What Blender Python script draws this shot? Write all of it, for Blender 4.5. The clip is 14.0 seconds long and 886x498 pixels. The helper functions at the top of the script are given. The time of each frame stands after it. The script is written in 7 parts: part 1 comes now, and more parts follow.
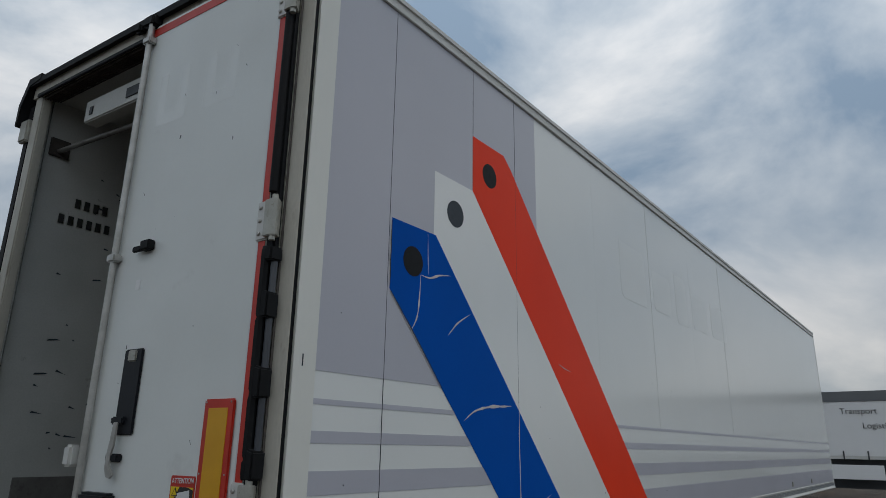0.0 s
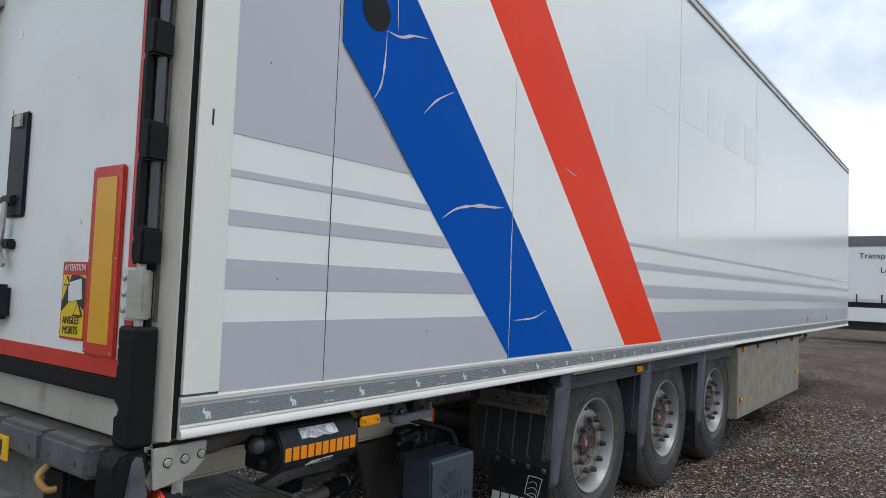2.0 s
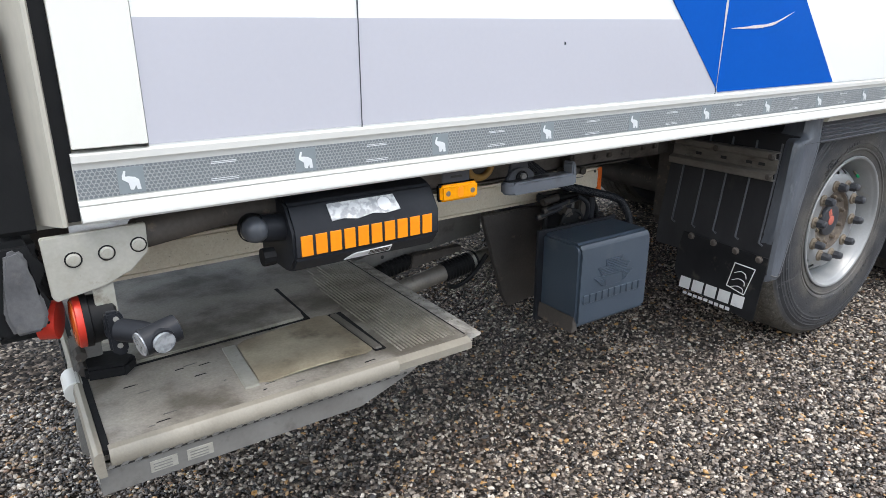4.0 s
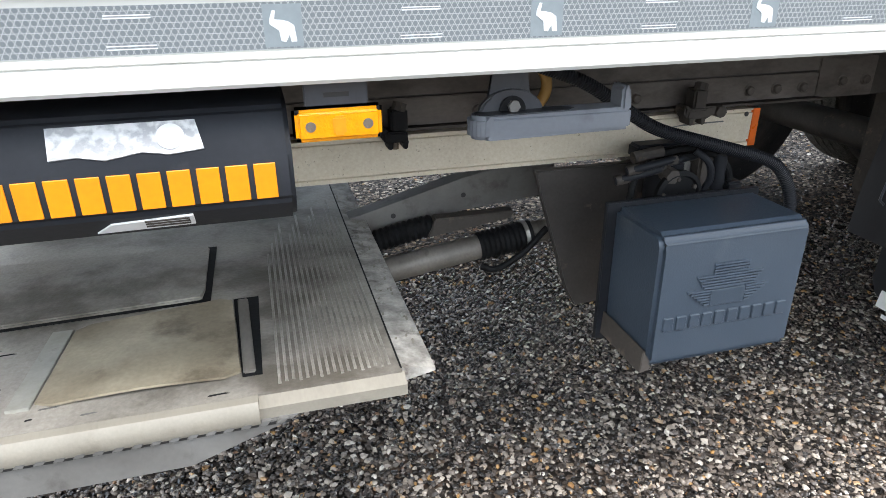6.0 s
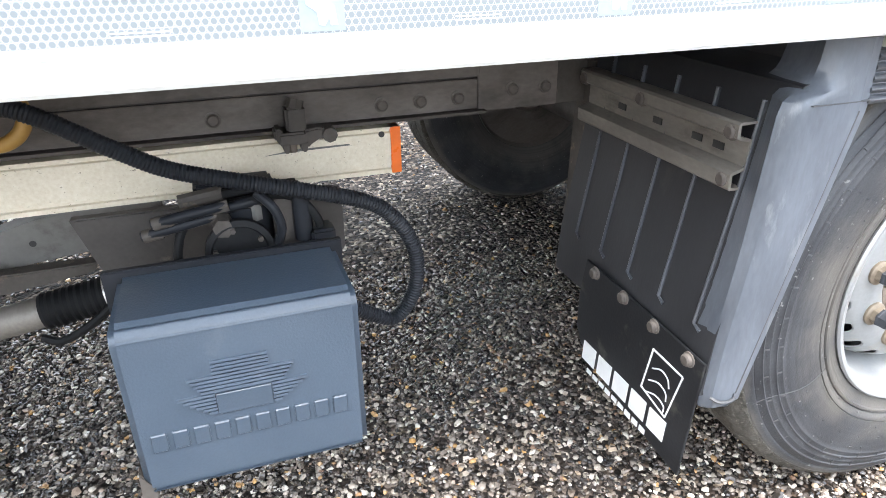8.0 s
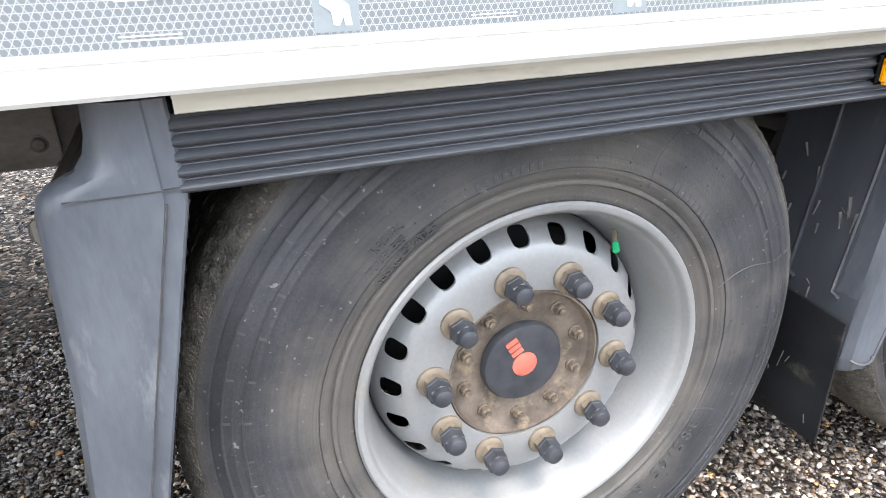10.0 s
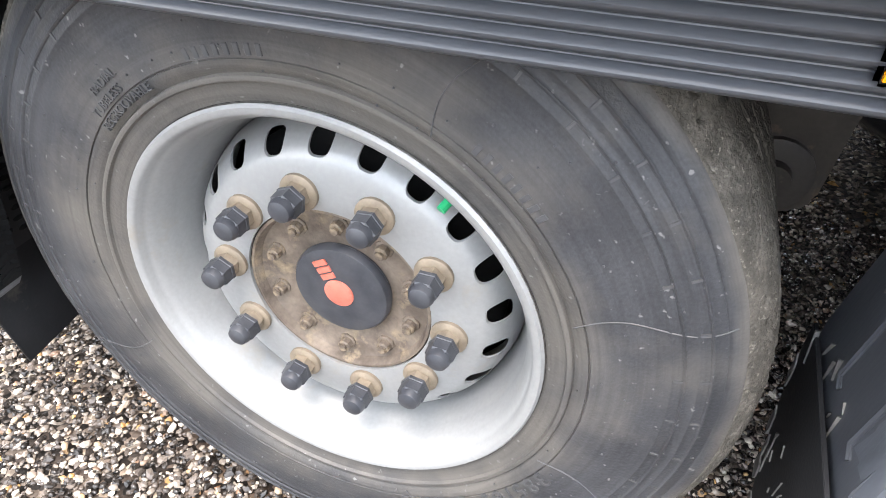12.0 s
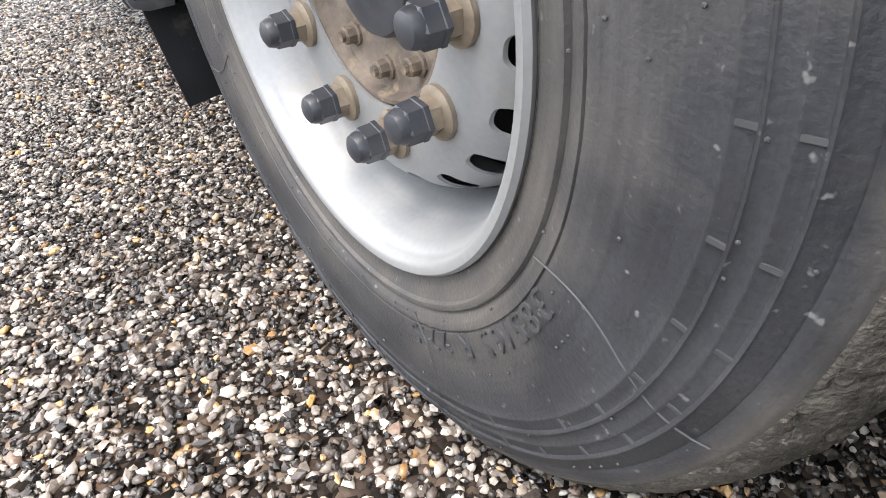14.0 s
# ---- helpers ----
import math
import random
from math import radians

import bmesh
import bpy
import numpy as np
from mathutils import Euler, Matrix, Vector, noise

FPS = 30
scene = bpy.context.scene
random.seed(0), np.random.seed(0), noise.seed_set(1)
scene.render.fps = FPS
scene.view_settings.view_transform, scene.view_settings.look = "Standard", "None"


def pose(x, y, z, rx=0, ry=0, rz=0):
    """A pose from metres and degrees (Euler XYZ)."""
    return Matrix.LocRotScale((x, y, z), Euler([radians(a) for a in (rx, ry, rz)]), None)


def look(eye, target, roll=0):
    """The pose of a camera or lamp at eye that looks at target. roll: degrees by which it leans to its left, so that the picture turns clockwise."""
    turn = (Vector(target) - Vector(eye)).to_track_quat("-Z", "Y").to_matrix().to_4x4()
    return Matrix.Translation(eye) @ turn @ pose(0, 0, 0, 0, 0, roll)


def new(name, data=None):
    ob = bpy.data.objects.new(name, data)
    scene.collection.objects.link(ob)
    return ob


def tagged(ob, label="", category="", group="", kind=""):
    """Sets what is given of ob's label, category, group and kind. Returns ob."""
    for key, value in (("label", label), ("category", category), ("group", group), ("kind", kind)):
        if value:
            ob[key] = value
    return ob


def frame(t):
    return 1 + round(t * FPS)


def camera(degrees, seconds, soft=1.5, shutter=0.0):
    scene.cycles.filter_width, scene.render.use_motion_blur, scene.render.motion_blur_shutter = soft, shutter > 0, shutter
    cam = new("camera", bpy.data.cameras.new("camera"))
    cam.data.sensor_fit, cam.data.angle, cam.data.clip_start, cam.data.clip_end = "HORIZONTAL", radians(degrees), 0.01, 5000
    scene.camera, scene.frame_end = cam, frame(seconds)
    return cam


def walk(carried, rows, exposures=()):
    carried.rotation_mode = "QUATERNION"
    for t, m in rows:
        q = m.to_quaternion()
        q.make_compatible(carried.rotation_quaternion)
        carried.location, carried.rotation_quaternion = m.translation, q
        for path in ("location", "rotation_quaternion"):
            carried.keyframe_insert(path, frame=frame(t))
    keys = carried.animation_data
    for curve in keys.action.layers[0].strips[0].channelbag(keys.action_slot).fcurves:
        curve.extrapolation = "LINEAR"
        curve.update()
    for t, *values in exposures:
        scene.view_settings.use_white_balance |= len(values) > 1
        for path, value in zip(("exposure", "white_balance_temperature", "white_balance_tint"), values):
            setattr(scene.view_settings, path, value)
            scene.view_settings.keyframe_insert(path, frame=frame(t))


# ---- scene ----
cam = camera(67.5, 14.0, 0.5)
EXPOSURES = [(0, -0.15, 6690, 10.8), (0.5, 0.04, 6710, 11.0), (1, 0.37, 6750, 11.6), (1.5, 0.62, 6780, 12.0), (2, 0.91, 6780, 13.4), (2.5, 1.23, 6840, 13.8), (3, 1.5, 6880, 14.2), (3.7, 1.83, 6940, 14.5), (5.8, 2.46, 6920, 13.6), (6.5, 2.63, 6920, 14.0), (7.5, 3.39, 6920, 14.2), (8, 3.56, 6920, 14.4), (8.5, 3.52, 6940, 14.6), (9, 3.07, 6980, 15.3), (11.5, 3.11, 7170, 16.8), (12.5, 3.5, 7220, 17.0), (13.5, 2.96, 7220, 17.0), (14, 2.66, 7220, 17.0)]
PATH = [
    (0, (-1.763, -2.08, 1.716), (-0.234, -0.924, 2.288), 0.9),
    (0.5, (-1.691, -2.091, 1.676), (-0.131, -0.919, 2.119), 1.3),
    (1, (-1.529, -1.977, 1.643), (0.049, -0.801, 1.999), 2.2),
    (1.5, (-1.329, -1.856, 1.612), (0.27, -0.673, 1.821), 3.1),
    (2, (-1.069, -1.813, 1.56), (0.494, -0.57, 1.667), 2.2),
    (2.5, (-0.8, -1.761, 1.486), (0.67, -0.41, 1.371), 1.1),
    (3, (-0.571, -1.602, 1.455), (0.784, -0.163, 1.142), 2.9),
    (3.5, (-0.34, -1.435, 1.426), (0.872, 0.083, 0.949), 2.6),
    (3.7, (-0.238, -1.365, 1.419), (0.908, 0.178, 0.867), 1.3),
    (5.8, (0.619, -0.836, 1.231), (1.183, 0.9, 0.414), -0.0),
    (6, (0.708, -0.823, 1.219), (1.195, 0.938, 0.404), -0.5),
    (6.5, (0.957, -0.828, 1.222), (1.423, 0.948, 0.428), 0.7),
    (7, (1.162, -0.776, 1.208), (1.775, 0.963, 0.434), 0.7),
    (7.5, (1.409, -0.674, 1.207), (1.987, 1.042, 0.357), 3.3),
    (8, (1.619, -0.68, 1.21), (2.206, 1.023, 0.341), -0.6),
    (8.5, (1.89, -0.771, 1.221), (2.485, 0.944, 0.381), 1.1),
    (9, (2.119, -0.76, 1.227), (2.885, 0.895, 0.407), 1.3),
    (9.2, (2.217, -0.731, 1.197), (3.035, 0.92, 0.419), 2.4),
    (11.3, (3.125, -0.534, 1.195), (2.99, 1.153, 0.128), 0.4),
    (11.5, (3.217, -0.492, 1.192), (2.954, 1.133, 0.057), 4.0),
    (12, (3.401, -0.435, 1.166), (2.855, 1.055, -0.052), 0.6),
    (12.5, (3.567, -0.431, 1.136), (2.641, 0.851, -0.087), 2.3),
    (13, (3.551, -0.307, 1.044), (2.457, 0.896, -0.12), -1.3),
    (13.5, (3.58, -0.209, 0.882), (2.489, 0.864, -0.407), -2.6),
    (14, (3.628, -0.139, 0.682), (2.228, 0.708, -0.469), -6.7),
]
walk(cam, [(t, look(eye, target, roll)) for t, eye, target, roll in PATH], EXPOSURES)

# ---- world, sun, exposure ----
world = bpy.data.worlds.new("overcast_sky")
scene.world = world
world.use_nodes = True
wn, wl = world.node_tree.nodes, world.node_tree.links
for n in list(wn):
    wn.remove(n)
w_out = wn.new("ShaderNodeOutputWorld")
w_bg = wn.new("ShaderNodeBackground")
w_sky = wn.new("ShaderNodeTexSky")
w_sky.sky_type = "NISHITA"
w_sky.sun_disc = False
w_sky.sun_elevation = radians(70)
w_sky.sun_rotation = radians(170)
w_tc = wn.new("ShaderNodeTexCoord")
w_map = wn.new("ShaderNodeMapping")
w_map.inputs["Scale"].default_value = (1.0, 1.0, 1.7)
w_n1 = wn.new("ShaderNodeTexNoise")
w_n1.inputs["Scale"].default_value = 2.4
w_n1.inputs["Detail"].default_value = 7
w_n1.inputs["Roughness"].default_value = 0.55
w_n1.inputs["Distortion"].default_value = 0.4
w_r1 = wn.new("ShaderNodeValToRGB")
w_r1.color_ramp.elements[0].position = 0.38
w_r1.color_ramp.elements[0].color = (2.5, 3.5, 4.7, 1)
w_r1.color_ramp.elements[1].position = 0.70
w_r1.color_ramp.elements[1].color = (9.6, 9.8, 9.9, 1)
w_r1.color_ramp.elements.new(0.52).color = (5.2, 6.0, 6.8, 1)
w_dot = wn.new("ShaderNodeVectorMath")
w_dot.operation = "DOT_PRODUCT"
w_dot.inputs[1].default_value = Vector((0.06, -0.34, 0.94)).normalized()
w_glow = wn.new("ShaderNodeMapRange")
w_glow.inputs["From Min"].default_value, w_glow.inputs["From Max"].default_value = -0.6, 1.0
w_glow.inputs["To Min"].default_value, w_glow.inputs["To Max"].default_value = 0.98, 1.0
w_mul = wn.new("ShaderNodeMixRGB")
w_mul.blend_type = "MULTIPLY"
w_mul.inputs["Fac"].default_value = 1.0
w_mix = wn.new("ShaderNodeMixRGB")
w_mix.inputs["Fac"].default_value = 0.88
wl.new(w_tc.outputs["Generated"], w_map.inputs["Vector"])
wl.new(w_map.outputs["Vector"], w_n1.inputs["Vector"])
wl.new(w_n1.outputs["Fac"], w_r1.inputs["Fac"])
wl.new(w_sky.outputs["Color"], w_mix.inputs["Color1"])
wl.new(w_tc.outputs["Generated"], w_dot.inputs[0])
wl.new(w_dot.outputs["Value"], w_glow.inputs["Value"])
wl.new(w_r1.outputs["Color"], w_mul.inputs["Color1"])
w_sep = wn.new("ShaderNodeSeparateXYZ")
w_low = wn.new("ShaderNodeMapRange")
w_low.inputs["From Min"].default_value, w_low.inputs["From Max"].default_value = 0.0, 0.6
w_low.inputs["To Min"].default_value, w_low.inputs["To Max"].default_value = 0.56, 1.25
w_prod = wn.new("ShaderNodeMath")
w_prod.operation = "MULTIPLY"
wl.new(w_tc.outputs["Generated"], w_sep.inputs["Vector"])
wl.new(w_sep.outputs["Z"], w_low.inputs["Value"])
wl.new(w_low.outputs["Result"], w_prod.inputs[0])
wl.new(w_glow.outputs["Result"], w_prod.inputs[1])
wl.new(w_prod.outputs["Value"], w_mul.inputs["Color2"])
wl.new(w_mul.outputs["Color"], w_mix.inputs["Color2"])
wl.new(w_mix.outputs["Color"], w_bg.inputs["Color"])
wl.new(w_bg.outputs["Background"], w_out.inputs["Surface"])
w_bg.inputs["Strength"].default_value = 0.1

sun = new("sun", bpy.data.lights.new("sun", "SUN"))
sun.data.energy = 0.6
sun.data.angle = radians(25)
sun.data.color = (1.0, 0.985, 0.965)
sun.matrix_world = look((1, -5.5, 15), (0, 0, 0))


# ---- materials ----
def material(name, base, rough=0.5, metal=0.0, other=None, scale=8.0, amount=0.5, fine=120.0, bump=0.05,
             fine_mix=0.15, spec=0.5, coat=0.0, dirt=None, dirt_scale=3.0, dirt_low=0.55, dirt_high=0.75, stretch=(1, 1, 1), rough_var=0.1):
    """A surface with a broad mottling, a fine grain, blotches of dirt and a fine relief."""
    m = bpy.data.materials.new(name)
    m.use_nodes = True
    n, l = m.node_tree.nodes, m.node_tree.links
    b = n["Principled BSDF"]
    tc = n.new("ShaderNodeTexCoord")
    mp = n.new("ShaderNodeMapping")
    mp.inputs["Scale"].default_value = stretch
    l.new(tc.outputs["Object"], mp.inputs["Vector"])
    n1 = n.new("ShaderNodeTexNoise")
    n1.inputs["Scale"].default_value, n1.inputs["Detail"].default_value = scale, 6
    n2 = n.new("ShaderNodeTexNoise")
    n2.inputs["Scale"].default_value, n2.inputs["Detail"].default_value = fine, 3
    l.new(mp.outputs["Vector"], n1.inputs["Vector"])
    l.new(mp.outputs["Vector"], n2.inputs["Vector"])
    if other is None:
        other = tuple(c * 0.8 for c in base)
    ramp = n.new("ShaderNodeValToRGB")
    ramp.color_ramp.elements[0].position, ramp.color_ramp.elements[1].position = 0.5 - amount / 2, 0.5 + amount / 2
    ramp.color_ramp.elements[0].color, ramp.color_ramp.elements[1].color = (*base, 1), (*other, 1)
    l.new(n1.outputs["Fac"], ramp.inputs["Fac"])
    col = ramp.outputs["Color"]
    mx = n.new("ShaderNodeMixRGB")
    mx.blend_type = "OVERLAY"
    mx.inputs["Fac"].default_value = fine_mix
    l.new(col, mx.inputs["Color1"])
    l.new(n2.outputs["Color"], mx.inputs["Color2"])
    bw = n.new("ShaderNodeRGBToBW")
    l.new(n2.outputs["Color"], bw.inputs["Color"])
    l.new(bw.outputs["Val"], mx.inputs["Color2"])
    col = mx.outputs["Color"]
    if dirt:
        n3 = n.new("ShaderNodeTexNoise")
        n3.inputs["Scale"].default_value, n3.inputs["Detail"].default_value = dirt_scale, 8
        n3.inputs["Roughness"].default_value = 0.65
        l.new(mp.outputs["Vector"], n3.inputs["Vector"])
        r3 = n.new("ShaderNodeValToRGB")
        r3.color_ramp.elements[0].position, r3.color_ramp.elements[1].position = dirt_low, dirt_high
        l.new(n3.outputs["Fac"], r3.inputs["Fac"])
        m3 = n.new("ShaderNodeMixRGB")
        l.new(r3.outputs["Color"], m3.inputs["Fac"])
        l.new(col, m3.inputs["Color1"])
        m3.inputs["Color2"].default_value = (*dirt, 1)
        col = m3.outputs["Color"]
    l.new(col, b.inputs["Base Color"])
    rr = n.new("ShaderNodeMapRange")
    rr.inputs["To Min"].default_value, rr.inputs["To Max"].default_value = max(0.02, rough - rough_var), min(1, rough + rough_var)
    l.new(n1.outputs["Fac"], rr.inputs["Value"])
    l.new(rr.outputs["Result"], b.inputs["Roughness"])
    b.inputs["Metallic"].default_value = metal
    b.inputs["Specular IOR Level"].default_value = spec
    b.inputs["Coat Weight"].default_value = coat
    b.inputs["Coat Roughness"].default_value = 0.08
    if bump:
        bp = n.new("ShaderNodeBump")
        bp.inputs["Strength"].default_value = bump
        bp.inputs["Distance"].default_value = 0.004
        l.new(n2.outputs["Fac"], bp.inputs["Height"])
        l.new(bp.outputs["Normal"], b.inputs["Normal"])
    return m


M = {}
M["white_paint"] = material("white_painted_panel", (0.77, 0.79, 0.765), 0.2, other=(0.73, 0.75, 0.725), scale=1.2, fine=60, bump=0.012, fine_mix=0.03, coat=0.3, rough_var=0.05)
M["door_paint"] = material("white_door_paint", (0.75, 0.775, 0.75), 0.35, other=(0.67, 0.69, 0.665), scale=1.6, fine=60, bump=0.02, fine_mix=0.05, dirt=(0.55, 0.55, 0.53), dirt_scale=2.2, dirt_low=0.62, dirt_high=0.8)
M["grey_foil"] = material("lavender_grey_foil", (0.47, 0.475, 0.525), 0.3, other=(0.44, 0.445, 0.49), scale=1.5, fine=90, bump=0.01, fine_mix=0.03, coat=0.15, rough_var=0.04)
M["blue_foil"] = material("blue_foil", (0.0, 0.088, 0.44), 0.4, other=(0.0, 0.078, 0.39), scale=2.0, fine=70, bump=0.02, fine_mix=0.05, spec=0.02, coat=0.0, rough_var=0.05)
M["red_foil"] = material("red_foil", (0.90, 0.056, 0.018), 0.3, other=(0.84, 0.050, 0.016), scale=2.0, fine=70, bump=0.02, fine_mix=0.05, spec=0.06, coat=0.0, rough_var=0.05)
M["white_foil"] = material("white_foil", (0.80, 0.815, 0.79), 0.24, other=(0.76, 0.775, 0.75), scale=2.0, fine=70, bump=0.012, fine_mix=0.03, coat=0.3, rough_var=0.05)
M["hole_black"] = material("black_foil", (0.016, 0.017, 0.018), 0.45, spec=0.08, scale=30, fine=150)
M["hole_grey"] = material("dark_grey_foil", (0.05, 0.06, 0.07), 0.4, spec=0.12, scale=30, fine=150)
M["white_alu"] = material("white_coated_aluminium", (0.62, 0.62, 0.59), 0.38, other=(0.54, 0.54, 0.505), scale=5, fine=140, bump=0.03, fine_mix=0.08, dirt=(0.40, 0.38, 0.32), dirt_scale=9, dirt_low=0.66, dirt_high=0.86, stretch=(0.3, 1, 1))
M["channel"] = material("cream_coated_channel", (0.62, 0.60, 0.52), 0.45, other=(0.54, 0.52, 0.44), scale=4, fine=120, bump=0.04, fine_mix=0.1, dirt=(0.30, 0.27, 0.21), dirt_scale=10, dirt_low=0.62, dirt_high=0.8, stretch=(0.3, 1, 1))
M["end_paint"] = material("cream_white_end_panel", (0.74, 0.745, 0.69), 0.35, other=(0.68, 0.68, 0.625), scale=2, fine=80, bump=0.02, fine_mix=0.05, dirt=(0.45, 0.42, 0.35), dirt_scale=5, dirt_low=0.68, dirt_high=0.85, stretch=(1, 1, 0.3))
M["post_alu"] = material("dull_aluminium_post", (0.47, 0.45, 0.39), 0.5, metal=0.1, other=(0.38, 0.36, 0.305), scale=4, fine=120, bump=0.04, dirt=(0.17, 0.145, 0.11), dirt_scale=11, dirt_low=0.58, dirt_high=0.8, stretch=(1, 1, 0.25))
M["alu"] = material("brushed_aluminium", (0.32, 0.295, 0.245), 0.5, metal=0.12, other=(0.20, 0.182, 0.148), scale=6, fine=200, bump=0.06, dirt=(0.15, 0.13, 0.10), dirt_scale=10, dirt_low=0.58, dirt_high=0.8, stretch=(1, 0.2, 1))
M["plate_alu"] = material("weathered_lift_aluminium", (0.37, 0.342, 0.298), 0.42, metal=0.2, other=(0.175, 0.160, 0.136), scale=5, amount=0.25, fine=130, bump=0.25, fine_mix=0.4, dirt=(0.10, 0.086, 0.066), dirt_scale=5, dirt_low=0.50, dirt_high=0.70)
M["beam_alu"] = material("dusty_cream_aluminium", (0.68, 0.615, 0.49), 0.55, metal=0.05, other=(0.57, 0.51, 0.40), scale=5, fine=160, bump=0.1, fine_mix=0.35, dirt=(0.13, 0.11, 0.08), dirt_scale=150, dirt_low=0.63, dirt_high=0.70)
M["ridge"] = material("rubbed_tread_ridge", (0.42, 0.395, 0.345), 0.4, metal=0.3, other=(0.24, 0.222, 0.19), scale=14, amount=0.3, fine=140, bump=0.15, fine_mix=0.4, dirt=(0.12, 0.105, 0.085), dirt_scale=12, dirt_low=0.56, dirt_high=0.72)
M["scraped"] = material("scraped_bright_aluminium", (0.52, 0.495, 0.45), 0.5, metal=0.1, other=(0.24, 0.225, 0.20), scale=28, amount=0.3, fine=160, bump=0.4, fine_mix=0.5, dirt=(0.10, 0.085, 0.068), dirt_scale=18, dirt_low=0.56, dirt_high=0.70)
M["sheet"] = material("stained_cream_sheet", (0.44, 0.385, 0.28), 0.45, metal=0.1, other=(0.24, 0.20, 0.14), scale=6, amount=0.3, fine=120, bump=0.1, fine_mix=0.3, dirt=(0.11, 0.085, 0.055), dirt_scale=8, dirt_low=0.53, dirt_high=0.70)
M["galv"] = material("galvanised_steel", (0.46, 0.455, 0.41), 0.5, metal=0.35, other=(0.34, 0.33, 0.28), scale=18, fine=150, bump=0.06, dirt=(0.12, 0.09, 0.06), dirt_scale=22, dirt_low=0.6, dirt_high=0.78)
M["frame_steel"] = material("dusty_frame_steel", (0.145, 0.126, 0.112), 0.6, other=(0.10, 0.086, 0.075), scale=7, fine=120, bump=0.12, fine_mix=0.3, spec=0.25, dirt=(0.035, 0.030, 0.026), dirt_scale=6, dirt_low=0.48, dirt_high=0.70, stretch=(0.5, 1, 1))
M["steel_dark"] = material("dirty_chassis_steel", (0.085, 0.075, 0.066), 0.65, other=(0.045, 0.040, 0.036), spec=0.2, scale=9, fine=120, bump=0.12, fine_mix=0.3, dirt=(0.17, 0.135, 0.10), dirt_scale=20, dirt_low=0.60, dirt_high=0.74)
M["bearing"] = material("grimy_bearing_steel", (0.075, 0.069, 0.064), 0.5, other=(0.036, 0.033, 0.031), scale=5, amount=0.4, fine=120, bump=0.1, fine_mix=0.3, spec=0.3, dirt=(0.15, 0.125, 0.10), dirt_scale=18, dirt_low=0.62, dirt_high=0.76)
M["steel_grey"] = material("grey_painted_steel", (0.17, 0.168, 0.158), 0.5, other=(0.105, 0.10, 0.092), scale=9, fine=120, bump=0.08, dirt=(0.05, 0.043, 0.036), dirt_scale=12, dirt_low=0.55, dirt_high=0.75)
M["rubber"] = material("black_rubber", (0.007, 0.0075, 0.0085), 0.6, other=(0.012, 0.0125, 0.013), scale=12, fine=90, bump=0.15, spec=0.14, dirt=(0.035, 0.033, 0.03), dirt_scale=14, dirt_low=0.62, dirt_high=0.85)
M["plastic_black"] = material("black_ribbed_plastic", base=(0.012, 0.0135, 0.017), rough=0.42, spec=0.15, other=(0.022, 0.024, 0.028), scale=6, fine=120, bump=0.06, dirt=(0.045, 0.045, 0.047), dirt_scale=9, dirt_low=0.6, dirt_high=0.85)
M["plastic_guard"] = material("weathered_mudguard_plastic", (0.038, 0.042, 0.050), 0.34, other=(0.066, 0.073, 0.084), scale=7, amount=0.35, fine=160, bump=0.07, dirt=(0.12, 0.125, 0.13), dirt_scale=11, dirt_low=0.60, dirt_high=0.80, stretch=(1, 1, 0.3))
M["guard_shell"] = material("black_guard_shell", (0.018, 0.0182, 0.0200), 0.48, spec=0.3, other=(0.032, 0.0325, 0.035), scale=7, amount=0.35, fine=160, bump=0.07, dirt=(0.05, 0.048, 0.044), dirt_scale=9, dirt_low=0.60, dirt_high=0.80, stretch=(1, 1, 0.3))
M["dirty_rail"] = material("dirt_filmed_steel_rail", (0.23, 0.212, 0.185), 0.55, metal=0.3, other=(0.125, 0.112, 0.096), scale=9, amount=0.35, fine=150, bump=0.08, fine_mix=0.3, dirt=(0.06, 0.050, 0.040), dirt_scale=14, dirt_low=0.55, dirt_high=0.74, stretch=(1, 0.4, 1))
M["cheek"] = material("weathered_cheek_plastic", (0.062, 0.070, 0.083), 0.33, other=(0.11, 0.123, 0.142), scale=9, amount=0.3, fine=130, bump=0.1, fine_mix=0.3, dirt=(0.18, 0.19, 0.20), dirt_scale=24, dirt_low=0.58, dirt_high=0.76, stretch=(1, 1, 0.3))
M["bumper_rubber"] = material("greyed_bumper_rubber", (0.060, 0.061, 0.065), 0.6, other=(0.105, 0.106, 0.110), scale=14, amount=0.35, fine=120, bump=0.25, fine_mix=0.4, dirt=(0.13, 0.125, 0.115), dirt_scale=16, dirt_low=0.58, dirt_high=0.76)
M["pale_grip"] = material("pale_blue_grey_plastic", (0.112, 0.124, 0.142), 0.42, other=(0.142, 0.155, 0.174), scale=6, fine=160, bump=0.06, dirt=(0.07, 0.075, 0.085), dirt_scale=9, dirt_low=0.62, dirt_high=0.8)
M["plastic_box"] = material("blue_grey_plastic_cover", (0.033, 0.048, 0.067), 0.36, other=(0.048, 0.066, 0.088), scale=5, fine=260, bump=0.14, dirt=(0.09, 0.105, 0.12), dirt_scale=6, dirt_low=0.6, dirt_high=0.85)
M["flap_rubber"] = material("mud_flap_rubber", (0.009, 0.0093, 0.0108), 0.55, spec=0.18, other=(0.022, 0.023, 0.025), scale=7, fine=160, bump=0.1, dirt=(0.08, 0.075, 0.065), dirt_scale=12, dirt_low=0.6, dirt_high=0.8)
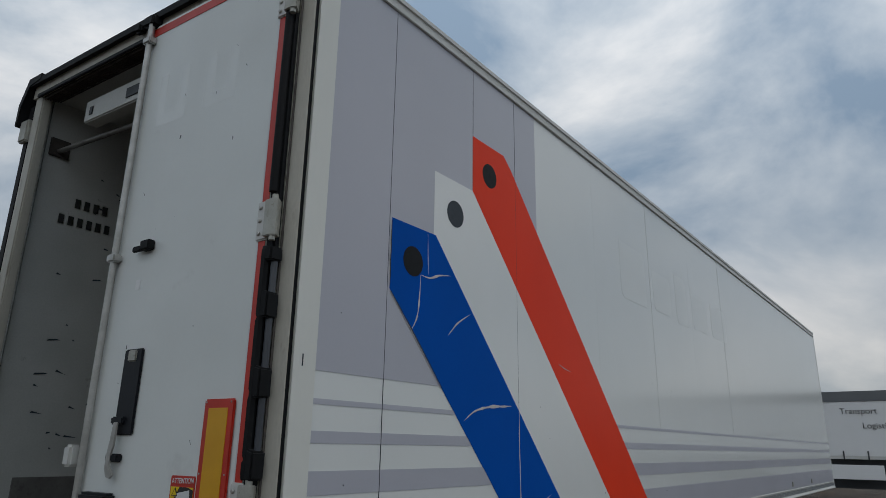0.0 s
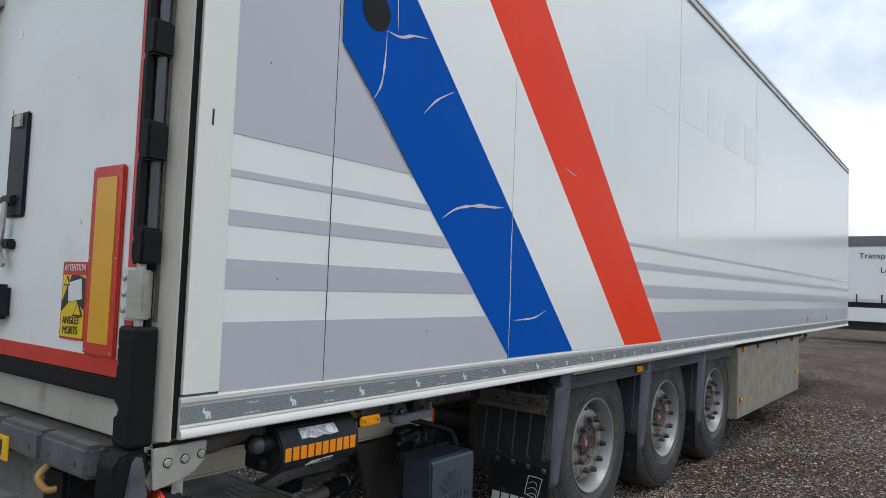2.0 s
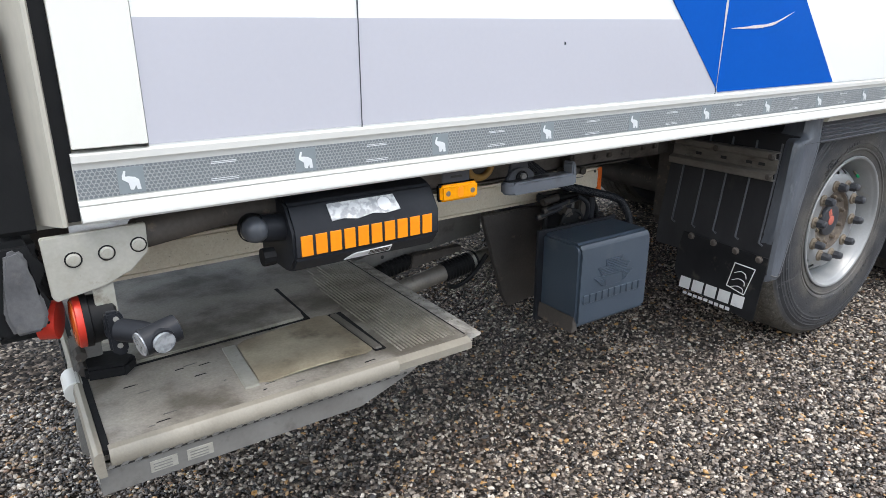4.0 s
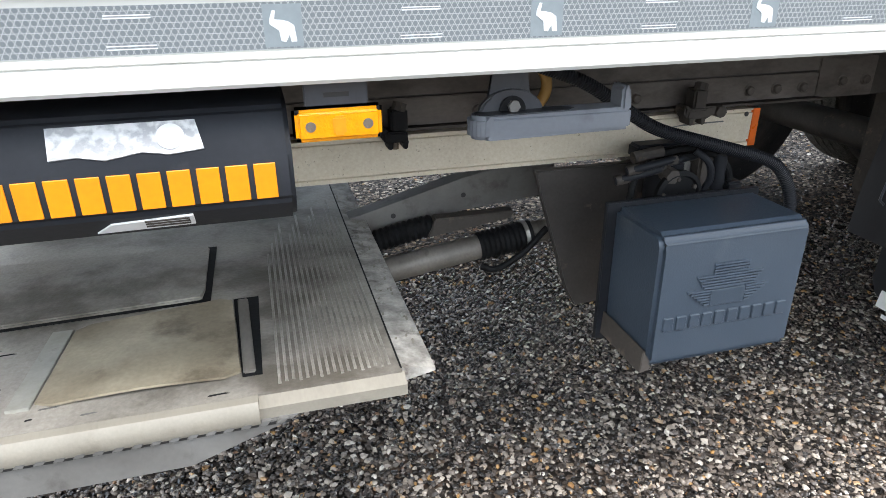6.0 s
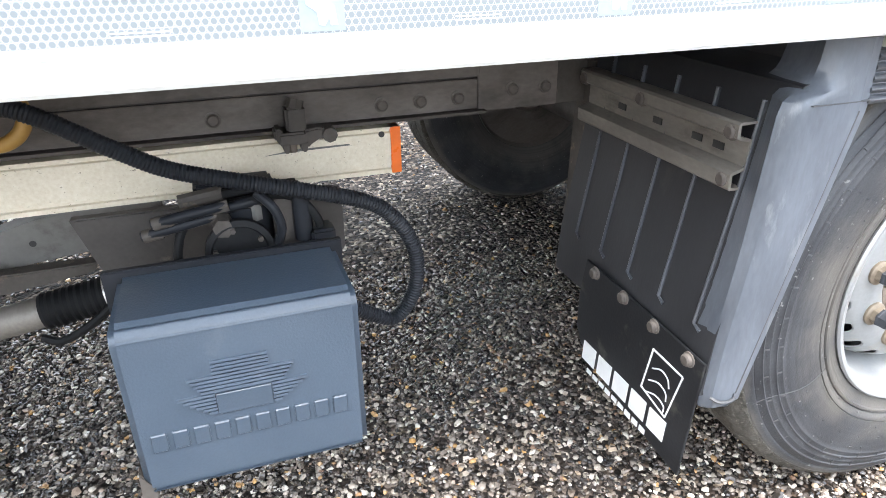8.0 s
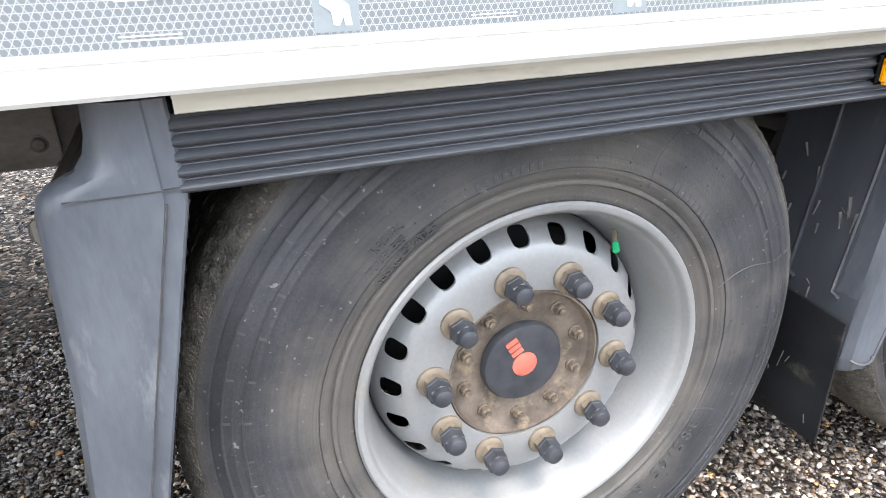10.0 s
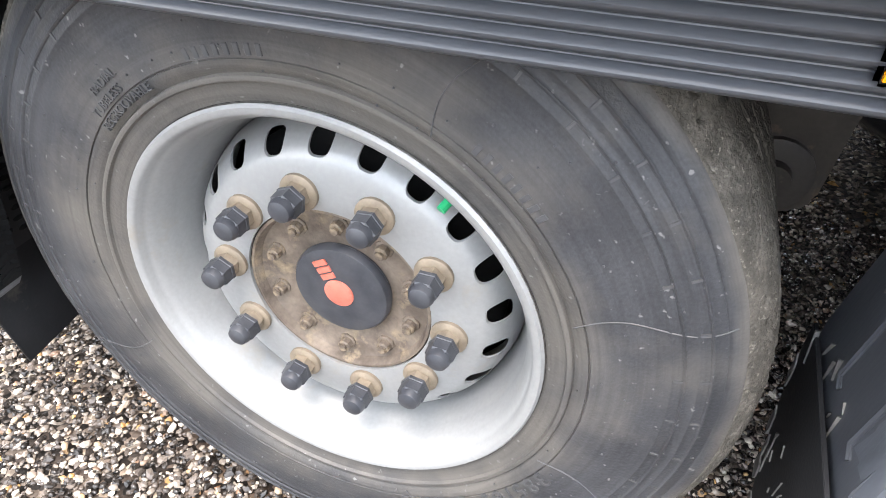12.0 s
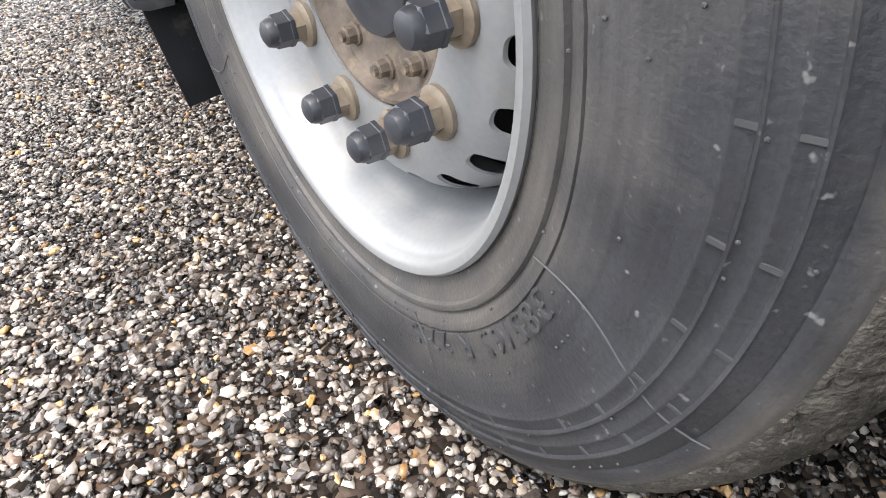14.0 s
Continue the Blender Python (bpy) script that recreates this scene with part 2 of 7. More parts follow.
M["strip"] = material("weathered_strip_plastic", (0.044, 0.048, 0.056), 0.34, other=(0.072, 0.078, 0.088), scale=6, fine=140, bump=0.06, dirt=(0.11, 0.115, 0.12), dirt_scale=9, dirt_low=0.58, dirt_high=0.85, stretch=(0.3, 1, 1))
M["tyre_edge"] = material("dusty_raised_rubber", (0.066, 0.066, 0.067), 0.55, other=(0.042, 0.044, 0.048), scale=30, amount=0.3, fine=150, bump=0.1)
M["scuffed"] = material("scuffed_grey_rubber", (0.15, 0.148, 0.142), 0.6, other=(0.07, 0.069, 0.067), scale=30, amount=0.3, fine=160, bump=0.3)
# cover plastic in a lighter tone: the light on raised lines is painted in
M["emboss"] = material("lightened_raised_plastic", (0.062, 0.082, 0.108), 0.4, other=(0.045, 0.064, 0.088), scale=30, fine=200)


def tyre_material():
    """Blue-black rubber with a brown film of dust towards the rim and scuffed spots."""
    m = material("tyre_rubber", (0.028, 0.0295, 0.033), 0.48, other=(0.049, 0.051, 0.055), scale=9, amount=0.35, fine=240, bump=0.25, fine_mix=0.45, spec=0.3)
    n, l = m.node_tree.nodes, m.node_tree.links
    b = n["Principled BSDF"]
    was = b.inputs["Base Color"].links[0].from_socket
    tc = n.new("ShaderNodeTexCoord")
    sp = n.new("ShaderNodeSeparateXYZ")
    cb = n.new("ShaderNodeCombineXYZ")
    ln = n.new("ShaderNodeVectorMath")
    ln.operation = "LENGTH"
    l.new(tc.outputs["Object"], sp.inputs["Vector"])
    l.new(sp.outputs["X"], cb.inputs["X"])
    l.new(sp.outputs["Z"], cb.inputs["Z"])
    l.new(cb.outputs["Vector"], ln.inputs[0])
    ns = n.new("ShaderNodeTexNoise")
    ns.inputs["Scale"].default_value, ns.inputs["Detail"].default_value, ns.inputs["Roughness"].default_value = 7, 8, 0.62
    l.new(tc.outputs["Object"], ns.inputs["Vector"])
    ring = n.new("ShaderNodeMapRange")
    ring.inputs["From Min"].default_value, ring.inputs["From Max"].default_value = 0.335, 0.43
    ring.inputs["To Min"].default_value, ring.inputs["To Max"].default_value = 0.22, -0.10
    l.new(ln.outputs["Value"], ring.inputs["Value"])
    edge = n.new("ShaderNodeMapRange")
    edge.inputs["From Min"].default_value, edge.inputs["From Max"].default_value = 0.503, 0.522
    edge.inputs["To Min"].default_value, edge.inputs["To Max"].default_value = 0.0, 0.35
    l.new(ln.outputs["Value"], edge.inputs["Value"])
    ad = n.new("ShaderNodeMath")
    l.new(ns.outputs["Fac"], ad.inputs[0])
    l.new(ring.outputs["Result"], ad.inputs[1])
    ad2 = n.new("ShaderNodeMath")
    l.new(ad.outputs["Value"], ad2.inputs[0])
    l.new(edge.outputs["Result"], ad2.inputs[1])
    rp = n.new("ShaderNodeValToRGB")
    rp.color_ramp.elements[0].position, rp.color_ramp.elements[1].position = 0.44, 0.76
    l.new(ad2.outputs["Value"], rp.inputs["Fac"])
    mx = n.new("ShaderNodeMixRGB")
    l.new(rp.outputs["Color"], mx.inputs["Fac"])
    l.new(was, mx.inputs["Color1"])
    mx.inputs["Color2"].default_value = (0.094, 0.088, 0.080, 1)
    sc = n.new("ShaderNodeTexNoise")
    sc.inputs["Scale"].default_value, sc.inputs["Detail"].default_value = 95, 2
    l.new(tc.outputs["Object"], sc.inputs["Vector"])
    rs = n.new("ShaderNodeValToRGB")
    rs.color_ramp.elements[0].position, rs.color_ramp.elements[1].position = 0.69, 0.76
    l.new(sc.outputs["Fac"], rs.inputs["Fac"])
    m2 = n.new("ShaderNodeMixRGB")
    l.new(rs.outputs["Color"], m2.inputs["Fac"])
    l.new(mx.outputs["Color"], m2.inputs["Color1"])
    m2.inputs["Color2"].default_value = (0.17, 0.17, 0.165, 1)
    cr = n.new("ShaderNodeCombineXYZ")
    k1 = n.new("ShaderNodeMath")
    k1.operation = "MULTIPLY"
    k1.inputs[1].default_value = 90
    l.new(ln.outputs["Value"], k1.inputs[0])
    l.new(k1.outputs["Value"], cr.inputs["X"])
    sx = n.new("ShaderNodeVectorMath")
    sx.operation = "SCALE"
    sx.inputs["Scale"].default_value = 2.2
    l.new(tc.outputs["Object"], sx.inputs[0])
    sm = n.new("ShaderNodeVectorMath")
    l.new(sx.outputs["Vector"], sm.inputs[0])
    l.new(cr.outputs["Vector"], sm.inputs[1])
    rn = n.new("ShaderNodeTexNoise")
    rn.inputs["Scale"].default_value, rn.inputs["Detail"].default_value, rn.inputs["Roughness"].default_value = 1.6, 5, 0.7
    l.new(sm.outputs["Vector"], rn.inputs["Vector"])
    rr = n.new("ShaderNodeMapRange")
    rr.inputs["From Min"].default_value, rr.inputs["From Max"].default_value = 0.3, 0.72
    rr.inputs["To Min"].default_value, rr.inputs["To Max"].default_value = 0.80, 1.20
    l.new(rn.outputs["Fac"], rr.inputs["Value"])
    m4 = n.new("ShaderNodeMixRGB")
    m4.blend_type = "MULTIPLY"
    m4.inputs["Fac"].default_value = 1.0
    l.new(m2.outputs["Color"], m4.inputs["Color1"])
    l.new(rr.outputs["Result"], m4.inputs["Color2"])
    l.new(m4.outputs["Color"], b.inputs["Base Color"])
    return m


M["tyre"] = tyre_material()
M["tread"] = material("worn_tread_rubber", (0.060, 0.055, 0.047), 0.9, other=(0.105, 0.096, 0.082), scale=40, amount=0.3, fine=220, bump=0.9, fine_mix=0.7, spec=0.2, dirt=(0.20, 0.185, 0.155), dirt_scale=170, dirt_low=0.58, dirt_high=0.66)
M["rim"] = material("silver_wheel_paint", (0.290, 0.297, 0.297), 0.38, metal=0.25, other=(0.245, 0.252, 0.252), scale=6, fine=140, bump=0.03, dirt=(0.27, 0.24, 0.19), dirt_scale=9, dirt_low=0.60, dirt_high=0.80)
M["hub_rust"] = material("rusty_hub", (0.18, 0.145, 0.115), 0.65, metal=0.15, other=(0.085, 0.066, 0.052), scale=20, amount=0.3, fine=150, bump=0.3, fine_mix=0.4, dirt=(0.29, 0.225, 0.15), dirt_scale=24, dirt_low=0.54, dirt_high=0.70)
M["nut_steel"] = material("tarnished_nut", (0.27, 0.222, 0.165), 0.55, metal=0.35, other=(0.16, 0.128, 0.095), scale=60, fine=250, bump=0.1)
M["nut_cap"] = material("black_nut_cap", (0.022, 0.025, 0.032), 0.42, other=(0.055, 0.058, 0.065), scale=40, fine=200)
M["coral"] = material("coral_red_paint", (0.60, 0.155, 0.11), 0.5, scale=30, fine=150, dirt=(0.35, 0.08, 0.05), dirt_scale=60)
M["green"] = material("green_valve_cap", (0.0, 0.42, 0.16), 0.4, scale=30)
M["amber"] = material("amber_reflector", (0.86, 0.33, 0.0), 0.18, other=(0.72, 0.25, 0.0), scale=80, fine=300, bump=0.2, coat=0.4)
M["lamp_orange"] = material("amber_lamp_lens", (0.46, 0.075, 0.014), 0.18, other=(0.40, 0.07, 0.01), scale=60, fine=250, bump=0.25, coat=0.4)
M["orange"] = material("orange_reflector", (0.85, 0.16, 0.015), 0.3, scale=30, coat=0.3)
M["orange_ink"] = material("orange_lettering", (0.90, 0.275, 0.004), 0.4, scale=10, fine=120, dirt=(0.45, 0.2, 0.03), dirt_scale=40, dirt_low=0.66, dirt_high=0.74)
M["white_ink"] = material("white_lettering", (0.75, 0.76, 0.76), 0.5, scale=10, fine=120, dirt=(0.4, 0.4, 0.39), dirt_scale=40, dirt_low=0.62, dirt_high=0.74)
M["black_ink"] = material("black_lettering", (0.02, 0.02, 0.02), 0.5, scale=20)
M["yellow"] = material("yellow_reflective_board", (0.72, 0.37, 0.012), 0.4, other=(0.62, 0.31, 0.01), scale=6, fine=300, bump=0.1, dirt=(0.4, 0.22, 0.02), dirt_scale=8, dirt_low=0.66, dirt_high=0.8)
M["yellow_sign"] = material("yellow_sticker", (0.82, 0.58, 0.01), 0.4, scale=6)
M["red"] = material("red_reflective_border", (0.58, 0.035, 0.018), 0.42, other=(0.46, 0.028, 0.015), scale=7, fine=250, bump=0.08)
M["yellow_hose"] = material("ochre_rubber_ring", (0.36, 0.20, 0.045), 0.5, scale=20, fine=150)
M["lamp_lens"] = material("clear_lamp_lens", (0.42, 0.45, 0.47), 0.10, metal=0.3, other=(0.2, 0.22, 0.24), scale=60, amount=0.2, coat=0.6)
M["inside_white"] = material("scuffed_white_liner", (0.50, 0.51, 0.485), 0.5, other=(0.40, 0.41, 0.385), spec=0.3, scale=2.5, fine=90, dirt=(0.18, 0.17, 0.15), dirt_scale=6, dirt_low=0.66, dirt_high=0.76)
M["zinc_bar"] = material("zinc_lock_bar", (0.52, 0.51, 0.48), 0.35, metal=0.55, other=(0.36, 0.35, 0.32), scale=20, fine=150)
M["silver_tape"] = material("worn_silver_sticker", (0.55, 0.56, 0.56), 0.4, other=(0.30, 0.31, 0.32), scale=60, amount=0.12, fine=200, bump=0.2)
M["type_plate"] = material("worn_type_plate", (0.34, 0.33, 0.29), 0.5, other=(0.24, 0.235, 0.205), scale=40, fine=200, bump=0.1)
M["ghost"] = material("faded_foil_ghost", (0.776, 0.796, 0.771), 0.24, other=(0.738, 0.758, 0.733), scale=3, fine=80, bump=0.01, fine_mix=0.03)
M["far_white"] = material("far_tarpaulin_white", (0.80, 0.80, 0.79), 0.5, other=(0.74, 0.74, 0.73), scale=0.8)
M["far_dark"] = material("far_dark_metal", (0.05, 0.055, 0.06), 0.6, scale=1)
M["plate_yellow"] = material("yellow_number_plate", (0.80, 0.46, 0.02), 0.4, scale=8)
M["scratch"] = material("torn_foil_edge", (0.60, 0.60, 0.58), 0.5, scale=60, fine=200)


# ---- building helpers ----
def smooth(me, angle=35):
    me.polygons.foreach_set("use_smooth", [True] * len(me.polygons))
    me.set_sharp_from_angle(angle=radians(angle))


def mesh_of(name, bm, mat, angle=35):
    bmesh.ops.recalc_face_normals(bm, faces=bm.faces)
    me = bpy.data.meshes.new(name)
    bm.to_mesh(me)
    bm.free()
    for mm in (mat if isinstance(mat, (list, tuple)) else (mat,)):
        me.materials.append(mm)
    smooth(me, angle)
    return me


def part(name, bm, mat, parent=None, label="", m=None, angle=35):
    ob = new(name, mesh_of(name, bm, mat, angle) if isinstance(bm, bmesh.types.BMesh) else bm)
    if parent is not None:
        ob.parent = parent
    if m is not None:
        ob.matrix_basis = m
    return tagged(ob, label)


def thing(name, label, category, at=(0, 0, 0), group="", kind=""):
    ob = new(name)
    ob.empty_display_size = 0.1
    ob.location = at
    return tagged(ob, label, category, group, kind)


def sub(name, parent, at=(0, 0, 0), label=""):
    ob = new(name)
    ob.empty_display_size = 0.05
    ob.parent = parent
    ob.location = at
    return tagged(ob, label)


def box(x0, x1, y0, y1, z0, z1, bevel=0.0, bm=None, seg=2):
    own = bm is None
    out = bmesh.new() if own else bm
    r = bmesh.ops.create_cube(out, size=1.0, matrix=Matrix.Translation(((x0 + x1) / 2, (y0 + y1) / 2, (z0 + z1) / 2)) @ Matrix.Diagonal((abs(x1 - x0), abs(y1 - y0), abs(z1 - z0), 1)))
    if bevel:
        edges = list({e for v in r["verts"] for e in v.link_edges})
        bmesh.ops.bevel(out, geom=edges, offset=bevel, segments=seg, affect="EDGES")
    return out


def prism(points, axis, a, b, bevel=0.0, bm=None):
    """Extrudes a polygon, given by its two other coordinates in xyz order, along an axis from a to b."""
    out = bmesh.new() if bm is None else bm
    i = "xyz".index(axis)

    def at(p, h):
        q = list(p)
        q.insert(i, h)
        return q
    lo = [out.verts.new(at(p, a)) for p in points]
    hi = [out.verts.new(at(p, b)) for p in points]
    fs = [out.faces.new(lo), out.faces.new(list(reversed(hi)))]
    k = len(points)
    for j in range(k):
        fs.append(out.faces.new((lo[j], hi[j], hi[(j + 1) % k], lo[(j + 1) % k])))
    if bevel:
        bmesh.ops.bevel(out, geom=list({e for f in fs for e in f.edges}), offset=bevel, segments=2, affect="EDGES")
    return out


def lathe(profile, steps=64, bm=None, closed=False):
    """Turns a profile of (radius, y) about the y axis."""
    out = bmesh.new() if bm is None else bm
    rings = []
    for r, y in profile:
        if r < 1e-5:
            rings.append([out.verts.new((0, y, 0))])
        else:
            rings.append([out.verts.new((r * math.cos(2 * math.pi * i / steps), y, r * math.sin(2 * math.pi * i / steps))) for i in range(steps)])
    pairs = list(zip(rings, rings[1:]))
    if closed:
        pairs.append((rings[-1], rings[0]))
    for p, q in pairs:
        for i in range(steps):
            j = (i + 1) % steps
            f = [p[i % len(p)], p[j % len(p)], q[j % len(q)], q[i % len(q)]]
            f = list(dict.fromkeys(f))
            if len(f) > 2:
                out.faces.new(f)
    return out


def spline(points, per=10):
    """A smooth run of places through the given ones."""
    ps = [Vector(p) for p in points]
    ps = [2 * ps[0] - ps[1]] + ps + [2 * ps[-1] - ps[-2]]
    out = []
    for i in range(1, len(ps) - 2):
        a, b, c, d = ps[i - 1:i + 3]
        for k in range(per):
            t = k / per
            out.append(0.5 * (2 * b + (c - a) * t + (2 * a - 5 * b + 4 * c - d) * t * t + (3 * b - a - 3 * c + d) * t ** 3))
    out.append(ps[-2])
    return out


def tube(points, radius, steps=12, ribs=0.0, bm=None, caps=True):
    """A round tube along places; ribs: how far every second ring stands out."""
    out = bmesh.new() if bm is None else bm
    ps = [Vector(p) for p in points]
    rings, up = [], Vector((0.13, 0.21, 0.97))
    for i, p in enumerate(ps):
        d = (ps[min(i + 1, len(ps) - 1)] - ps[max(i - 1, 0)]).normalized()
        u = d.cross(up)
        u = (u if u.length > 1e-3 else d.cross(Vector((1, 0, 0)))).normalized()
        v = d.cross(u).normalized()
        up = u.cross(d)
        r = radius + (ribs if i % 2 else 0)
        rings.append([out.verts.new(p + r * (math.cos(2 * math.pi * k / steps) * u + math.sin(2 * math.pi * k / steps) * v)) for k in range(steps)])
    for p, q in zip(rings, rings[1:]):
        for k in range(steps):
            out.faces.new((p[k], p[(k + 1) % steps], q[(k + 1) % steps], q[k]))
    if caps:
        out.faces.new(list(reversed(rings[0])))
        out.faces.new(rings[-1])
    return out


def even(points, step):
    """Places at even steps along a run of places."""
    ps = [Vector(p) for p in points]
    out, left = [ps[0]], step
    for a, b in zip(ps, ps[1:]):
        d = (b - a).length
        while d >= left and d > 0:
            a = a + (b - a) * (left / d)
            out.append(a)
            d = (b - a).length
            left = step
        left -= d
    return out


def bolt(radius, height, sides=6, dome=True):
    """A bolt head that stands out along -y from y = 0."""
    bm = lathe([(radius * 1.25, 0), (radius * 1.25, -height * 0.2), (radius, -height * 0.25), (radius, -height * 0.85), (radius * 0.8, -height), (0, -height)], sides if not dome else 12)
    return bm


def text_mesh(body, size, mat, depth=0.001, spacing=1.0):
    cu = bpy.data.curves.new("writing", "FONT")
    cu.body, cu.size, cu.extrude, cu.align_x, cu.space_character = body, size, depth, "LEFT", spacing
    ob = bpy.data.objects.new("writing", cu)
    scene.collection.objects.link(ob)
    me = bpy.data.meshes.new_from_object(ob.evaluated_get(bpy.context.evaluated_depsgraph_get()))
    bpy.data.objects.remove(ob)
    me.name = "writing"
    me.materials.clear()
    me.materials.append(mat)
    return me


# ---- ground ----
def gravel_material():
    m = bpy.data.materials.new("wet_gravel")
    m.use_nodes = True
    n, l = m.node_tree.nodes, m.node_tree.links
    b = n["Principled BSDF"]
    tc = n.new("ShaderNodeTexCoord")
    v = n.new("ShaderNodeTexVoronoi")
    v.inputs["Scale"].default_value = 62
    l.new(tc.outputs["Object"], v.inputs["Vector"])
    sep = n.new("ShaderNodeSeparateColor")
    l.new(v.outputs["Color"], sep.inputs["Color"])
    ramp = n.new("ShaderNodeValToRGB")
    e = ramp.color_ramp.elements
    e[0].position, e[0].color = 0.0, (0.010, 0.009, 0.008, 1)
    e[1].position, e[1].color = 1.0, (0.42, 0.37, 0.30, 1)
    for p, c in ((0.35, (0.022, 0.019, 0.017, 1)), (0.60, (0.070, 0.058, 0.050, 1)), (0.85, (0.19, 0.160, 0.135, 1))):
        e.new(p).color = c
    l.new(sep.outputs["Red"], ramp.inputs["Fac"])
    big = n.new("ShaderNodeTexNoise")
    big.inputs["Scale"].default_value, big.inputs["Detail"].default_value = 0.8, 10
    l.new(tc.outputs["Object"], big.inputs["Vector"])
    br = n.new("ShaderNodeValToRGB")
    br.color_ramp.elements[0].position, br.color_ramp.elements[0].color = 0.38, (0.62, 0.50, 0.41, 1)
    br.color_ramp.elements[1].position, br.color_ramp.elements[1].color = 0.62, (1, 1, 1, 1)
    l.new(big.outputs["Fac"], br.inputs["Fac"])
    mx = n.new("ShaderNodeMixRGB")
    mx.blend_type = "MULTIPLY"
    mx.inputs["Fac"].default_value = 1
    l.new(ramp.outputs["Color"], mx.inputs["Color1"])
    l.new(br.outputs["Color"], mx.inputs["Color2"])
    l.new(mx.outputs["Color"], b.inputs["Base Color"])
    b.inputs["Roughness"].default_value = 0.85
    b.inputs["Specular IOR Level"].default_value = 0.15
    bp = n.new("ShaderNodeBump")
    bp.inputs["Strength"].default_value = 1.0
    bp.inputs["Distance"].default_value = 0.012
    bp.invert = True
    l.new(v.outputs["Distance"], bp.inputs["Height"])
    l.new(bp.outputs["Normal"], b.inputs["Normal"])
    return m


def pebble_material():
    m = bpy.data.materials.new("pebbles")
    m.use_nodes = True
    n, l = m.node_tree.nodes, m.node_tree.links
    b = n["Principled BSDF"]
    g = n.new("ShaderNodeNewGeometry")
    ramp = n.new("ShaderNodeValToRGB")
    e = ramp.color_ramp.elements
    e[0].position, e[0].color = 0.0, (0.012, 0.011, 0.010, 1)
    e[1].position, e[1].color = 1.0, (0.54, 0.495, 0.435, 1)
    for p, c in ((0.20, (0.025, 0.021, 0.018, 1)), (0.38, (0.056, 0.046, 0.039, 1)), (0.53, (0.102, 0.084, 0.072, 1)), (0.65, (0.169, 0.140, 0.117, 1)), (0.75, (0.263, 0.223, 0.184, 1)), (0.85, (0.423, 0.368, 0.308, 1)), (0.880, (0.451, 0.254, 0.089, 1)), (0.900, (0.179, 0.102, 0.066, 1)), (0.930, (0.508, 0.446, 0.371, 1))):
        e.new(p).color = c
    l.new(g.outputs["Random Per Island"], ramp.inputs["Fac"])
    tc = n.new("ShaderNodeTexCoord")
    ns = n.new("ShaderNodeTexNoise")
    ns.inputs["Scale"].default_value, ns.inputs["Detail"].default_value = 180, 4
    l.new(tc.outputs["Object"], ns.inputs["Vector"])
    mx = n.new("ShaderNodeMixRGB")
    mx.blend_type = "OVERLAY"
    mx.inputs["Fac"].default_value = 0.5
    l.new(ramp.outputs["Color"], mx.inputs["Color1"])
    l.new(ns.outputs["Fac"], mx.inputs["Color2"])
    l.new(mx.outputs["Color"], b.inputs["Base Color"])
    b.inputs["Roughness"].default_value = 0.2
    bp = n.new("ShaderNodeBump")
    bp.inputs["Strength"].default_value, bp.inputs["Distance"].default_value = 0.3, 0.002
    l.new(ns.outputs["Fac"], bp.inputs["Height"])
    l.new(bp.outputs["Normal"], b.inputs["Normal"])
    return m


M["ground"] = gravel_material()
M["pebble"] = pebble_material()

bm = bmesh.new()
bmesh.ops.create_grid(bm, x_segments=60, y_segments=60, size=400)
for v in bm.verts:
    v.co.z = -0.012
tagged(part("ground", bm, M["ground"]), "dark wet gravel yard reaching to the horizon", "ground", kind="structure")


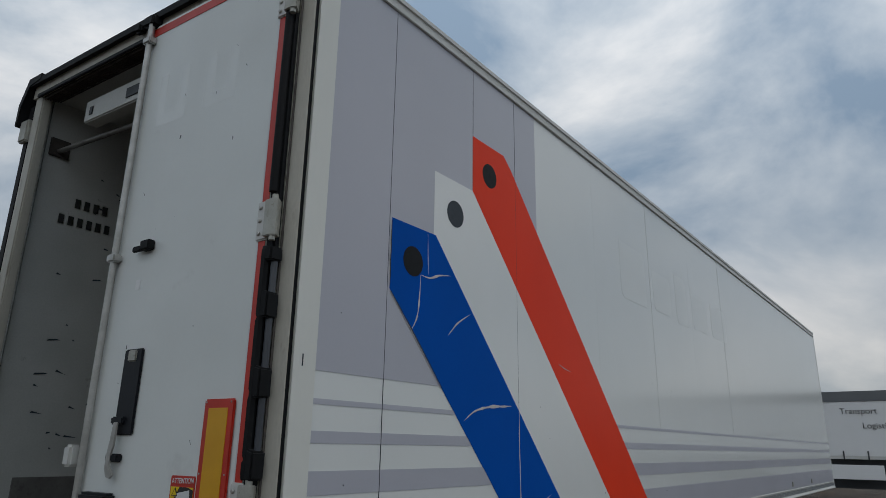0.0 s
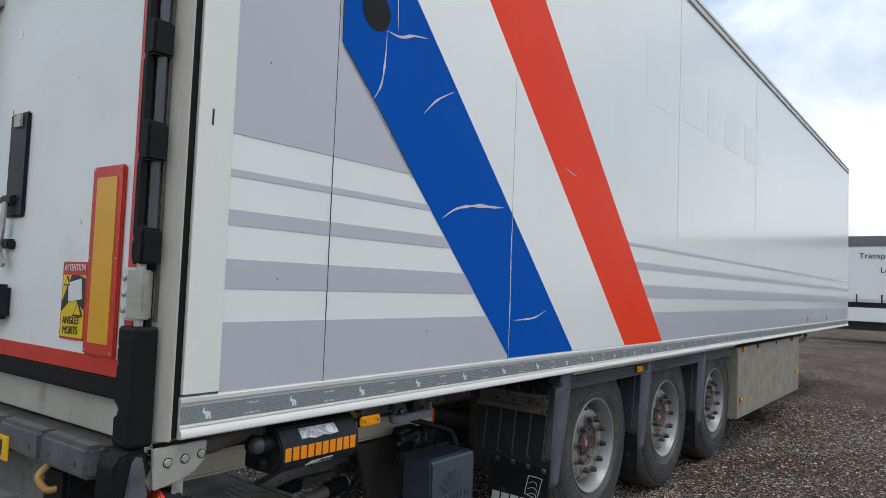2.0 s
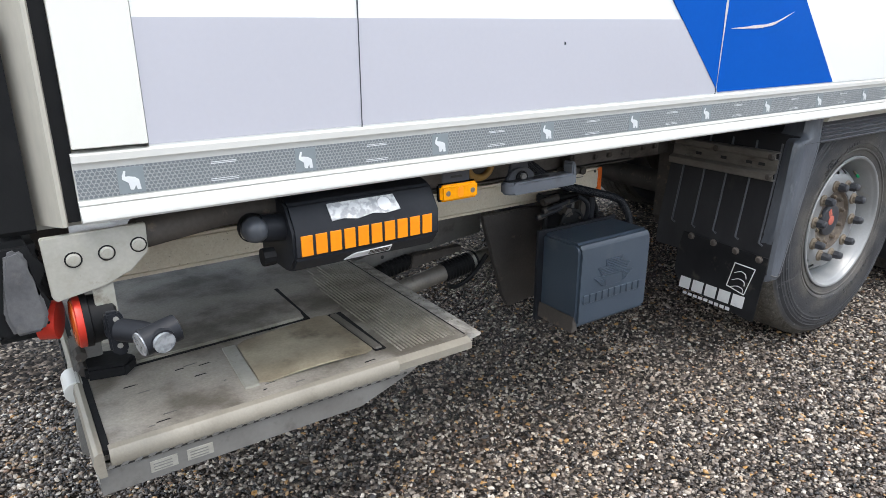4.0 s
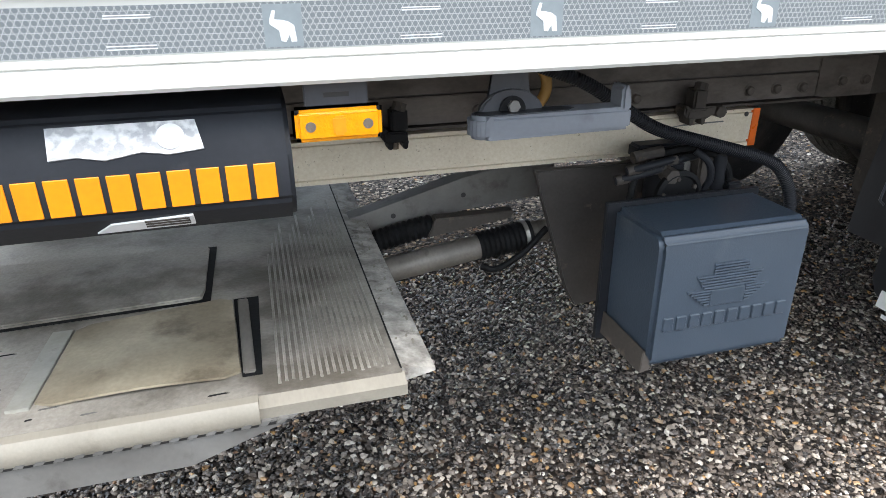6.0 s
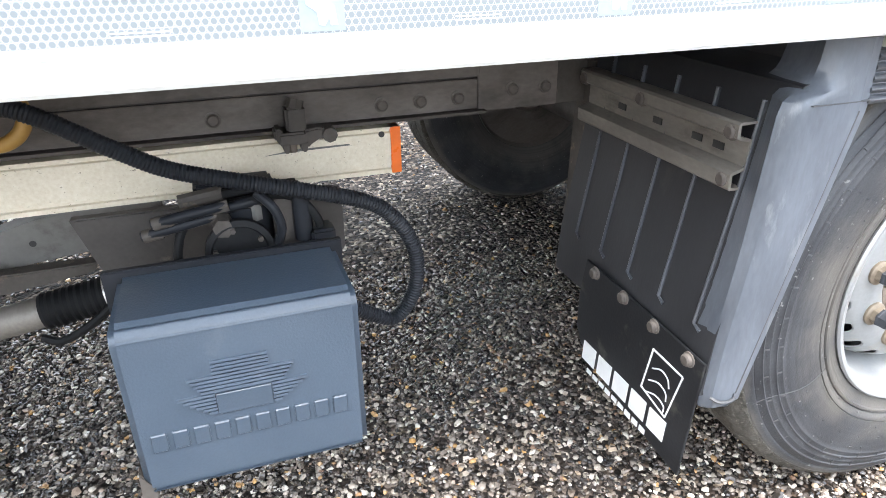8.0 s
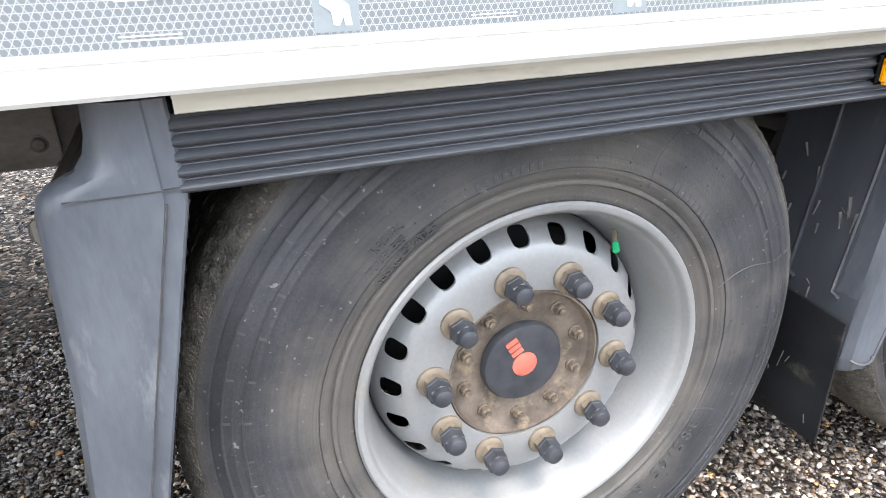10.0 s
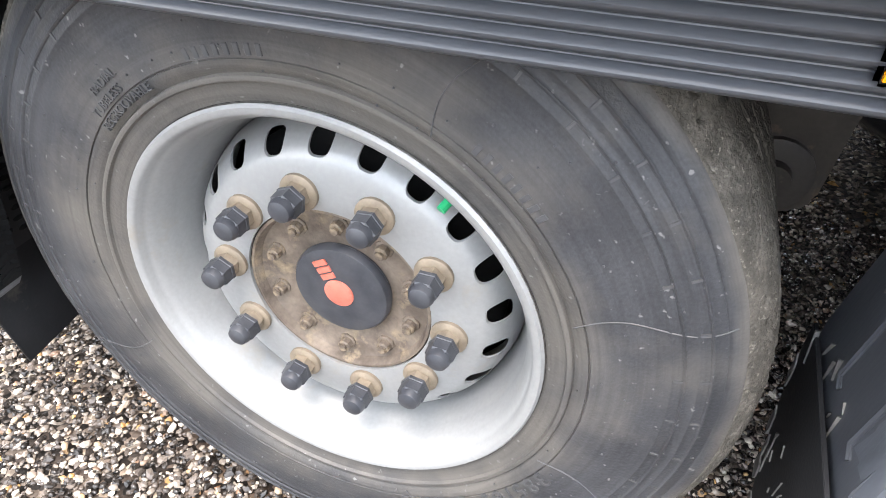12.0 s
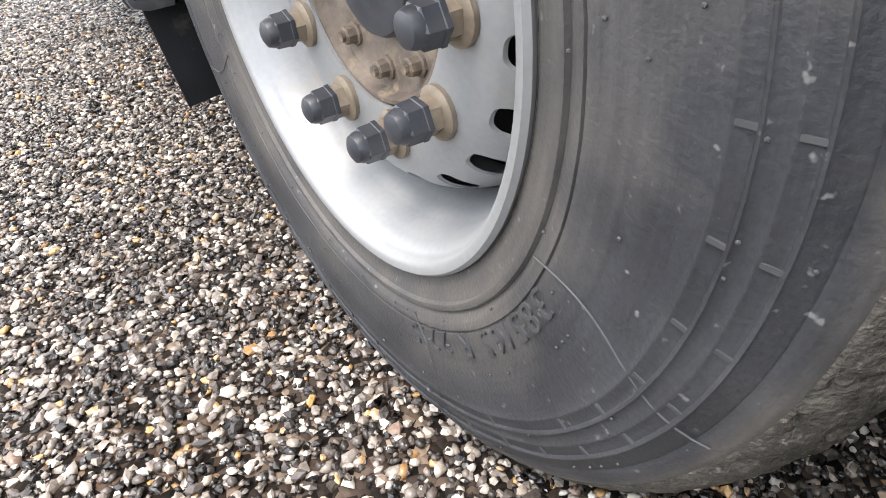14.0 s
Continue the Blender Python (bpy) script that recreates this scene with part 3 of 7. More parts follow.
def scatter(name, label, x0, x1, y0, y1, count, small, large, seed, flat=0.62, coarse=False, fade=0.3):
    """Loose stones of uneven size and shape, joined into one mesh."""
    rng = np.random.default_rng(seed)
    base = bmesh.new()
    if coarse:
        bmesh.ops.create_cone(base, segments=4, radius1=1.0, radius2=0.55, depth=1.1, cap_ends=False)
        base.faces.new([v for v in base.verts if v.co.z > 0])
        bmesh.ops.triangulate(base, faces=base.faces[:])
    else:
        bmesh.ops.create_icosphere(base, subdivisions=1, radius=1.0)
    base.verts.index_update()
    bv = np.array([v.co[:] for v in base.verts])
    bf = np.array([[v.index for v in f.verts] for f in base.faces])
    base.free()
    k = len(bv)
    pos = np.column_stack((rng.uniform(x0, x1, count), rng.uniform(y0, y1, count)))
    pos += rng.normal(0, fade, pos.shape)
    r = small + (large - small) * rng.random(count) ** 2.2
    sc = np.column_stack((r * rng.uniform(0.8, 1.45, count), r * rng.uniform(0.7, 1.1, count), r * flat * rng.uniform(0.75, 1.2, count)))
    jit = 1 + rng.uniform(-0.3, 0.26, (count, k, 1))
    v = bv[None] * jit * sc[:, None, :]
    a, t1 = rng.uniform(0, 6.283, count), rng.uniform(-0.5, 0.5, count)
    ct, st = np.cos(t1), np.sin(t1)
    x, z = v[..., 0] * ct[:, None] - v[..., 2] * st[:, None], v[..., 0] * st[:, None] + v[..., 2] * ct[:, None]
    ca, sa = np.cos(a), np.sin(a)
    y = v[..., 1]
    X = x * ca[:, None] - y * sa[:, None] + pos[:, :1]
    Y = x * sa[:, None] + y * ca[:, None] + pos[:, 1:]
    Z = z + (r * flat * rng.uniform(-0.75, 0.55, count) - 0.010 + 0.001)[:, None]
    co = np.stack((X, Y, Z), -1).reshape(-1, 3).astype(np.float32)
    faces = (bf[None] + (np.arange(count) * k)[:, None, None]).reshape(-1).astype(np.int32)
    me = bpy.data.meshes.new(name)
    me.vertices.add(len(co))
    me.vertices.foreach_set("co", co.ravel())
    nf = len(faces) // 3
    me.loops.add(len(faces))
    me.loops.foreach_set("vertex_index", faces)
    me.polygons.add(nf)
    me.polygons.foreach_set("loop_start", np.arange(nf, dtype=np.int32) * 3)
    me.update(calc_edges=True)
    me.polygons.foreach_set("use_smooth", np.repeat(rng.random(count) < 0.42, len(bf)))
    me.materials.append(M["pebble"])
    return tagged(new(name, me), label, "gravel", kind="stuff")


# ---- semi-trailer: the box ----
RX, FX, RZ0, RZ1, WID = 0.0, 13.63, 1.08, 4.08, 2.60
trailer = thing("semi_trailer", "white box semi-trailer with blue, white and red stripe livery on gravel", "trailer", (0, 0, 0))

# near side: panels with fine joints
joints = [0.128, 0.55, 1.765, 2.98, 4.195, 5.41, 6.625, 7.84, 9.055, 10.27, 11.485, 12.70, FX]
for a, b in zip(joints, joints[1:]):
    part("side_panel", box(a + 0.0003, b - 0.0003, 0.003, 0.06, 1.19, 4.0, 0.0006, seg=1), M["white_paint"], trailer)
part("side_end_panel", box(0.006, 0.1265, -0.004, 0.06, 1.206, 4.0, 0.0015, seg=1), M["end_paint"], trailer)
# top rail and bottom rail profiles
part("roof_rail", prism([(-0.006, 3.985), (-0.012, 3.99), (-0.012, 4.005), (-0.004, 4.012), (-0.004, 4.045), (-0.014, 4.05), (-0.014, 4.075), (-0.006, 4.085), (0.06, 4.09), (0.06, 3.985)], "x", 0.0, FX), M["white_alu"], trailer)
part("side_rail", prism([(0.06, 1.198), (0.0, 1.198), (-0.005, 1.195), (-0.005, 1.183), (-0.003, 1.181), (0.0, 1.1745), (0.0, 1.1165), (-0.003, 1.1155), (-0.0045, 1.1095), (-0.0035, 1.1085), (-0.0015, 1.1078), (-0.0015, 1.1068), (-0.006, 1.1055), (-0.013, 1.099), (-0.0165, 1.092), (-0.017, 1.083), (-0.014, 1.0785), (-0.006, 1.0770), (0.02, 1.0775), (0.06, 1.0775)], "x", 0.002, FX + 0.01), M["white_alu"], trailer)


def tape_material():
    m = material("honeycomb_tape", (0.46, 0.52, 0.55), 0.35, other=(0.40, 0.46, 0.49), scale=4, fine=200, bump=0.0, coat=0.1)
    n, l = m.node_tree.nodes, m.node_tree.links
    b = n["Principled BSDF"]
    tc = n.new("ShaderNodeTexCoord")
    sp = n.new("ShaderNodeSeparateXYZ")
    l.new(tc.outputs["Object"], sp.inputs["Vector"])

    def math_node(op, a, b=None):
        k = n.new("ShaderNodeMath")
        k.operation = op
        for slot, val in zip(k.inputs, (a, b)):
            if isinstance(val, float):
                slot.default_value = val
            elif val is not None:
                l.new(val, slot)
        return k.outputs["Value"]
    near = None
    for deg in (30, 90, 150):
        along = math_node("ADD", math_node("MULTIPLY", sp.outputs["X"], math.cos(radians(deg)) / 0.0066), math_node("MULTIPLY", sp.outputs["Z"], math.sin(radians(deg)) / 0.0066))
        gap = math_node("ABSOLUTE", math_node("SUBTRACT", math_node("FRACT", along), 0.5))
        near = gap if near is None else math_node("MINIMUM", near, gap)
    r = n.new("ShaderNodeValToRGB")
    r.color_ramp.elements[0].position, r.color_ramp.elements[1].position = 0.02, 0.085
    l.new(near, r.inputs["Fac"])
    mx = n.new("ShaderNodeMixRGB")
    mx.inputs["Color1"].default_value = (0.37, 0.385, 0.388, 1)
    mx.inputs["Color2"].default_value = (0.138, 0.157, 0.166, 1)
    l.new(r.outputs["Color"], mx.inputs["Fac"])
    l.new(mx.outputs["Color"], b.inputs["Base Color"])
    return m


M["tape"] = tape_material()
M["tape_dark"] = material("dark_tape_field", (0.19, 0.225, 0.24), 0.4, other=(0.215, 0.25, 0.265), scale=20, coat=0.2)
M["tape_light"] = material("light_tape_mark", (0.72, 0.75, 0.76), 0.4, scale=20, coat=0.2)
tape = part("reflective_tape", box(0.004, 13.6, -0.0012, 0.001, 1.1185, 1.1705), M["tape"], trailer, "silver reflective honeycomb tape")
field = mesh_of("tape_field", box(-0.022, 0.022, -0.0018, -0.001, -0.0235, 0.0235), M["tape_dark"])
bm = bmesh.new()
prism([(-0.011, 0.017), (-0.0075, 0.0165), (-0.0095, 0.007), (-0.003, 0.0065), (0.006, 0.0045), (0.0125, 0.000), (0.0145, -0.018), (0.008, -0.018), (0.0065, -0.010), (0.002, -0.018), (-0.0035, -0.017), (-0.005, -0.005), (-0.015, 0.002), (-0.0145, 0.008)], "y", -0.0026, -0.0017, bm=bm)
blot = mesh_of("tape_mark", bm, M["tape_light"])
tape_bar = mesh_of("tape_line", box(-1, 1, -0.0017, -0.001, -0.0006, 0.0006), M["tape_light"])
for k in range(41):
    x = 0.090 + 0.3283 * k
    f = part("tape_field", field, None, tape, m=pose(x, 0, 1.1445))
    part("tape_mark", blot, None, tape, m=pose(x, 0, 1.1445))
    for dz, wid in ((0.016, 0.024), (0.013, 0.024), (-0.016, 0.026), (-0.0195, 0.026)):
        part("tape_line", tape_bar, None, tape, m=pose(x + 0.164, 0, 1.1445 + dz) @ Matrix.Diagonal((wid, 1, 1, 1)))


# livery
def foil(name, pts, mat, y=0.0006, label=""):
    return part(name, prism(pts, "y", y, 0.0034), mat, trailer, label)


GR = [(0.128, 2.012), (0.128, 3.99), (2.045, 3.99), (2.045, 2.012)]
foil("grey_field", GR, M["grey_foil"], 0.0012, "lavender-grey foil field")
for z0, z1 in ((1.876, 1.899), (1.722, 1.771), (1.522, 1.615), (1.203, 1.417)):
    foil("grey_stripe", [(0.128, z0), (0.128, z1), (13.60, z1), (13.60, z0)], M["grey_foil"], 0.0014)
foil("blue_stripe", [(0.567, 2.806), (0.922, 2.806), (2.460, 1.206), (1.777, 1.206), (0.567, 2.444)], M["blue_foil"], -0.0004, "deep blue foil stripe, torn in places")
foil("white_stripe", [(0.905, 3.176), (1.272, 3.176), (3.208, 1.204), (2.460, 1.204), (0.922, 2.806), (0.905, 2.806)], M["white_foil"], 0.0002, "white foil stripe")
foil("red_stripe", [(1.272, 3.534), (1.625, 3.534), (1.715, 3.46), (3.900, 1.198), (3.208, 1.202), (1.272, 3.176)], M["red_foil"], -0.0004, "red foil stripe")
for x, z, mat in ((0.738, 2.618, "hole_black"), (1.100, 2.979, "hole_grey"), (1.456, 3.333, "hole_black")):
    foil("round_mark", [(x + 0.078 * math.cos(a * math.pi / 20), z + 0.078 * math.sin(a * math.pi / 20)) for a in range(40)], M[mat], -0.0014)
# foil seams
for x, z0, z1 in ((0.55, 1.2, 3.99), (1.275, 3.2, 3.99), (1.765, 1.2, 3.99)) + tuple((x, 1.92, 3.98) for x in (4.195, 6.625)):
    foil("foil_seam", [(x - 0.0006, z0), (x - 0.0006, z1), (x + 0.0006, z1), (x + 0.0006, z0)], M["hole_grey" if x < 2 else "white_alu"], -0.0006 if x < 2 else 0.0012)

# other sides, roof, floor, interior liner
part("far_side", box(-0.15, FX, WID - 0.06, WID, 1.08, 4.08, 0.004), M["white_paint"], trailer)
part("front_wall", box(FX, FX + 0.06, 0.0, WID, 1.08, 4.08, 0.01), M["white_paint"], trailer)
SLANT = [(0.0, 0.06), (-0.148, WID - 0.06), (FX, WID - 0.06), (FX, 0.06)]
part("roof", prism(SLANT, "z", 4.0, 4.07), M["white_paint"], trailer)
part("load_floor", prism(SLANT, "z", 1.09, 1.2), M["steel_grey"], trailer)
part("liner", box(-0.12, FX - 0.1, WID - 0.075, WID - 0.062, 1.2, 3.98), M["inside_white"], trailer)
part("liner", box(0.05, FX - 0.1, 0.062, 0.075, 1.2, 3.98), M["inside_white"], trailer)
part("ceiling_liner", prism([(0.0, 0.075), (-0.145, WID - 0.075), (FX - 0.1, WID - 0.075), (FX - 0.1, 0.075)], "z", 3.955, 3.985), M["inside_white"], trailer)
part("bulkhead", box(FX - 0.12, FX - 0.1, 0.075, WID - 0.075, 1.2, 3.955), M["inside_white"], trailer)
part("kick_strip", box(0.06, FX - 0.1, WID - 0.085, WID - 0.074, 1.2, 1.5), M["steel_grey"], trailer)

# ---- wheels ----
WX, WZ, WY, DY = 3.024, 0.549, 0.128, -0.011


def wall_y(r):
    """How far the tyre's side wall stands out at a radius."""
    return -0.020 + 0.7 * (r - 0.40) ** 2 + 1.4 * max(0, r - 0.43) ** 2


def tyre_mesh():
    prof = [(0.287, 0.03), (0.290, 0.004), (0.297, -0.002), (0.315, -0.006), (0.329, -0.010), (0.331, -0.0145), (0.334, -0.0152), (0.337, -0.0145), (0.339, -0.0105)]
    prof += [(0.350, wall_y(0.350)), (0.3560, wall_y(0.3560)), (0.3568, wall_y(0.3568) + 0.0022), (0.3582, wall_y(0.3582) + 0.0022), (0.3590, wall_y(0.3590))]
    for r in (0.365, 0.375, 0.39, 0.405, 0.42, 0.435):
        prof.append((r, wall_y(r)))
    for r, h in ((0.446, 0.0010), (0.459, 0.0020), (0.473, 0.0010), (0.486, 0.0020), (0.5015, -0.0012)):
        y = wall_y(r)
        prof += [(r - 0.0024, wall_y(r - 0.0024)), (r - 0.0010, y - h), (r + 0.0010, y - h), (r + 0.0024, wall_y(r + 0.0024))]
    prof += [(0.5090, -0.0020), (0.5150, 0.0005), (0.5185, 0.0028), (0.5215, 0.0075), (0.523, 0.016), (0.531, 0.030), (0.530, 0.36), (0.50, 0.39), (0.42, 0.405), (0.33, 0.395), (0.285, 0.37)]
    bm = lathe(prof, 160)
    for v in bm.verts:
        r = math.hypot(v.co.x, v.co.z)
        if 0.34 < r < 0.528 and v.co.y < 0.03:
            v.co.y += 0.0012 * noise.noise(v.co * 14) + 0.0005 * noise.noise(v.co * 60)
    return mesh_of("tyre", bm, M["tyre"], 50)


def tread_mesh():
    """A worn tread with pitted ribs and ragged shoulder."""
    line = [(0.5165, 0.0045), (0.5195, 0.0042), (0.5225, 0.0060), (0.5262, 0.0095), (0.5300, 0.0135), (0.5335, 0.0178), (0.5368, 0.0222), (0.5396, 0.0268), (0.5420, 0.0318), (0.5440, 0.0370), (0.5456, 0.0425)]
    y = 0.045
    for wdt, gap in ((0.073, 0.006), (0.050, 0.007), (0.050, 0.007), (0.094, 0.0)):
        k = int(wdt / 0.0065)
        line += [(0.5485, y + 0.003 + (wdt - 0.006) * i / k) for i in range(k + 1)]
        y += wdt
        if gap:
            line += [(0.541, y + 0.001), (0.541, y + gap - 0.002)]
            y += gap
    line += [(0.540, y + 0.004), (0.528, y + 0.006)]
    bm = lathe(line, 640)
    for v in bm.verts:
        r = math.hypot(v.co.x, v.co.z)
        if r > 0.5205:
            near = min(1.0, (r - 0.5205) / 0.006)
            pit = max(0, noise.noise(v.co * 95 + Vector((5, 3, 1))) - 0.12) * 0.0100
            d = near * (0.0014 * noise.noise(v.co * 40) + 0.0018 * noise.noise(v.co * 150) - pit)
            k = (r + d) / r
            v.co.x *= k
            v.co.z *= k
            v.co.y -= 0.6 * d * max(0.0, 1 - (v.co.y - 0.004) / 0.04)
    return mesh_of("tread", bm, M["tread"], 40)


def rim_mesh():
    prof = [(0.284, 0.20), (0.288, 0.03), (0.293, 0.004), (0.3015, -0.001), (0.3035, -0.008), (0.300, -0.0125), (0.293, -0.0122), (0.2885, -0.0085), (0.2872, 0.0020), (0.2835, 0.006), (0.2770, 0.015), (0.2752, 0.026), (0.2722, 0.030), (0.2705, 0.050), (0.2680, 0.054), (0.2645, 0.076), (0.2610, 0.082), (0.2585, 0.095), (0.2560, 0.106), (0.2535, 0.118), (0.2525, 0.17)]
    bm = lathe(prof, 96)
    return mesh_of("rim", bm, M["rim"], 50)


def disc_mesh():
    """Wheel disc with twenty-one rounded hand holes cut through its cone."""
    bm = bmesh.new()
    n, per, rows = 21, 20, 26
    steps = n * per
    shape = [(0.2520, 0.128), (0.2490, 0.114), (0.2465, 0.104), (0.2435, 0.0945), (0.2395, 0.0850), (0.2345, 0.0755), (0.2285, 0.0670), (0.2220, 0.0600), (0.2150, 0.0545), (0.2070, 0.0505), (0.1980, 0.0485), (0.1800, 0.0475), (0.1500, 0.0475), (0.1400, 0.0490)]
    way = [0.0]
    for p, q in zip(shape, shape[1:]):
        way.append(way[-1] + math.dist(p, q))

    def at(d):
        """Radius and depth at a distance along the profile from its outer end."""
        for k in range(len(way) - 1):
            if d <= way[k + 1]:
                f = (d - way[k]) / (way[k + 1] - way[k])
                return tuple(a + (b - a) * f for a, b in zip(shape[k], shape[k + 1]))
        return shape[-1]
    dists = [0.0905 * k / rows for k in range(rows + 1)] + way[-4:]
    mid, half_r, half_a, mid_r = 0.0635, 0.0218, 0.0158, 0.229
    grid, hole = [], []
    for d in dists:
        grid.append([bm.verts.new((0, 0, 0)) for _ in range(steps)])
        hole.append([])
        for i in range(steps):
            sector = i // per
            u = ((i % per) - per / 2 + 0.5) / per * (2 * math.pi / n)
            p, q = u * mid_r / half_a, (d - mid) / half_r
            e = (abs(p) ** 3 + abs(q) ** 3) ** (1 / 3) if d < 0.091 else 9
            hole[-1].append((e, u, sector))
    inside = lambda j, i: sum(hole[a][b % steps][0] for a in (j, j + 1) for b in (i, i + 1)) / 4 < 1.0
    for j in range(len(dists) - 1):
        for i in range(steps):
            if not inside(j, i):
                k = (i + 1) % steps
                bm.faces.new((grid[j][i], grid[j][k], grid[j + 1][k], grid[j + 1][i]))
    for j, d in enumerate(dists):
        for i in range(steps):
            v = grid[j][i]
            if not v.link_faces:
                bm.verts.remove(v)
                continue
            e, u, sector = hole[j][i]
            dd = d
            if 1 < len(v.link_faces) < 4 and e < 2 and 0 < j < rows + 1 or len(v.link_faces) == 1:
                u, dd = u / e, mid + (d - mid) / e
            a = u + (sector + 0.5) * 2 * math.pi / n + radians(-1.9)
            r, y = at(dd)
            v.co = (r * math.cos(a), y, r * math.sin(a))
    edge = [e for e in bm.edges if len(e.link_faces) == 1]
    ext = bmesh.ops.extrude_edge_only(bm, edges=edge)
    for v in ext["geom"]:
        if isinstance(v, bmesh.types.BMVert):
            v.co.y += 0.005
    return mesh_of("disc", bm, M["rim"], 45)


def nut_meshes():
    washer = mesh_of("washer", lathe([(0.0265, 0.0), (0.0265, -0.005), (0.022, -0.008), (0.015, -0.008)], 20), M["nut_steel"])
    hexa = mesh_of("wheel_nut", lathe([(0.0190, -0.004), (0.0190, -0.019), (0.017, -0.024), (0.0, -0.024)], 6), M["nut_steel"], 20)
    cap = bmesh.new()
    lathe([(0.0185, -0.019), (0.0210, -0.020), (0.0210, -0.025), (0.0200, -0.026), (0.0195, -0.041), (0.0160, -0.044), (0.0, -0.044)], 6, cap)
    lathe([(0.0172, -0.040), (0.0168, -0.046), (0.0145, -0.0515), (0.009, -0.0545), (0.0, -0.055)], 16, cap)
    return washer, hexa, mesh_of("nut_cap", cap, M["nut_cap"], 30)


def build_wheel(parent, x, y, flip=False, turn=0.0):
    w = sub("wheel", parent, (x, y, WZ), "silver steel wheel with black tyre")
    w.scale = (1.008, 1.008, 1.008)
    if flip:
        w.rotation_euler = (0, 0, math.pi)
    a0 = Matrix.Rotation(radians(turn), 4, "Y")
    d0 = a0 @ Matrix.Translation((0, DY, 0))
    part("tyre", WM["tyre"], None, w, "dusty black truck tyre", m=a0)
    part("tread", WM["tread"], None, w, m=a0)
    tagged(part("side_ribs", WM["side_ribs"], None, w, m=a0), kind="stuff")
    for me in WM["marks"]:
        part("raised_writing", me, None, w, m=a0)
    for k in range(16):
        part("side_block", WM["side_block"], None, w, m=a0 @ Matrix.Rotation(-radians((55 if k < 8 else 108) - 2.1 * (k % 8)), 4, "Y"))
    part("rim", WM["rim"], None, w, "silver painted rim", m=a0)
    part("bead_line", WM["bead_line"], None, w, m=a0)
    part("disc", WM["disc"], None, w, m=d0)
    part("hub", WM["hub"], None, w, "rusty brown hub", m=d0)
    part("hub_cap", WM["hub_cap"], None, w, "black plastic hub cap", m=d0)
    part("cap_spot", WM["cap_spot"], None, w, "coral red spot", m=d0)
    for k in range(3):
        part("cap_mark", WM["cap_mark"], None, w, m=d0 @ Matrix.Rotation(radians(62), 4, "Y") @ pose(-0.030 - 0.0115 * k, 0.0535, 0))
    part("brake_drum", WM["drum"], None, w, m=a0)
    part("dust_shield", WM["shield"], None, w, m=a0)
    for k in range(10):
        a = Matrix.Rotation(radians(-66 + 36 * k), 4, "Y")
        m = d0 @ a @ pose(0.1675, 0.0475, 0)
        part("washer", WM["washer"], None, w, m=m)
        part("wheel_nut", WM["nut"], None, w, m=m @ pose(0, 0, 0, 0, 13 * k, 0))
        part("nut_cap", WM["cap"], None, w, m=m @ pose(0, 0, 0, 0, 29 * k, 0))
        part("hub_bolt", WM["hub_bolt"], None, w, m=d0 @ a @ Matrix.Rotation(radians(14), 4, "Y") @ pose(0.108, 0.071, 0))
    v = a0 @ Matrix.Rotation(radians(-50), 4, "Y")
    part("valve", WM["valve"], None, w, m=v)
    part("valve_cap", WM["valve_cap"], None, w, "green valve cap", m=v)
    return w


WM = {"tyre": tyre_mesh(), "tread": tread_mesh(), "rim": rim_mesh(), "disc": disc_mesh()}
WM["washer"], WM["nut"], WM["cap"] = nut_meshes()
WM["bead_line"] = mesh_of("bead_line", lathe([(0.3030, -0.002), (0.3040, -0.0036), (0.3058, -0.0038), (0.3066, -0.002)], 96), M["rubber"])
WM["hub"] = mesh_of("hub", lathe([(0.1405, 0.090), (0.1405, 0.060), (0.138, 0.052), (0.134, 0.052), (0.129, 0.066), (0.120, 0.071), (0.095, 0.071), (0.085, 0.075), (0.0, 0.076)], 64), M["hub_rust"])
WM["hub_cap"] = mesh_of("hub_cap", lathe([(0.0745, 0.090), (0.0745, 0.079), (0.0720, 0.077), (0.0720, 0.073), (0.0735, 0.071), (0.0735, 0.064), (0.0705, 0.0585), (0.064, 0.0565), (0.040, 0.0552), (0.0, 0.0550)], 64), M["nut_cap"], 30)
WM["cap_spot"] = mesh_of("cap_spot", lathe([(0.0225, 0.056), (0.0225, 0.0535), (0.021, 0.0525), (0.0, 0.0525)], 32), M["coral"])
WM["cap_mark"] = mesh_of("cap_mark", box(-0.0042, 0.0042, -0.0005, 0.002, -0.011, 0.011), M["coral"])
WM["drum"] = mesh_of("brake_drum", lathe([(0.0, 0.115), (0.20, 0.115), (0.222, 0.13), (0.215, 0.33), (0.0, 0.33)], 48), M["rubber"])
# added disc that closes the rim's inner side, so it stays dark from behind
WM["shield"] = mesh_of("dust_shield", lathe([(0.284, 0.372), (0.270, 0.352), (0.12, 0.348), (0.10, 0.372), (0.0, 0.372)], 48), M["frame_steel"])
WM["hub_bolt"] = mesh_of("hub_bolt", lathe([(0.0135, 0.002), (0.0135, -0.003), (0.010, -0.004), (0.010, -0.014), (0.008, -0.016), (0.006, -0.016), (0.006, -0.020), (0.0, -0.020)], 8), M["hub_rust"], 25)
WM["valve"] = mesh_of("valve", tube([(0.268, 0.066, 0), (0.257, 0.055, 0), (0.2475, 0.044, 0)], 0.0045, 10), M["nut_steel"])
def bent_text(body, size, r, start, spacing=1.0):
    """Raised writing that runs clockwise on the side wall from an angle."""
    me = text_mesh(body, size, M["tyre_edge"], 0.0022, spacing)
    for v in me.vertices:
        a, q = radians(start) - v.co.x / r, r + v.co.y
        v.co = (q * math.cos(a), wall_y(q) - v.co.z, q * math.sin(a))
    return me


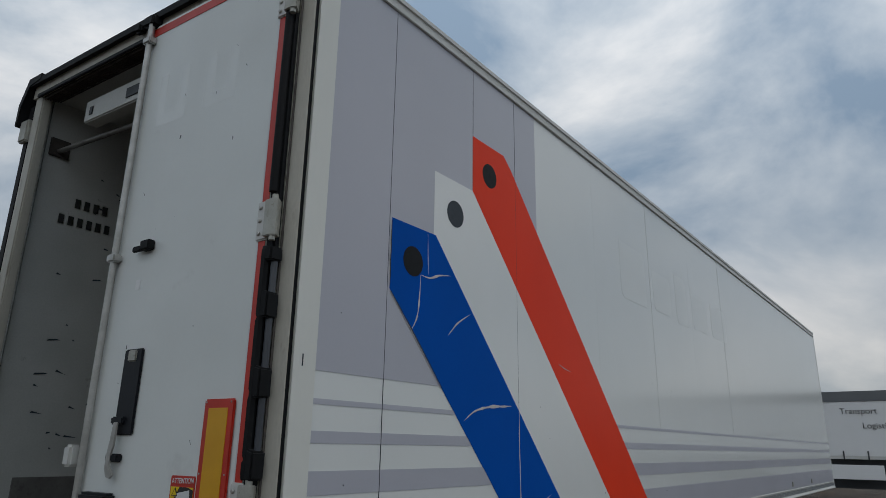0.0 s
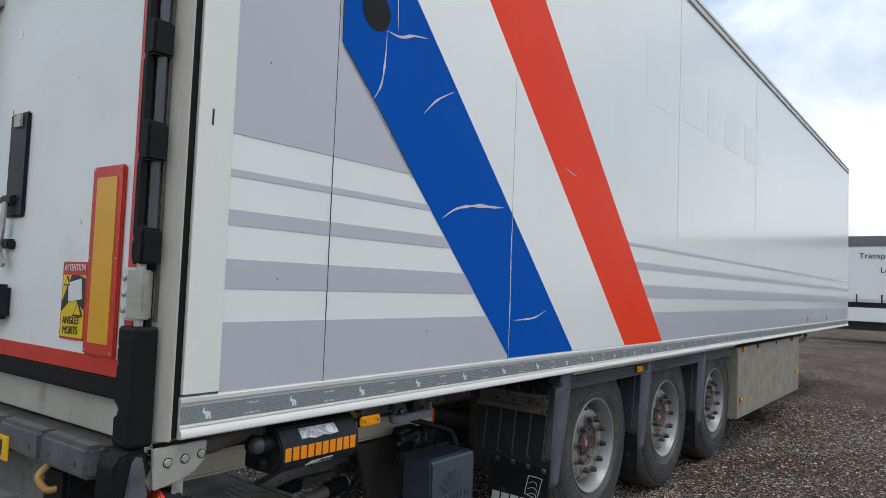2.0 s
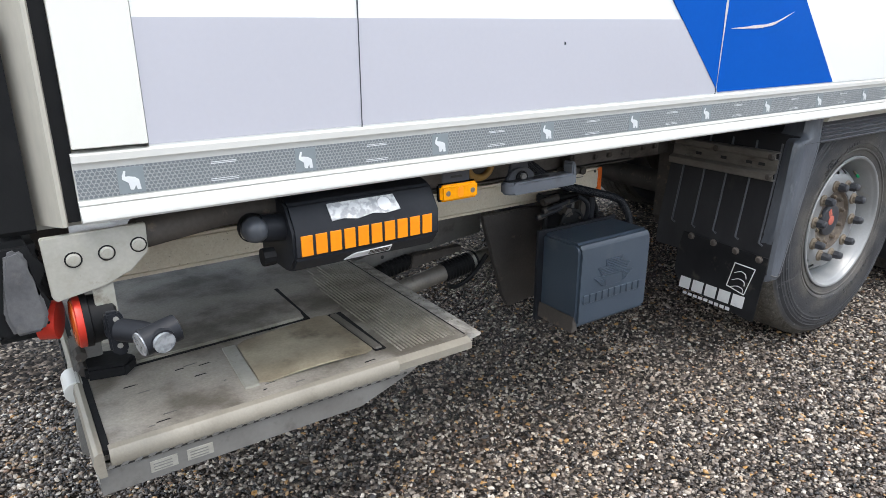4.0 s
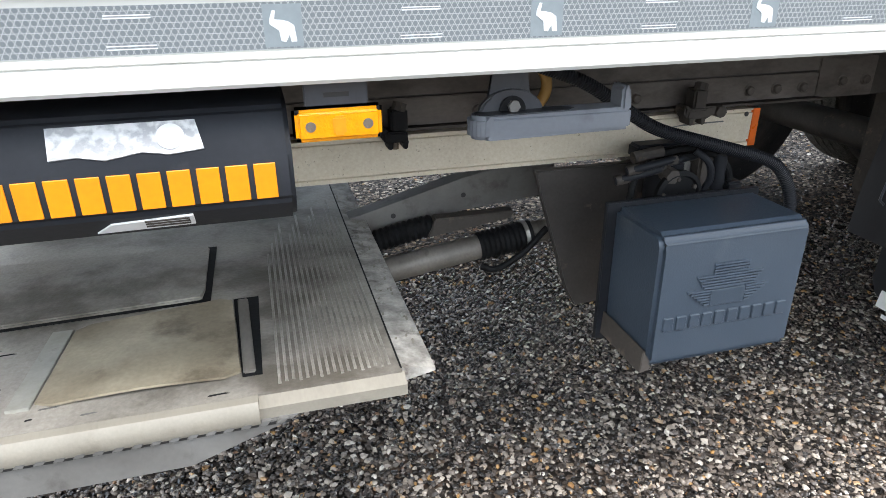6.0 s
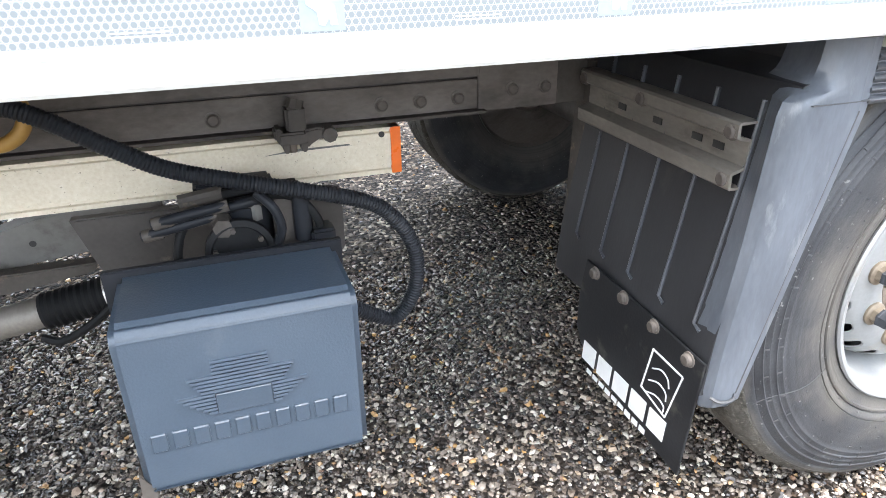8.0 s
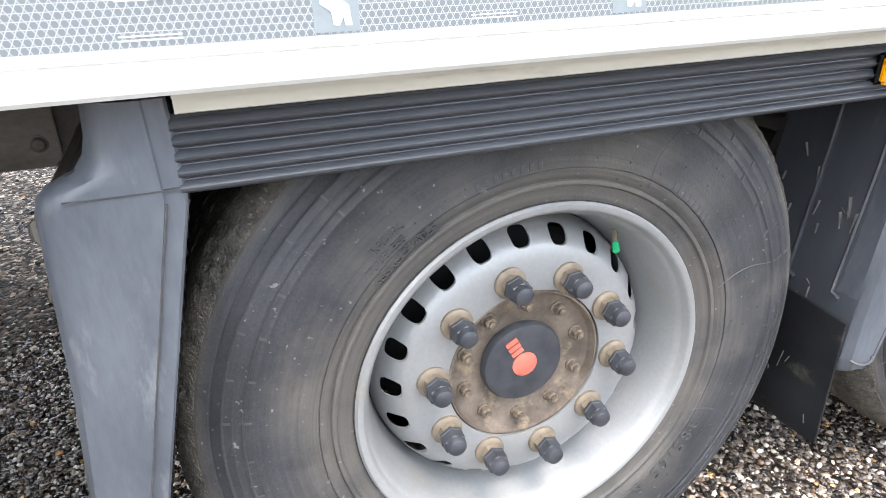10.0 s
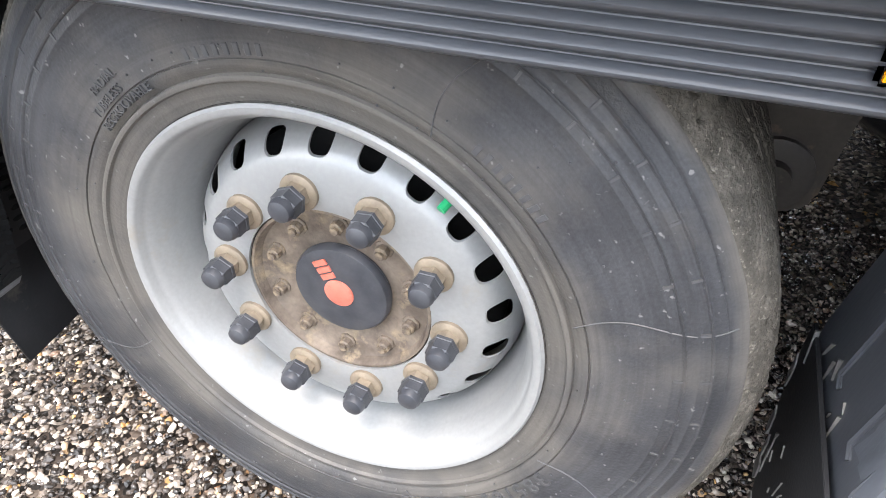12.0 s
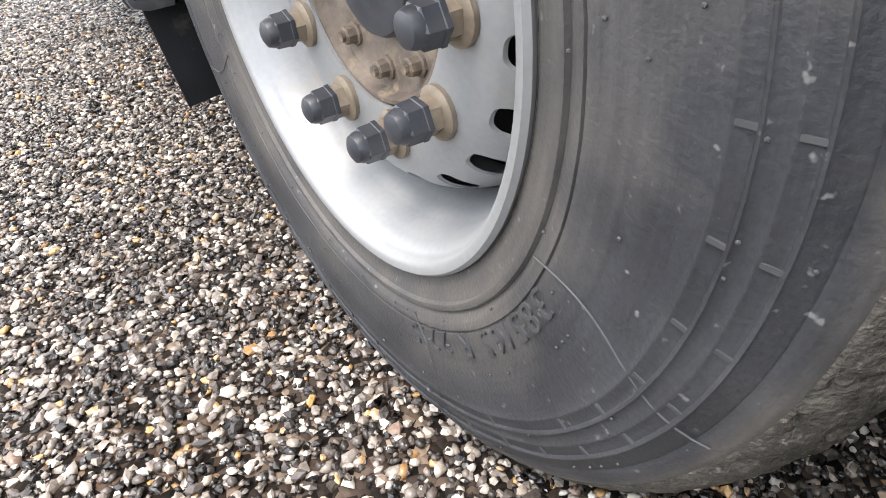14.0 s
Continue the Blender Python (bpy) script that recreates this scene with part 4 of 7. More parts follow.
def side_ticks():
    """Short raised ribs, fine rings and moulding pips on the side wall."""
    bm = bmesh.new()
    rg = random.Random(12)
    for k in range(44):
        a = radians(k * 360 / 44)
        for r0, r1 in ((0.4475, 0.458), (0.4745, 0.4855)):
            if rg.random() < 0.12:
                continue
            vs = []
            for r, d in ((r0, -0.0015), (r1, -0.0015), (r1, 0.0015), (r0, 0.0015)):
                vs.append((r * math.cos(a) - d * math.sin(a), wall_y(r), r * math.sin(a) + d * math.cos(a)))
            lo = [bm.verts.new((x, y + 0.002, z)) for x, y, z in vs]
            hi = [bm.verts.new((x, y - 0.0018, z)) for x, y, z in vs]
            bm.faces.new(hi)
            for i in range(4):
                bm.faces.new((lo[i], lo[(i + 1) % 4], hi[(i + 1) % 4], hi[i]))
    for k in range(120):
        a, r = rg.uniform(0, 6.283), rg.choice((0.345, 0.372, 0.40, 0.428, 0.462, 0.496))
        bmesh.ops.create_icosphere(bm, subdivisions=1, radius=0.0016, matrix=Matrix.Translation((r * math.cos(a), wall_y(r) - 0.001, r * math.sin(a))))
    for a0 in (17.5, 62.0, 205.0, 290.0, 335.0):
        pts = []
        for i in range(17):
            r = 0.345 + 0.165 * i / 16
            a = radians(a0 + 1.6 * math.sin(i * 0.35))
            pts.append((r * math.cos(a), wall_y(r) - 0.0004, r * math.sin(a)))
        tube(pts, 0.0010, 5, bm=bm)
    return mesh_of("side_ribs", bm, M["tyre_edge"])


WM["side_ribs"] = side_ticks()
WM["marks"] = [bent_text("385/65 R 22.5", 0.036, 0.358, -28, 1.35), bent_text("RADIAL", 0.016, 0.379, 133), bent_text("TUBELESS", 0.016, 0.362, 137), bent_text("REGROOVABLE", 0.016, 0.345, 138)]
WM["side_block"] = mesh_of("side_block", box(0.3605, 0.3735, wall_y(0.367) - 0.0014, wall_y(0.367) + 0.002, -0.0033, 0.0033, 0.0006, seg=1), M["tyre_edge"])

WM["valve_cap"] = mesh_of("valve_cap", tube([(0.2480, 0.0445, 0), (0.2395, 0.0330, 0)], 0.0060, 10), M["green"])

for k, turn in ((0, 0), (1, 131), (2, 47)):
    build_wheel(trailer, WX + 1.31 * k, WY, False, turn)
    build_wheel(trailer, WX + 1.31 * k, WID - WY, True, turn * 2 + 20)
    part("axle", tube([(WX + 1.31 * k, 0.45, WZ), (WX + 1.31 * k, WID - 0.45, WZ)], 0.064, 20), M["steel_dark"], trailer)

# ---- chassis ----
part("chassis_beam", prism([(0.657, 0.851), (0.72, 0.851), (0.72, 0.866), (0.68, 0.866), (0.68, 1.06), (0.72, 1.06), (0.72, 1.08), (0.657, 1.08)], "x", 0.3, 13.0), M["steel_dark"], trailer)
part("chassis_beam", box(0.3, 13.0, 1.85, 1.93, 0.845, 1.08, 0.006), M["steel_dark"], trailer)
for k in range(12):
    part("cross_member", box(0.5 + 1.1 * k, 0.56 + 1.1 * k, 0.70, 1.85, 0.985, 1.085), M["steel_dark"], trailer)

# ribbed strip over the wheels
prof = [(0.11, 1.047), (0.060, 1.047)]
for k in range(5):
    z = 1.0445 - 0.0164 * k
    prof += [(0.0580, z), (0.0575, z - 0.0012)] + [(0.0570 - 0.0095 * math.sin(math.pi * (0.10 + 0.82 * a / 7)), z - 0.0018 - 0.0128 * a / 7) for a in range(8)] + [(0.0575, z - 0.0152)]
prof += [(0.0595, 0.9625), (0.11, 0.9625)]
part("ribbed_fender_strip", prism(prof, "x", 2.550, 6.05), M["strip"], trailer, "black ribbed plastic strip above the wheels")
part("channel", prism([(0.018, 1.0765), (0.018, 1.0690), (0.030, 1.0680), (0.030, 1.0650), (0.036, 1.0645), (0.038, 1.0510), (0.044, 1.0490), (0.09, 1.0490), (0.09, 1.0765)], "x", 2.558, 6.05), M["channel"], trailer, "cream coated channel under the side rail")

# ---- pallet box beyond the wheels ----
skirt = part("storage_box", box(6.12, 9.2, 0.03, 0.62, 0.31, 1.03, 0.01), M["alu"], trailer, "dull aluminium pallet storage box")


# ---- rear portal, doors and what is fixed on them ----
SK = 0.06


def skew(bm):
    """The rear face runs a little aslant to the sides."""
    for v in bm.verts:
        v.co.x -= SK * v.co.y
    return bm


def rear(name, bm, mat, parent=trailer, label="", angle=35):
    return part(name, skew(bm), mat, parent, label, angle=angle)


def on_rear(y, z, out):
    """A pose on the rear face: x along the face to the reader's right, y up, z out of it."""
    m = Matrix(((-SK * -1, 0, -1, -0.0), (-1, 0, 0, 0), (0, 1, 0, 0), (0, 0, 0, 1)))
    m.translation = (-out - SK * y, y, z)
    return m


rear("corner_post", prism([(-0.018, 0.006), (-0.021, 0.0), (-0.028, -0.001), (-0.066, 0.056), (-0.068, 0.085), (-0.018, 0.085)], "z", 1.075, 4.02), M["post_alu"], label="dull aluminium corner post with stains")
rear("post_gasket", box(-0.020, 0.006, 0.010, 0.05, 1.08, 4.02), M["rubber"])
rear("corner_post", box(-0.066, -0.004, 2.46, 2.56, 1.075, 4.0, 0.008), M["post_alu"])
rear("header", prism([(-0.075, 3.93), (-0.075, 4.03), (-0.05, 4.055), (0.05, 4.06), (0.05, 3.96), (0.0, 3.93)], "y", 0.0, 2.58), M["post_alu"])
rear("header_gasket", prism([(-0.11, 4.01), (-0.112, 4.05), (-0.09, 4.07), (-0.03, 4.085), (-0.03, 4.03), (-0.076, 4.02)], "y", -0.01, 2.60), M["rubber"])
for k in range(7):
    rear("curtain_rib", box(-0.060 + 0.016 * k, -0.052 + 0.016 * k, 0.12, 2.46, 3.905 + 0.003 * k, 3.932, 0.002), M["steel_dark"])
rear("roof_corner", prism([(2.44, 4.075), (2.60, 4.075), (2.685, 3.90), (2.685, 3.74), (2.66, 3.74), (2.655, 3.88), (2.58, 4.02), (2.44, 4.03)], "x", -0.115, 0.02, 0.004), M["rubber"], label="black chamfered corner moulding")
rear("header_lip", box(-0.09, -0.074, 0.12, 2.5, 3.915, 3.945, 0.004), M["rubber"])
rear("rear_sill", box(-0.066, 0.05, 0.06, 2.5, 1.06, 1.19, 0.006), M["post_alu"])

door = rear("rear_door", box(-0.095, -0.03, 0.10, 1.215, 1.21, 3.965, 0.004), M["door_paint"], label="closed white rear door leaf with red reflective border")
part("border", skew(box(-0.0975, -0.094, 0.105, 0.148, 1.245, 3.93)), M["red"], door)
part("border", skew(box(-0.0980, -0.094, 0.105, 1.13, 1.247, 1.300)), M["red"], door)
part("border", skew(box(-0.0980, -0.094, 0.105, 1.19, 3.895, 3.945)), M["red"], door)
part("white_edge", skew(box(-0.0985, -0.094, 0.145, 0.152, 1.300, 3.895)), M["white_ink"], door)
part("door_gasket", skew(box(-0.105, -0.04, 0.085, 1.23, 1.182, 1.250, 0.008)), M["rubber"], door)
part("door_gasket", skew(tube([(-0.078, 1.236, 1.22), (-0.078, 1.236, 2.6), (-0.078, 1.236, 3.97)], 0.024, 14)), M["plastic_guard"], door, "dark grey round door seal")
part("door_edge", skew(box(-0.097, -0.034, 1.2135, 1.221, 1.23, 3.95, 0.002)), M["zinc_bar"], door)
part("door_gasket", skew(box(-0.098, -0.06, 0.052, 0.104, 1.2, 3.97, 0.010)), M["rubber"], door)

# lock bar with its guides
bar = part("lock_bar", skew(tube([(-0.118, 1.185, 1.23), (-0.118, 1.185, 2.6), (-0.118, 1.185, 3.97)], 0.0165, 20)), M["zinc_bar"], door, "zinc-plated lock bar")
for z in (1.42, 2.60, 3.86):
    part("bar_guide", skew(box(-0.142, -0.094, 1.150, 1.220, z - 0.022, z + 0.022, 0.008)), M["zinc_bar"], bar)
part("cam_keeper", skew(box(-0.140, -0.07, 1.15, 1.25, 3.955, 4.03, 0.014)), M["rubber"], bar)
part("cam_keeper", skew(box(-0.125, -0.08, 1.30, 1.36, 3.97, 4.035, 0.014)), M["rubber"], bar)
# black handle plate, lever and latch
plate = part("handle_plate", skew(box(-0.108, -0.094, 0.845, 0.985, 1.745, 2.13, 0.006)), M["plastic_black"], door, "black plastic handle plate")
part("clip", skew(box(-0.116, -0.104, 0.880, 0.945, 2.07, 2.125, 0.006)), M["galv"], plate)
part("stop_block", skew(box(-0.125, -0.094, 0.90, 0.99, 1.790, 1.825, 0.006)), M["plastic_black"], plate)
part("stop_block", skew(box(-0.125, -0.094, 0.90, 0.99, 1.630, 1.665, 0.006)), M["plastic_black"], plate)
lever = part("lever", skew(prism([(0.925, 1.80), (0.955, 1.80), (0.962, 1.72), (0.975, 1.66), (0.975, 1.60), (0.955, 1.565), (0.925, 1.56), (0.905, 1.575), (0.925, 1.60), (0.945, 1.615), (0.945, 1.66), (0.930, 1.70)], "x", -0.130, -0.121, 0.002)), M["zinc_bar"], door, "bright steel lock lever")
latch = part("handle_box", skew(box(-0.150, -0.094, 0.905, 1.12, 1.375, 1.50, 0.012)), M["plastic_black"], door, "black recessed handle box")
part("handle", skew(box(-0.160, -0.148, 0.935, 1.06, 1.395, 1.475, 0.008)), M["plastic_guard"], latch)
part("pull", skew(box(-0.168, -0.158, 0.955, 0.985, 1.40, 1.46, 0.004)), M["plastic_black"], latch)
for z0, z1 in ((2.605, 2.655),):
    stop = part("door_stop", skew(box(-0.135, -0.094, 0.885, 0.955, z0, z1, 0.006)), M["rubber"], door)
    part("stop_nose", skew(box(-0.130, -0.110, 0.955, 1.02, z0, z0 + 0.028, 0.004)), M["rubber"], stop)
part("tag", skew(box(-0.0965, -0.094, 0.965, 1.0, 2.42, 2.47)), M["far_white"], door)

part("white_catch", skew(box(-0.150, -0.095, 1.235, 1.300, 1.60, 1.70, 0.012)), M["white_alu"], bar)
# reflective board and blind-spot sticker
board = part("reflector_board", skew(box(-0.108, -0.094, 0.180, 0.362, 1.300, 1.888, 0.006)), M["red"], door, "yellow board with red reflective border")
part("yellow_field", skew(box(-0.1105, -0.107, 0.212, 0.328, 1.340, 1.852)), M["yellow"], board)
rv = mesh_of("rivet", lathe([(0.004, 0), (0.004, -0.0015), (0.0025, -0.003), (0.0, -0.003)], 8), M["zinc_bar"])
for y, z in ((0.196, 1.875), (0.346, 1.875), (0.196, 1.60), (0.346, 1.60), (0.196, 1.315), (0.346, 1.315)):
    part("rivet", rv, None, board, m=pose(-0.108 - SK * y, y, z, 0, 0, -90))
warn = part("warning_sticker", skew(box(-0.0975, -0.094, 0.378, 0.532, 1.337, 1.588, 0.004)), M["red"], door, "yellow and black blind-spot warning sticker")
part("sticker_yellow", skew(box(-0.0990, -0.097, 0.384, 0.526, 1.345, 1.545)), M["yellow_sign"], warn)
part("sticker_black", skew(prism([(0.384, 1.535), (0.420, 1.545), (0.470, 1.545), (0.526, 1.455), (0.526, 1.425), (0.455, 1.475), (0.384, 1.435)], "x", -0.1000, -0.0985)), M["black_ink"], warn)
part("sticker_truck", skew(prism([(0.395, 1.470), (0.480, 1.458), (0.486, 1.520), (0.405, 1.535)], "x", -0.1012, -0.0995)), M["white_ink"], warn)
for y, z, r in ((0.418, 1.432, 0.030), (0.495, 1.522, 0.020)):
    part("sign_triangle", skew(prism([(y - r, z - r * 0.6), (y + r, z - r * 0.6), (y, z + r)], "x", -0.1016, -0.0988)), M["black_ink"], warn)
    part("sign_triangle", skew(prism([(y - r * 0.7, z - r * 0.42), (y + r * 0.7, z - r * 0.42), (y, z + r * 0.7)], "x", -0.1022, -0.1010)), M["yellow_sign"], warn)
part("writing", text_mesh("ATTENTION", 0.030, M["white_ink"], 0.0006), None, warn, m=on_rear(0.524, 1.557, 0.0985) @ Matrix.Diagonal((0.86, 1, 1, 1)))
part("writing", text_mesh("ANGLES", 0.036, M["black_ink"], 0.0006), None, warn, m=on_rear(0.514, 1.386, 0.1000) @ Matrix.Diagonal((0.86, 1, 1, 1)))
part("writing", text_mesh("MORTS", 0.036, M["black_ink"], 0.0006), None, warn, m=on_rear(0.510, 1.354, 0.1000) @ Matrix.Diagonal((0.86, 1, 1, 1)))

# hinges
for z0, z1 in ((1.42, 1.575), (2.53, 2.705), (3.62, 3.78)):
    h = part("hinge", skew(box(-0.108, -0.090, 0.085, 0.158, z0, z1, 0.006)), M["white_alu"], trailer, "white coated door hinge")
    part("hinge_arm", skew(prism([(-0.118, 0.020), (-0.130, 0.045), (-0.128, 0.092), (-0.106, 0.098), (-0.062, 0.060)], "z", z0 + 0.006, z1 - 0.006, 0.004)), M["galv"], h)
    part("hinge_pin", skew(tube([(-0.112, 0.048, z0 - 0.012), (-0.112, 0.048, z1 + 0.012)], 0.013, 12)), M["galv"], h)
    for k in range(3):
        part("hinge_bolt", rv, None, h, m=pose(-0.108 - SK * 0.14, 0.136, z0 + 0.03 + (z1 - z0 - 0.06) * k / 2, 0, 0, -90) @ Matrix.Diagonal((2.6, 2.6, 2.6, 1)))
# rubber buffers along the post
rng = random.Random(4)


def worn(x0, x1, y0, y1, z0, z1, notches, seed=1):
    """A flat rubber bar whose outer edge has a few torn notches (height, half width, depth)."""
    bm = bmesh.new()
    zs = sorted({z0, z1} | {z0 + (z1 - z0) * i / 40 for i in range(41)} | {c + k * h for c, h, d in notches for k in (-1, -0.6, -0.2, 0.3, 0.7, 1)})
    rings = []
    for z in zs:
        if not z0 <= z <= z1:
            continue
        cut = 0.0012 * noise.noise(Vector((seed, z * 40, 0)))
        for c, h, d in notches:
            if abs(z - c) < h:
                cut += d * (1 - ((z - c) / h) ** 2) * (0.75 + 0.25 * noise.noise(Vector((seed, z * 90, 2))))
        end = 0.006 if z in (z0, z1) else 0
        rings.append([bm.verts.new(p) for p in ((x0 + end, y1 - 0.006 - max(0, cut), z), (x0 + end, y0 + 0.012, z), (x0 + 0.012, y0 + end, z), (x1, y0 + end, z), (x1, y1 - max(0, cut) * 0.8, z), (x0 + 0.008 + max(0, cut) * 0.6, y1 - max(0, cut), z))])
    for p, q in zip(rings, rings[1:]):
        for k in range(6):
            bm.faces.new((p[k], p[(k + 1) % 6], q[(k + 1) % 6], q[k]))
    bm.faces.new(rings[0])
    bm.faces.new(list(reversed(rings[-1])))
    return bm


rear("rubber_buffer", worn(-0.130, -0.064, 0.025, 0.118, 1.065, 1.405, ((1.165, 0.022, 0.030), (1.215, 0.008, 0.008), (1.300, 0.010, 0.010), (1.345, 0.006, 0.007)), 9), M["rubber"], label="worn black rubber buffer")
long_ = rear("rubber_buffer", worn(-0.118, -0.064, 0.062, 0.100, 1.585, 2.50, ((1.66, 0.012, 0.010), (1.90, 0.02, 0.008), (2.20, 0.012, 0.010)), 10), M["rubber"], label="long black rubber buffer with recessed grips")
for z0, z1 in ((1.585, 1.700), (1.885, 2.010), (2.195, 2.310), (2.430, 2.50)):
    part("buffer_block", skew(prism([(0.024, z0), (0.064, z0), (0.064, z1), (0.024, z1 - 0.012)], "x", -0.130, -0.066, 0.007)), M["rubber"], long_)
for z0, z1 in ((1.700, 1.885), (2.010, 2.195), (2.310, 2.430)):
    part("grip_bar", skew(tube([(-0.090, 0.045, z0 - 0.01), (-0.090, 0.045, z1 + 0.01)], 0.014, 10)), M["plastic_guard"], long_)
rear("post_seal", tube([(-0.100, 0.078, 2.74), (-0.100, 0.078, 3.35), (-0.100, 0.078, 3.96)], 0.019, 14), M["rubber"], label="dark rounded door seal")
for y0 in (0.040, 0.062):
    rear("post_groove", box(-0.0705, -0.060, y0, y0 + 0.003, 1.42, 4.0), M["steel_dark"])

# second leaf, folded open, and the inside fittings
leaf = part("open_door", skew(box(-0.02, 1.16, 2.575, 2.64, 1.22, 3.95, 0.004)), M["door_paint"], trailer, "second door leaf folded open along the side")
part("leaf_gasket", skew(box(-0.06, -0.018, 2.57, 2.645, 1.22, 3.90, 0.012)), M["rubber"], leaf)
part("leaf_hinge", skew(box(-0.09, -0.05, 2.56, 2.66, 3.62, 3.78, 0.01)), M["galv"], leaf)
part("leaf_hinge", skew(box(-0.09, -0.05, 2.56, 2.66, 2.53, 2.70, 0.01)), M["galv"], leaf)
unit = part("ceiling_unit", skew(box(0.03, 0.12, 0.30, 2.08, 3.66, 3.815, 0.008)), M["inside_white"], trailer, "white beam across the top of the opening")
part("unit_window", skew(box(0.024, 0.032, 1.36, 1.62, 3.70, 3.77, 0.004)), M["black_ink"], unit)
part("unit_window", skew(box(0.024, 0.032, 1.98, 2.02, 3.70, 3.76, 0.004)), M["black_ink"], unit)
part("load_pole", tube([(-0.04, 2.50, 3.60), (0.12, 1.10, 3.60)], 0.016, 14), M["steel_grey"], trailer)
part("wall_bracket", box(-0.10, 0.03, 2.505, 2.523, 3.56, 3.69, 0.006), M["steel_dark"], trailer)
for k, (x, z, n) in enumerate(((0.13, 3.235, 4), (0.04, 3.105, 6))):
    for i in range(n):
        part("faded_mark", box(x + 0.062 * i, x + 0.062 * i + 0.034, 2.518, 2.5235, z + 0.014, z + 0.076), M["black_ink"], trailer)
for k in range(34):
    x, z, w = rng.uniform(0.05, 0.95), rng.uniform(1.55, 3.5), rng.uniform(0.01, 0.09)
    t = rng.uniform(-0.25, 0.25) * w
    part("scuff", prism([(x, z), (x + w, z + t), (x + w * 0.7, z + t + 0.006), (x + 0.1 * w, z + 0.012)], "y", 2.5215, 2.5245), M["hole_grey"], trailer)
# nicks on the outer door
for k in range(16):
    y, z = rng.uniform(0.25, 1.1), rng.uniform(1.7, 3.85)
    t, w = rng.uniform(-0.012, 0.012), rng.uniform(0.002, 0.005)
    h = rng.uniform(0.004, 0.022)
    part("nick", skew(prism([(y, z), (y + w, z + 0.002), (y + t + w, z + h), (y + t, z + h - 0.002)], "x", -0.0962, -0.094)), M["hole_grey"], door)

for y0, y1 in ((0.42, 0.66), (0.80, 1.05)):
    part("faded_trace", skew(prism([(y0, 3.30), (y1, 3.30), (y1, 3.60), (y1 - 0.07, 3.60), (y1 - 0.07, 3.37), (y0 + 0.07, 3.37), (y0 + 0.07, 3.60), (y0, 3.60)], "x", -0.0954, -0.0935)), M["ghost"], door)

# ---- bumper, plate, lamps under the rear ----
bump = thing("rear_bumper", "black rubber-faced rear bumper bar with worn corner blocks", "bumper", (0, 0, 0))
rear("bumper_bar", box(-0.13, 0.0, 0.16, 2.4, 0.95, 1.05, 0.008), M["steel_dark"], bump)
seg_hole = mesh_of("segment_hole", lathe([(0.0085, 0.002), (0.0085, -0.001), (0.0, -0.0005)], 12), M["black_ink"])
for a, b in ((0.14, 0.42), (0.425, 0.72), (0.725, 1.05), (1.055, 1.40), (1.405, 1.75), (1.755, 2.1), (2.105, 2.42)):
    g = rear("rubber_segment", box(-0.185, -0.125, a, b, 0.965, 1.062, 0.014), M["bumper_rubber"], bump)
    for y in (a + 0.06, b - 0.06):
        part("segment_hole", seg_hole, None, g, m=pose(-0.1845 - SK * y, y, 1.005, 0, 0, -90))
blk = rear("corner_block", prism([(-0.162, 1.040), (-0.140, 1.056), (-0.075, 1.058), (-0.066, 1.030), (-0.074, 1.006), (-0.066, 0.972), (-0.078, 0.940), (-0.070, 0.905), (-0.074, 0.888), (-0.140, 0.876), (-0.158, 0.888), (-0.165, 0.93), (-0.170, 1.0)], "y", 0.022, 0.125, 0.012), M["rubber"], bump, "worn black rubber corner block", 60)
part("torn_edge", skew(prism([(-0.120, 1.040), (-0.100, 1.046), (-0.088, 1.030), (-0.090, 0.985), (-0.076, 0.955), (-0.072, 0.915), (-0.084, 0.892), (-0.128, 0.890), (-0.138, 0.93), (-0.128, 0.99)], "y", 0.010, 0.026, 0.006)), M["bumper_rubber"], blk)
rear("side_block", box(-0.16, -0.03, 0.30, 0.44, 0.76, 0.965, 0.014), M["rubber"], bump)
rear("lamp_board", box(-0.10, -0.06, 0.46, 2.2, 0.78, 0.97, 0.006), M["steel_grey"], bump)
plate_ = rear("number_plate", box(-0.190, -0.184, 0.62, 1.05, 0.935, 1.015, 0.004), M["plate_yellow"], bump, "yellow number plate with a blue end")
part("plate_end", skew(box(-0.1915, -0.189, 1.005, 1.05, 0.937, 1.013)), M["blue_foil"], plate_)
for i in range(6):
    part("plate_bar", skew(box(-0.1915, -0.189, 0.66 + 0.056 * i, 0.70 + 0.056 * i, 0.950, 1.000)), M["black_ink"], plate_)
hook = rear("tow_hook", tube(spline([(-0.16, 0.40, 0.965), (-0.19, 0.40, 0.93), (-0.175, 0.37, 0.895), (-0.14, 0.345, 0.91), (-0.135, 0.35, 0.95)], 6), 0.011, 10), M["yellow_hose"], bump, "ochre painted hook")
fp = part("side_bracket", prism([(-0.067, 1.058), (0.104, 1.060), (0.102, 1.006), (0.070, 0.975), (0.025, 0.955), (-0.058, 0.940), (-0.064, 0.950)], "y", 0.010, 0.024, 0.002), M["galv"], bump, "galvanised bracket plate with three bolts")
for x, z in ((-0.021, 1.013), (0.033, 1.016), (0.087, 1.022)):
    part("bracket_bolt", lathe([(0.012, 0.002), (0.012, -0.002), (0.009, -0.003), (0.009, -0.006), (0.0, -0.006)], 16), M["galv"], fp, m=pose(x, 0.010, z))
    part("bolt_ring", lathe([(0.0145, 0.001), (0.0145, -0.001), (0.0118, -0.0012)], 16), M["rubber"], fp, m=pose(x, 0.0095, z))
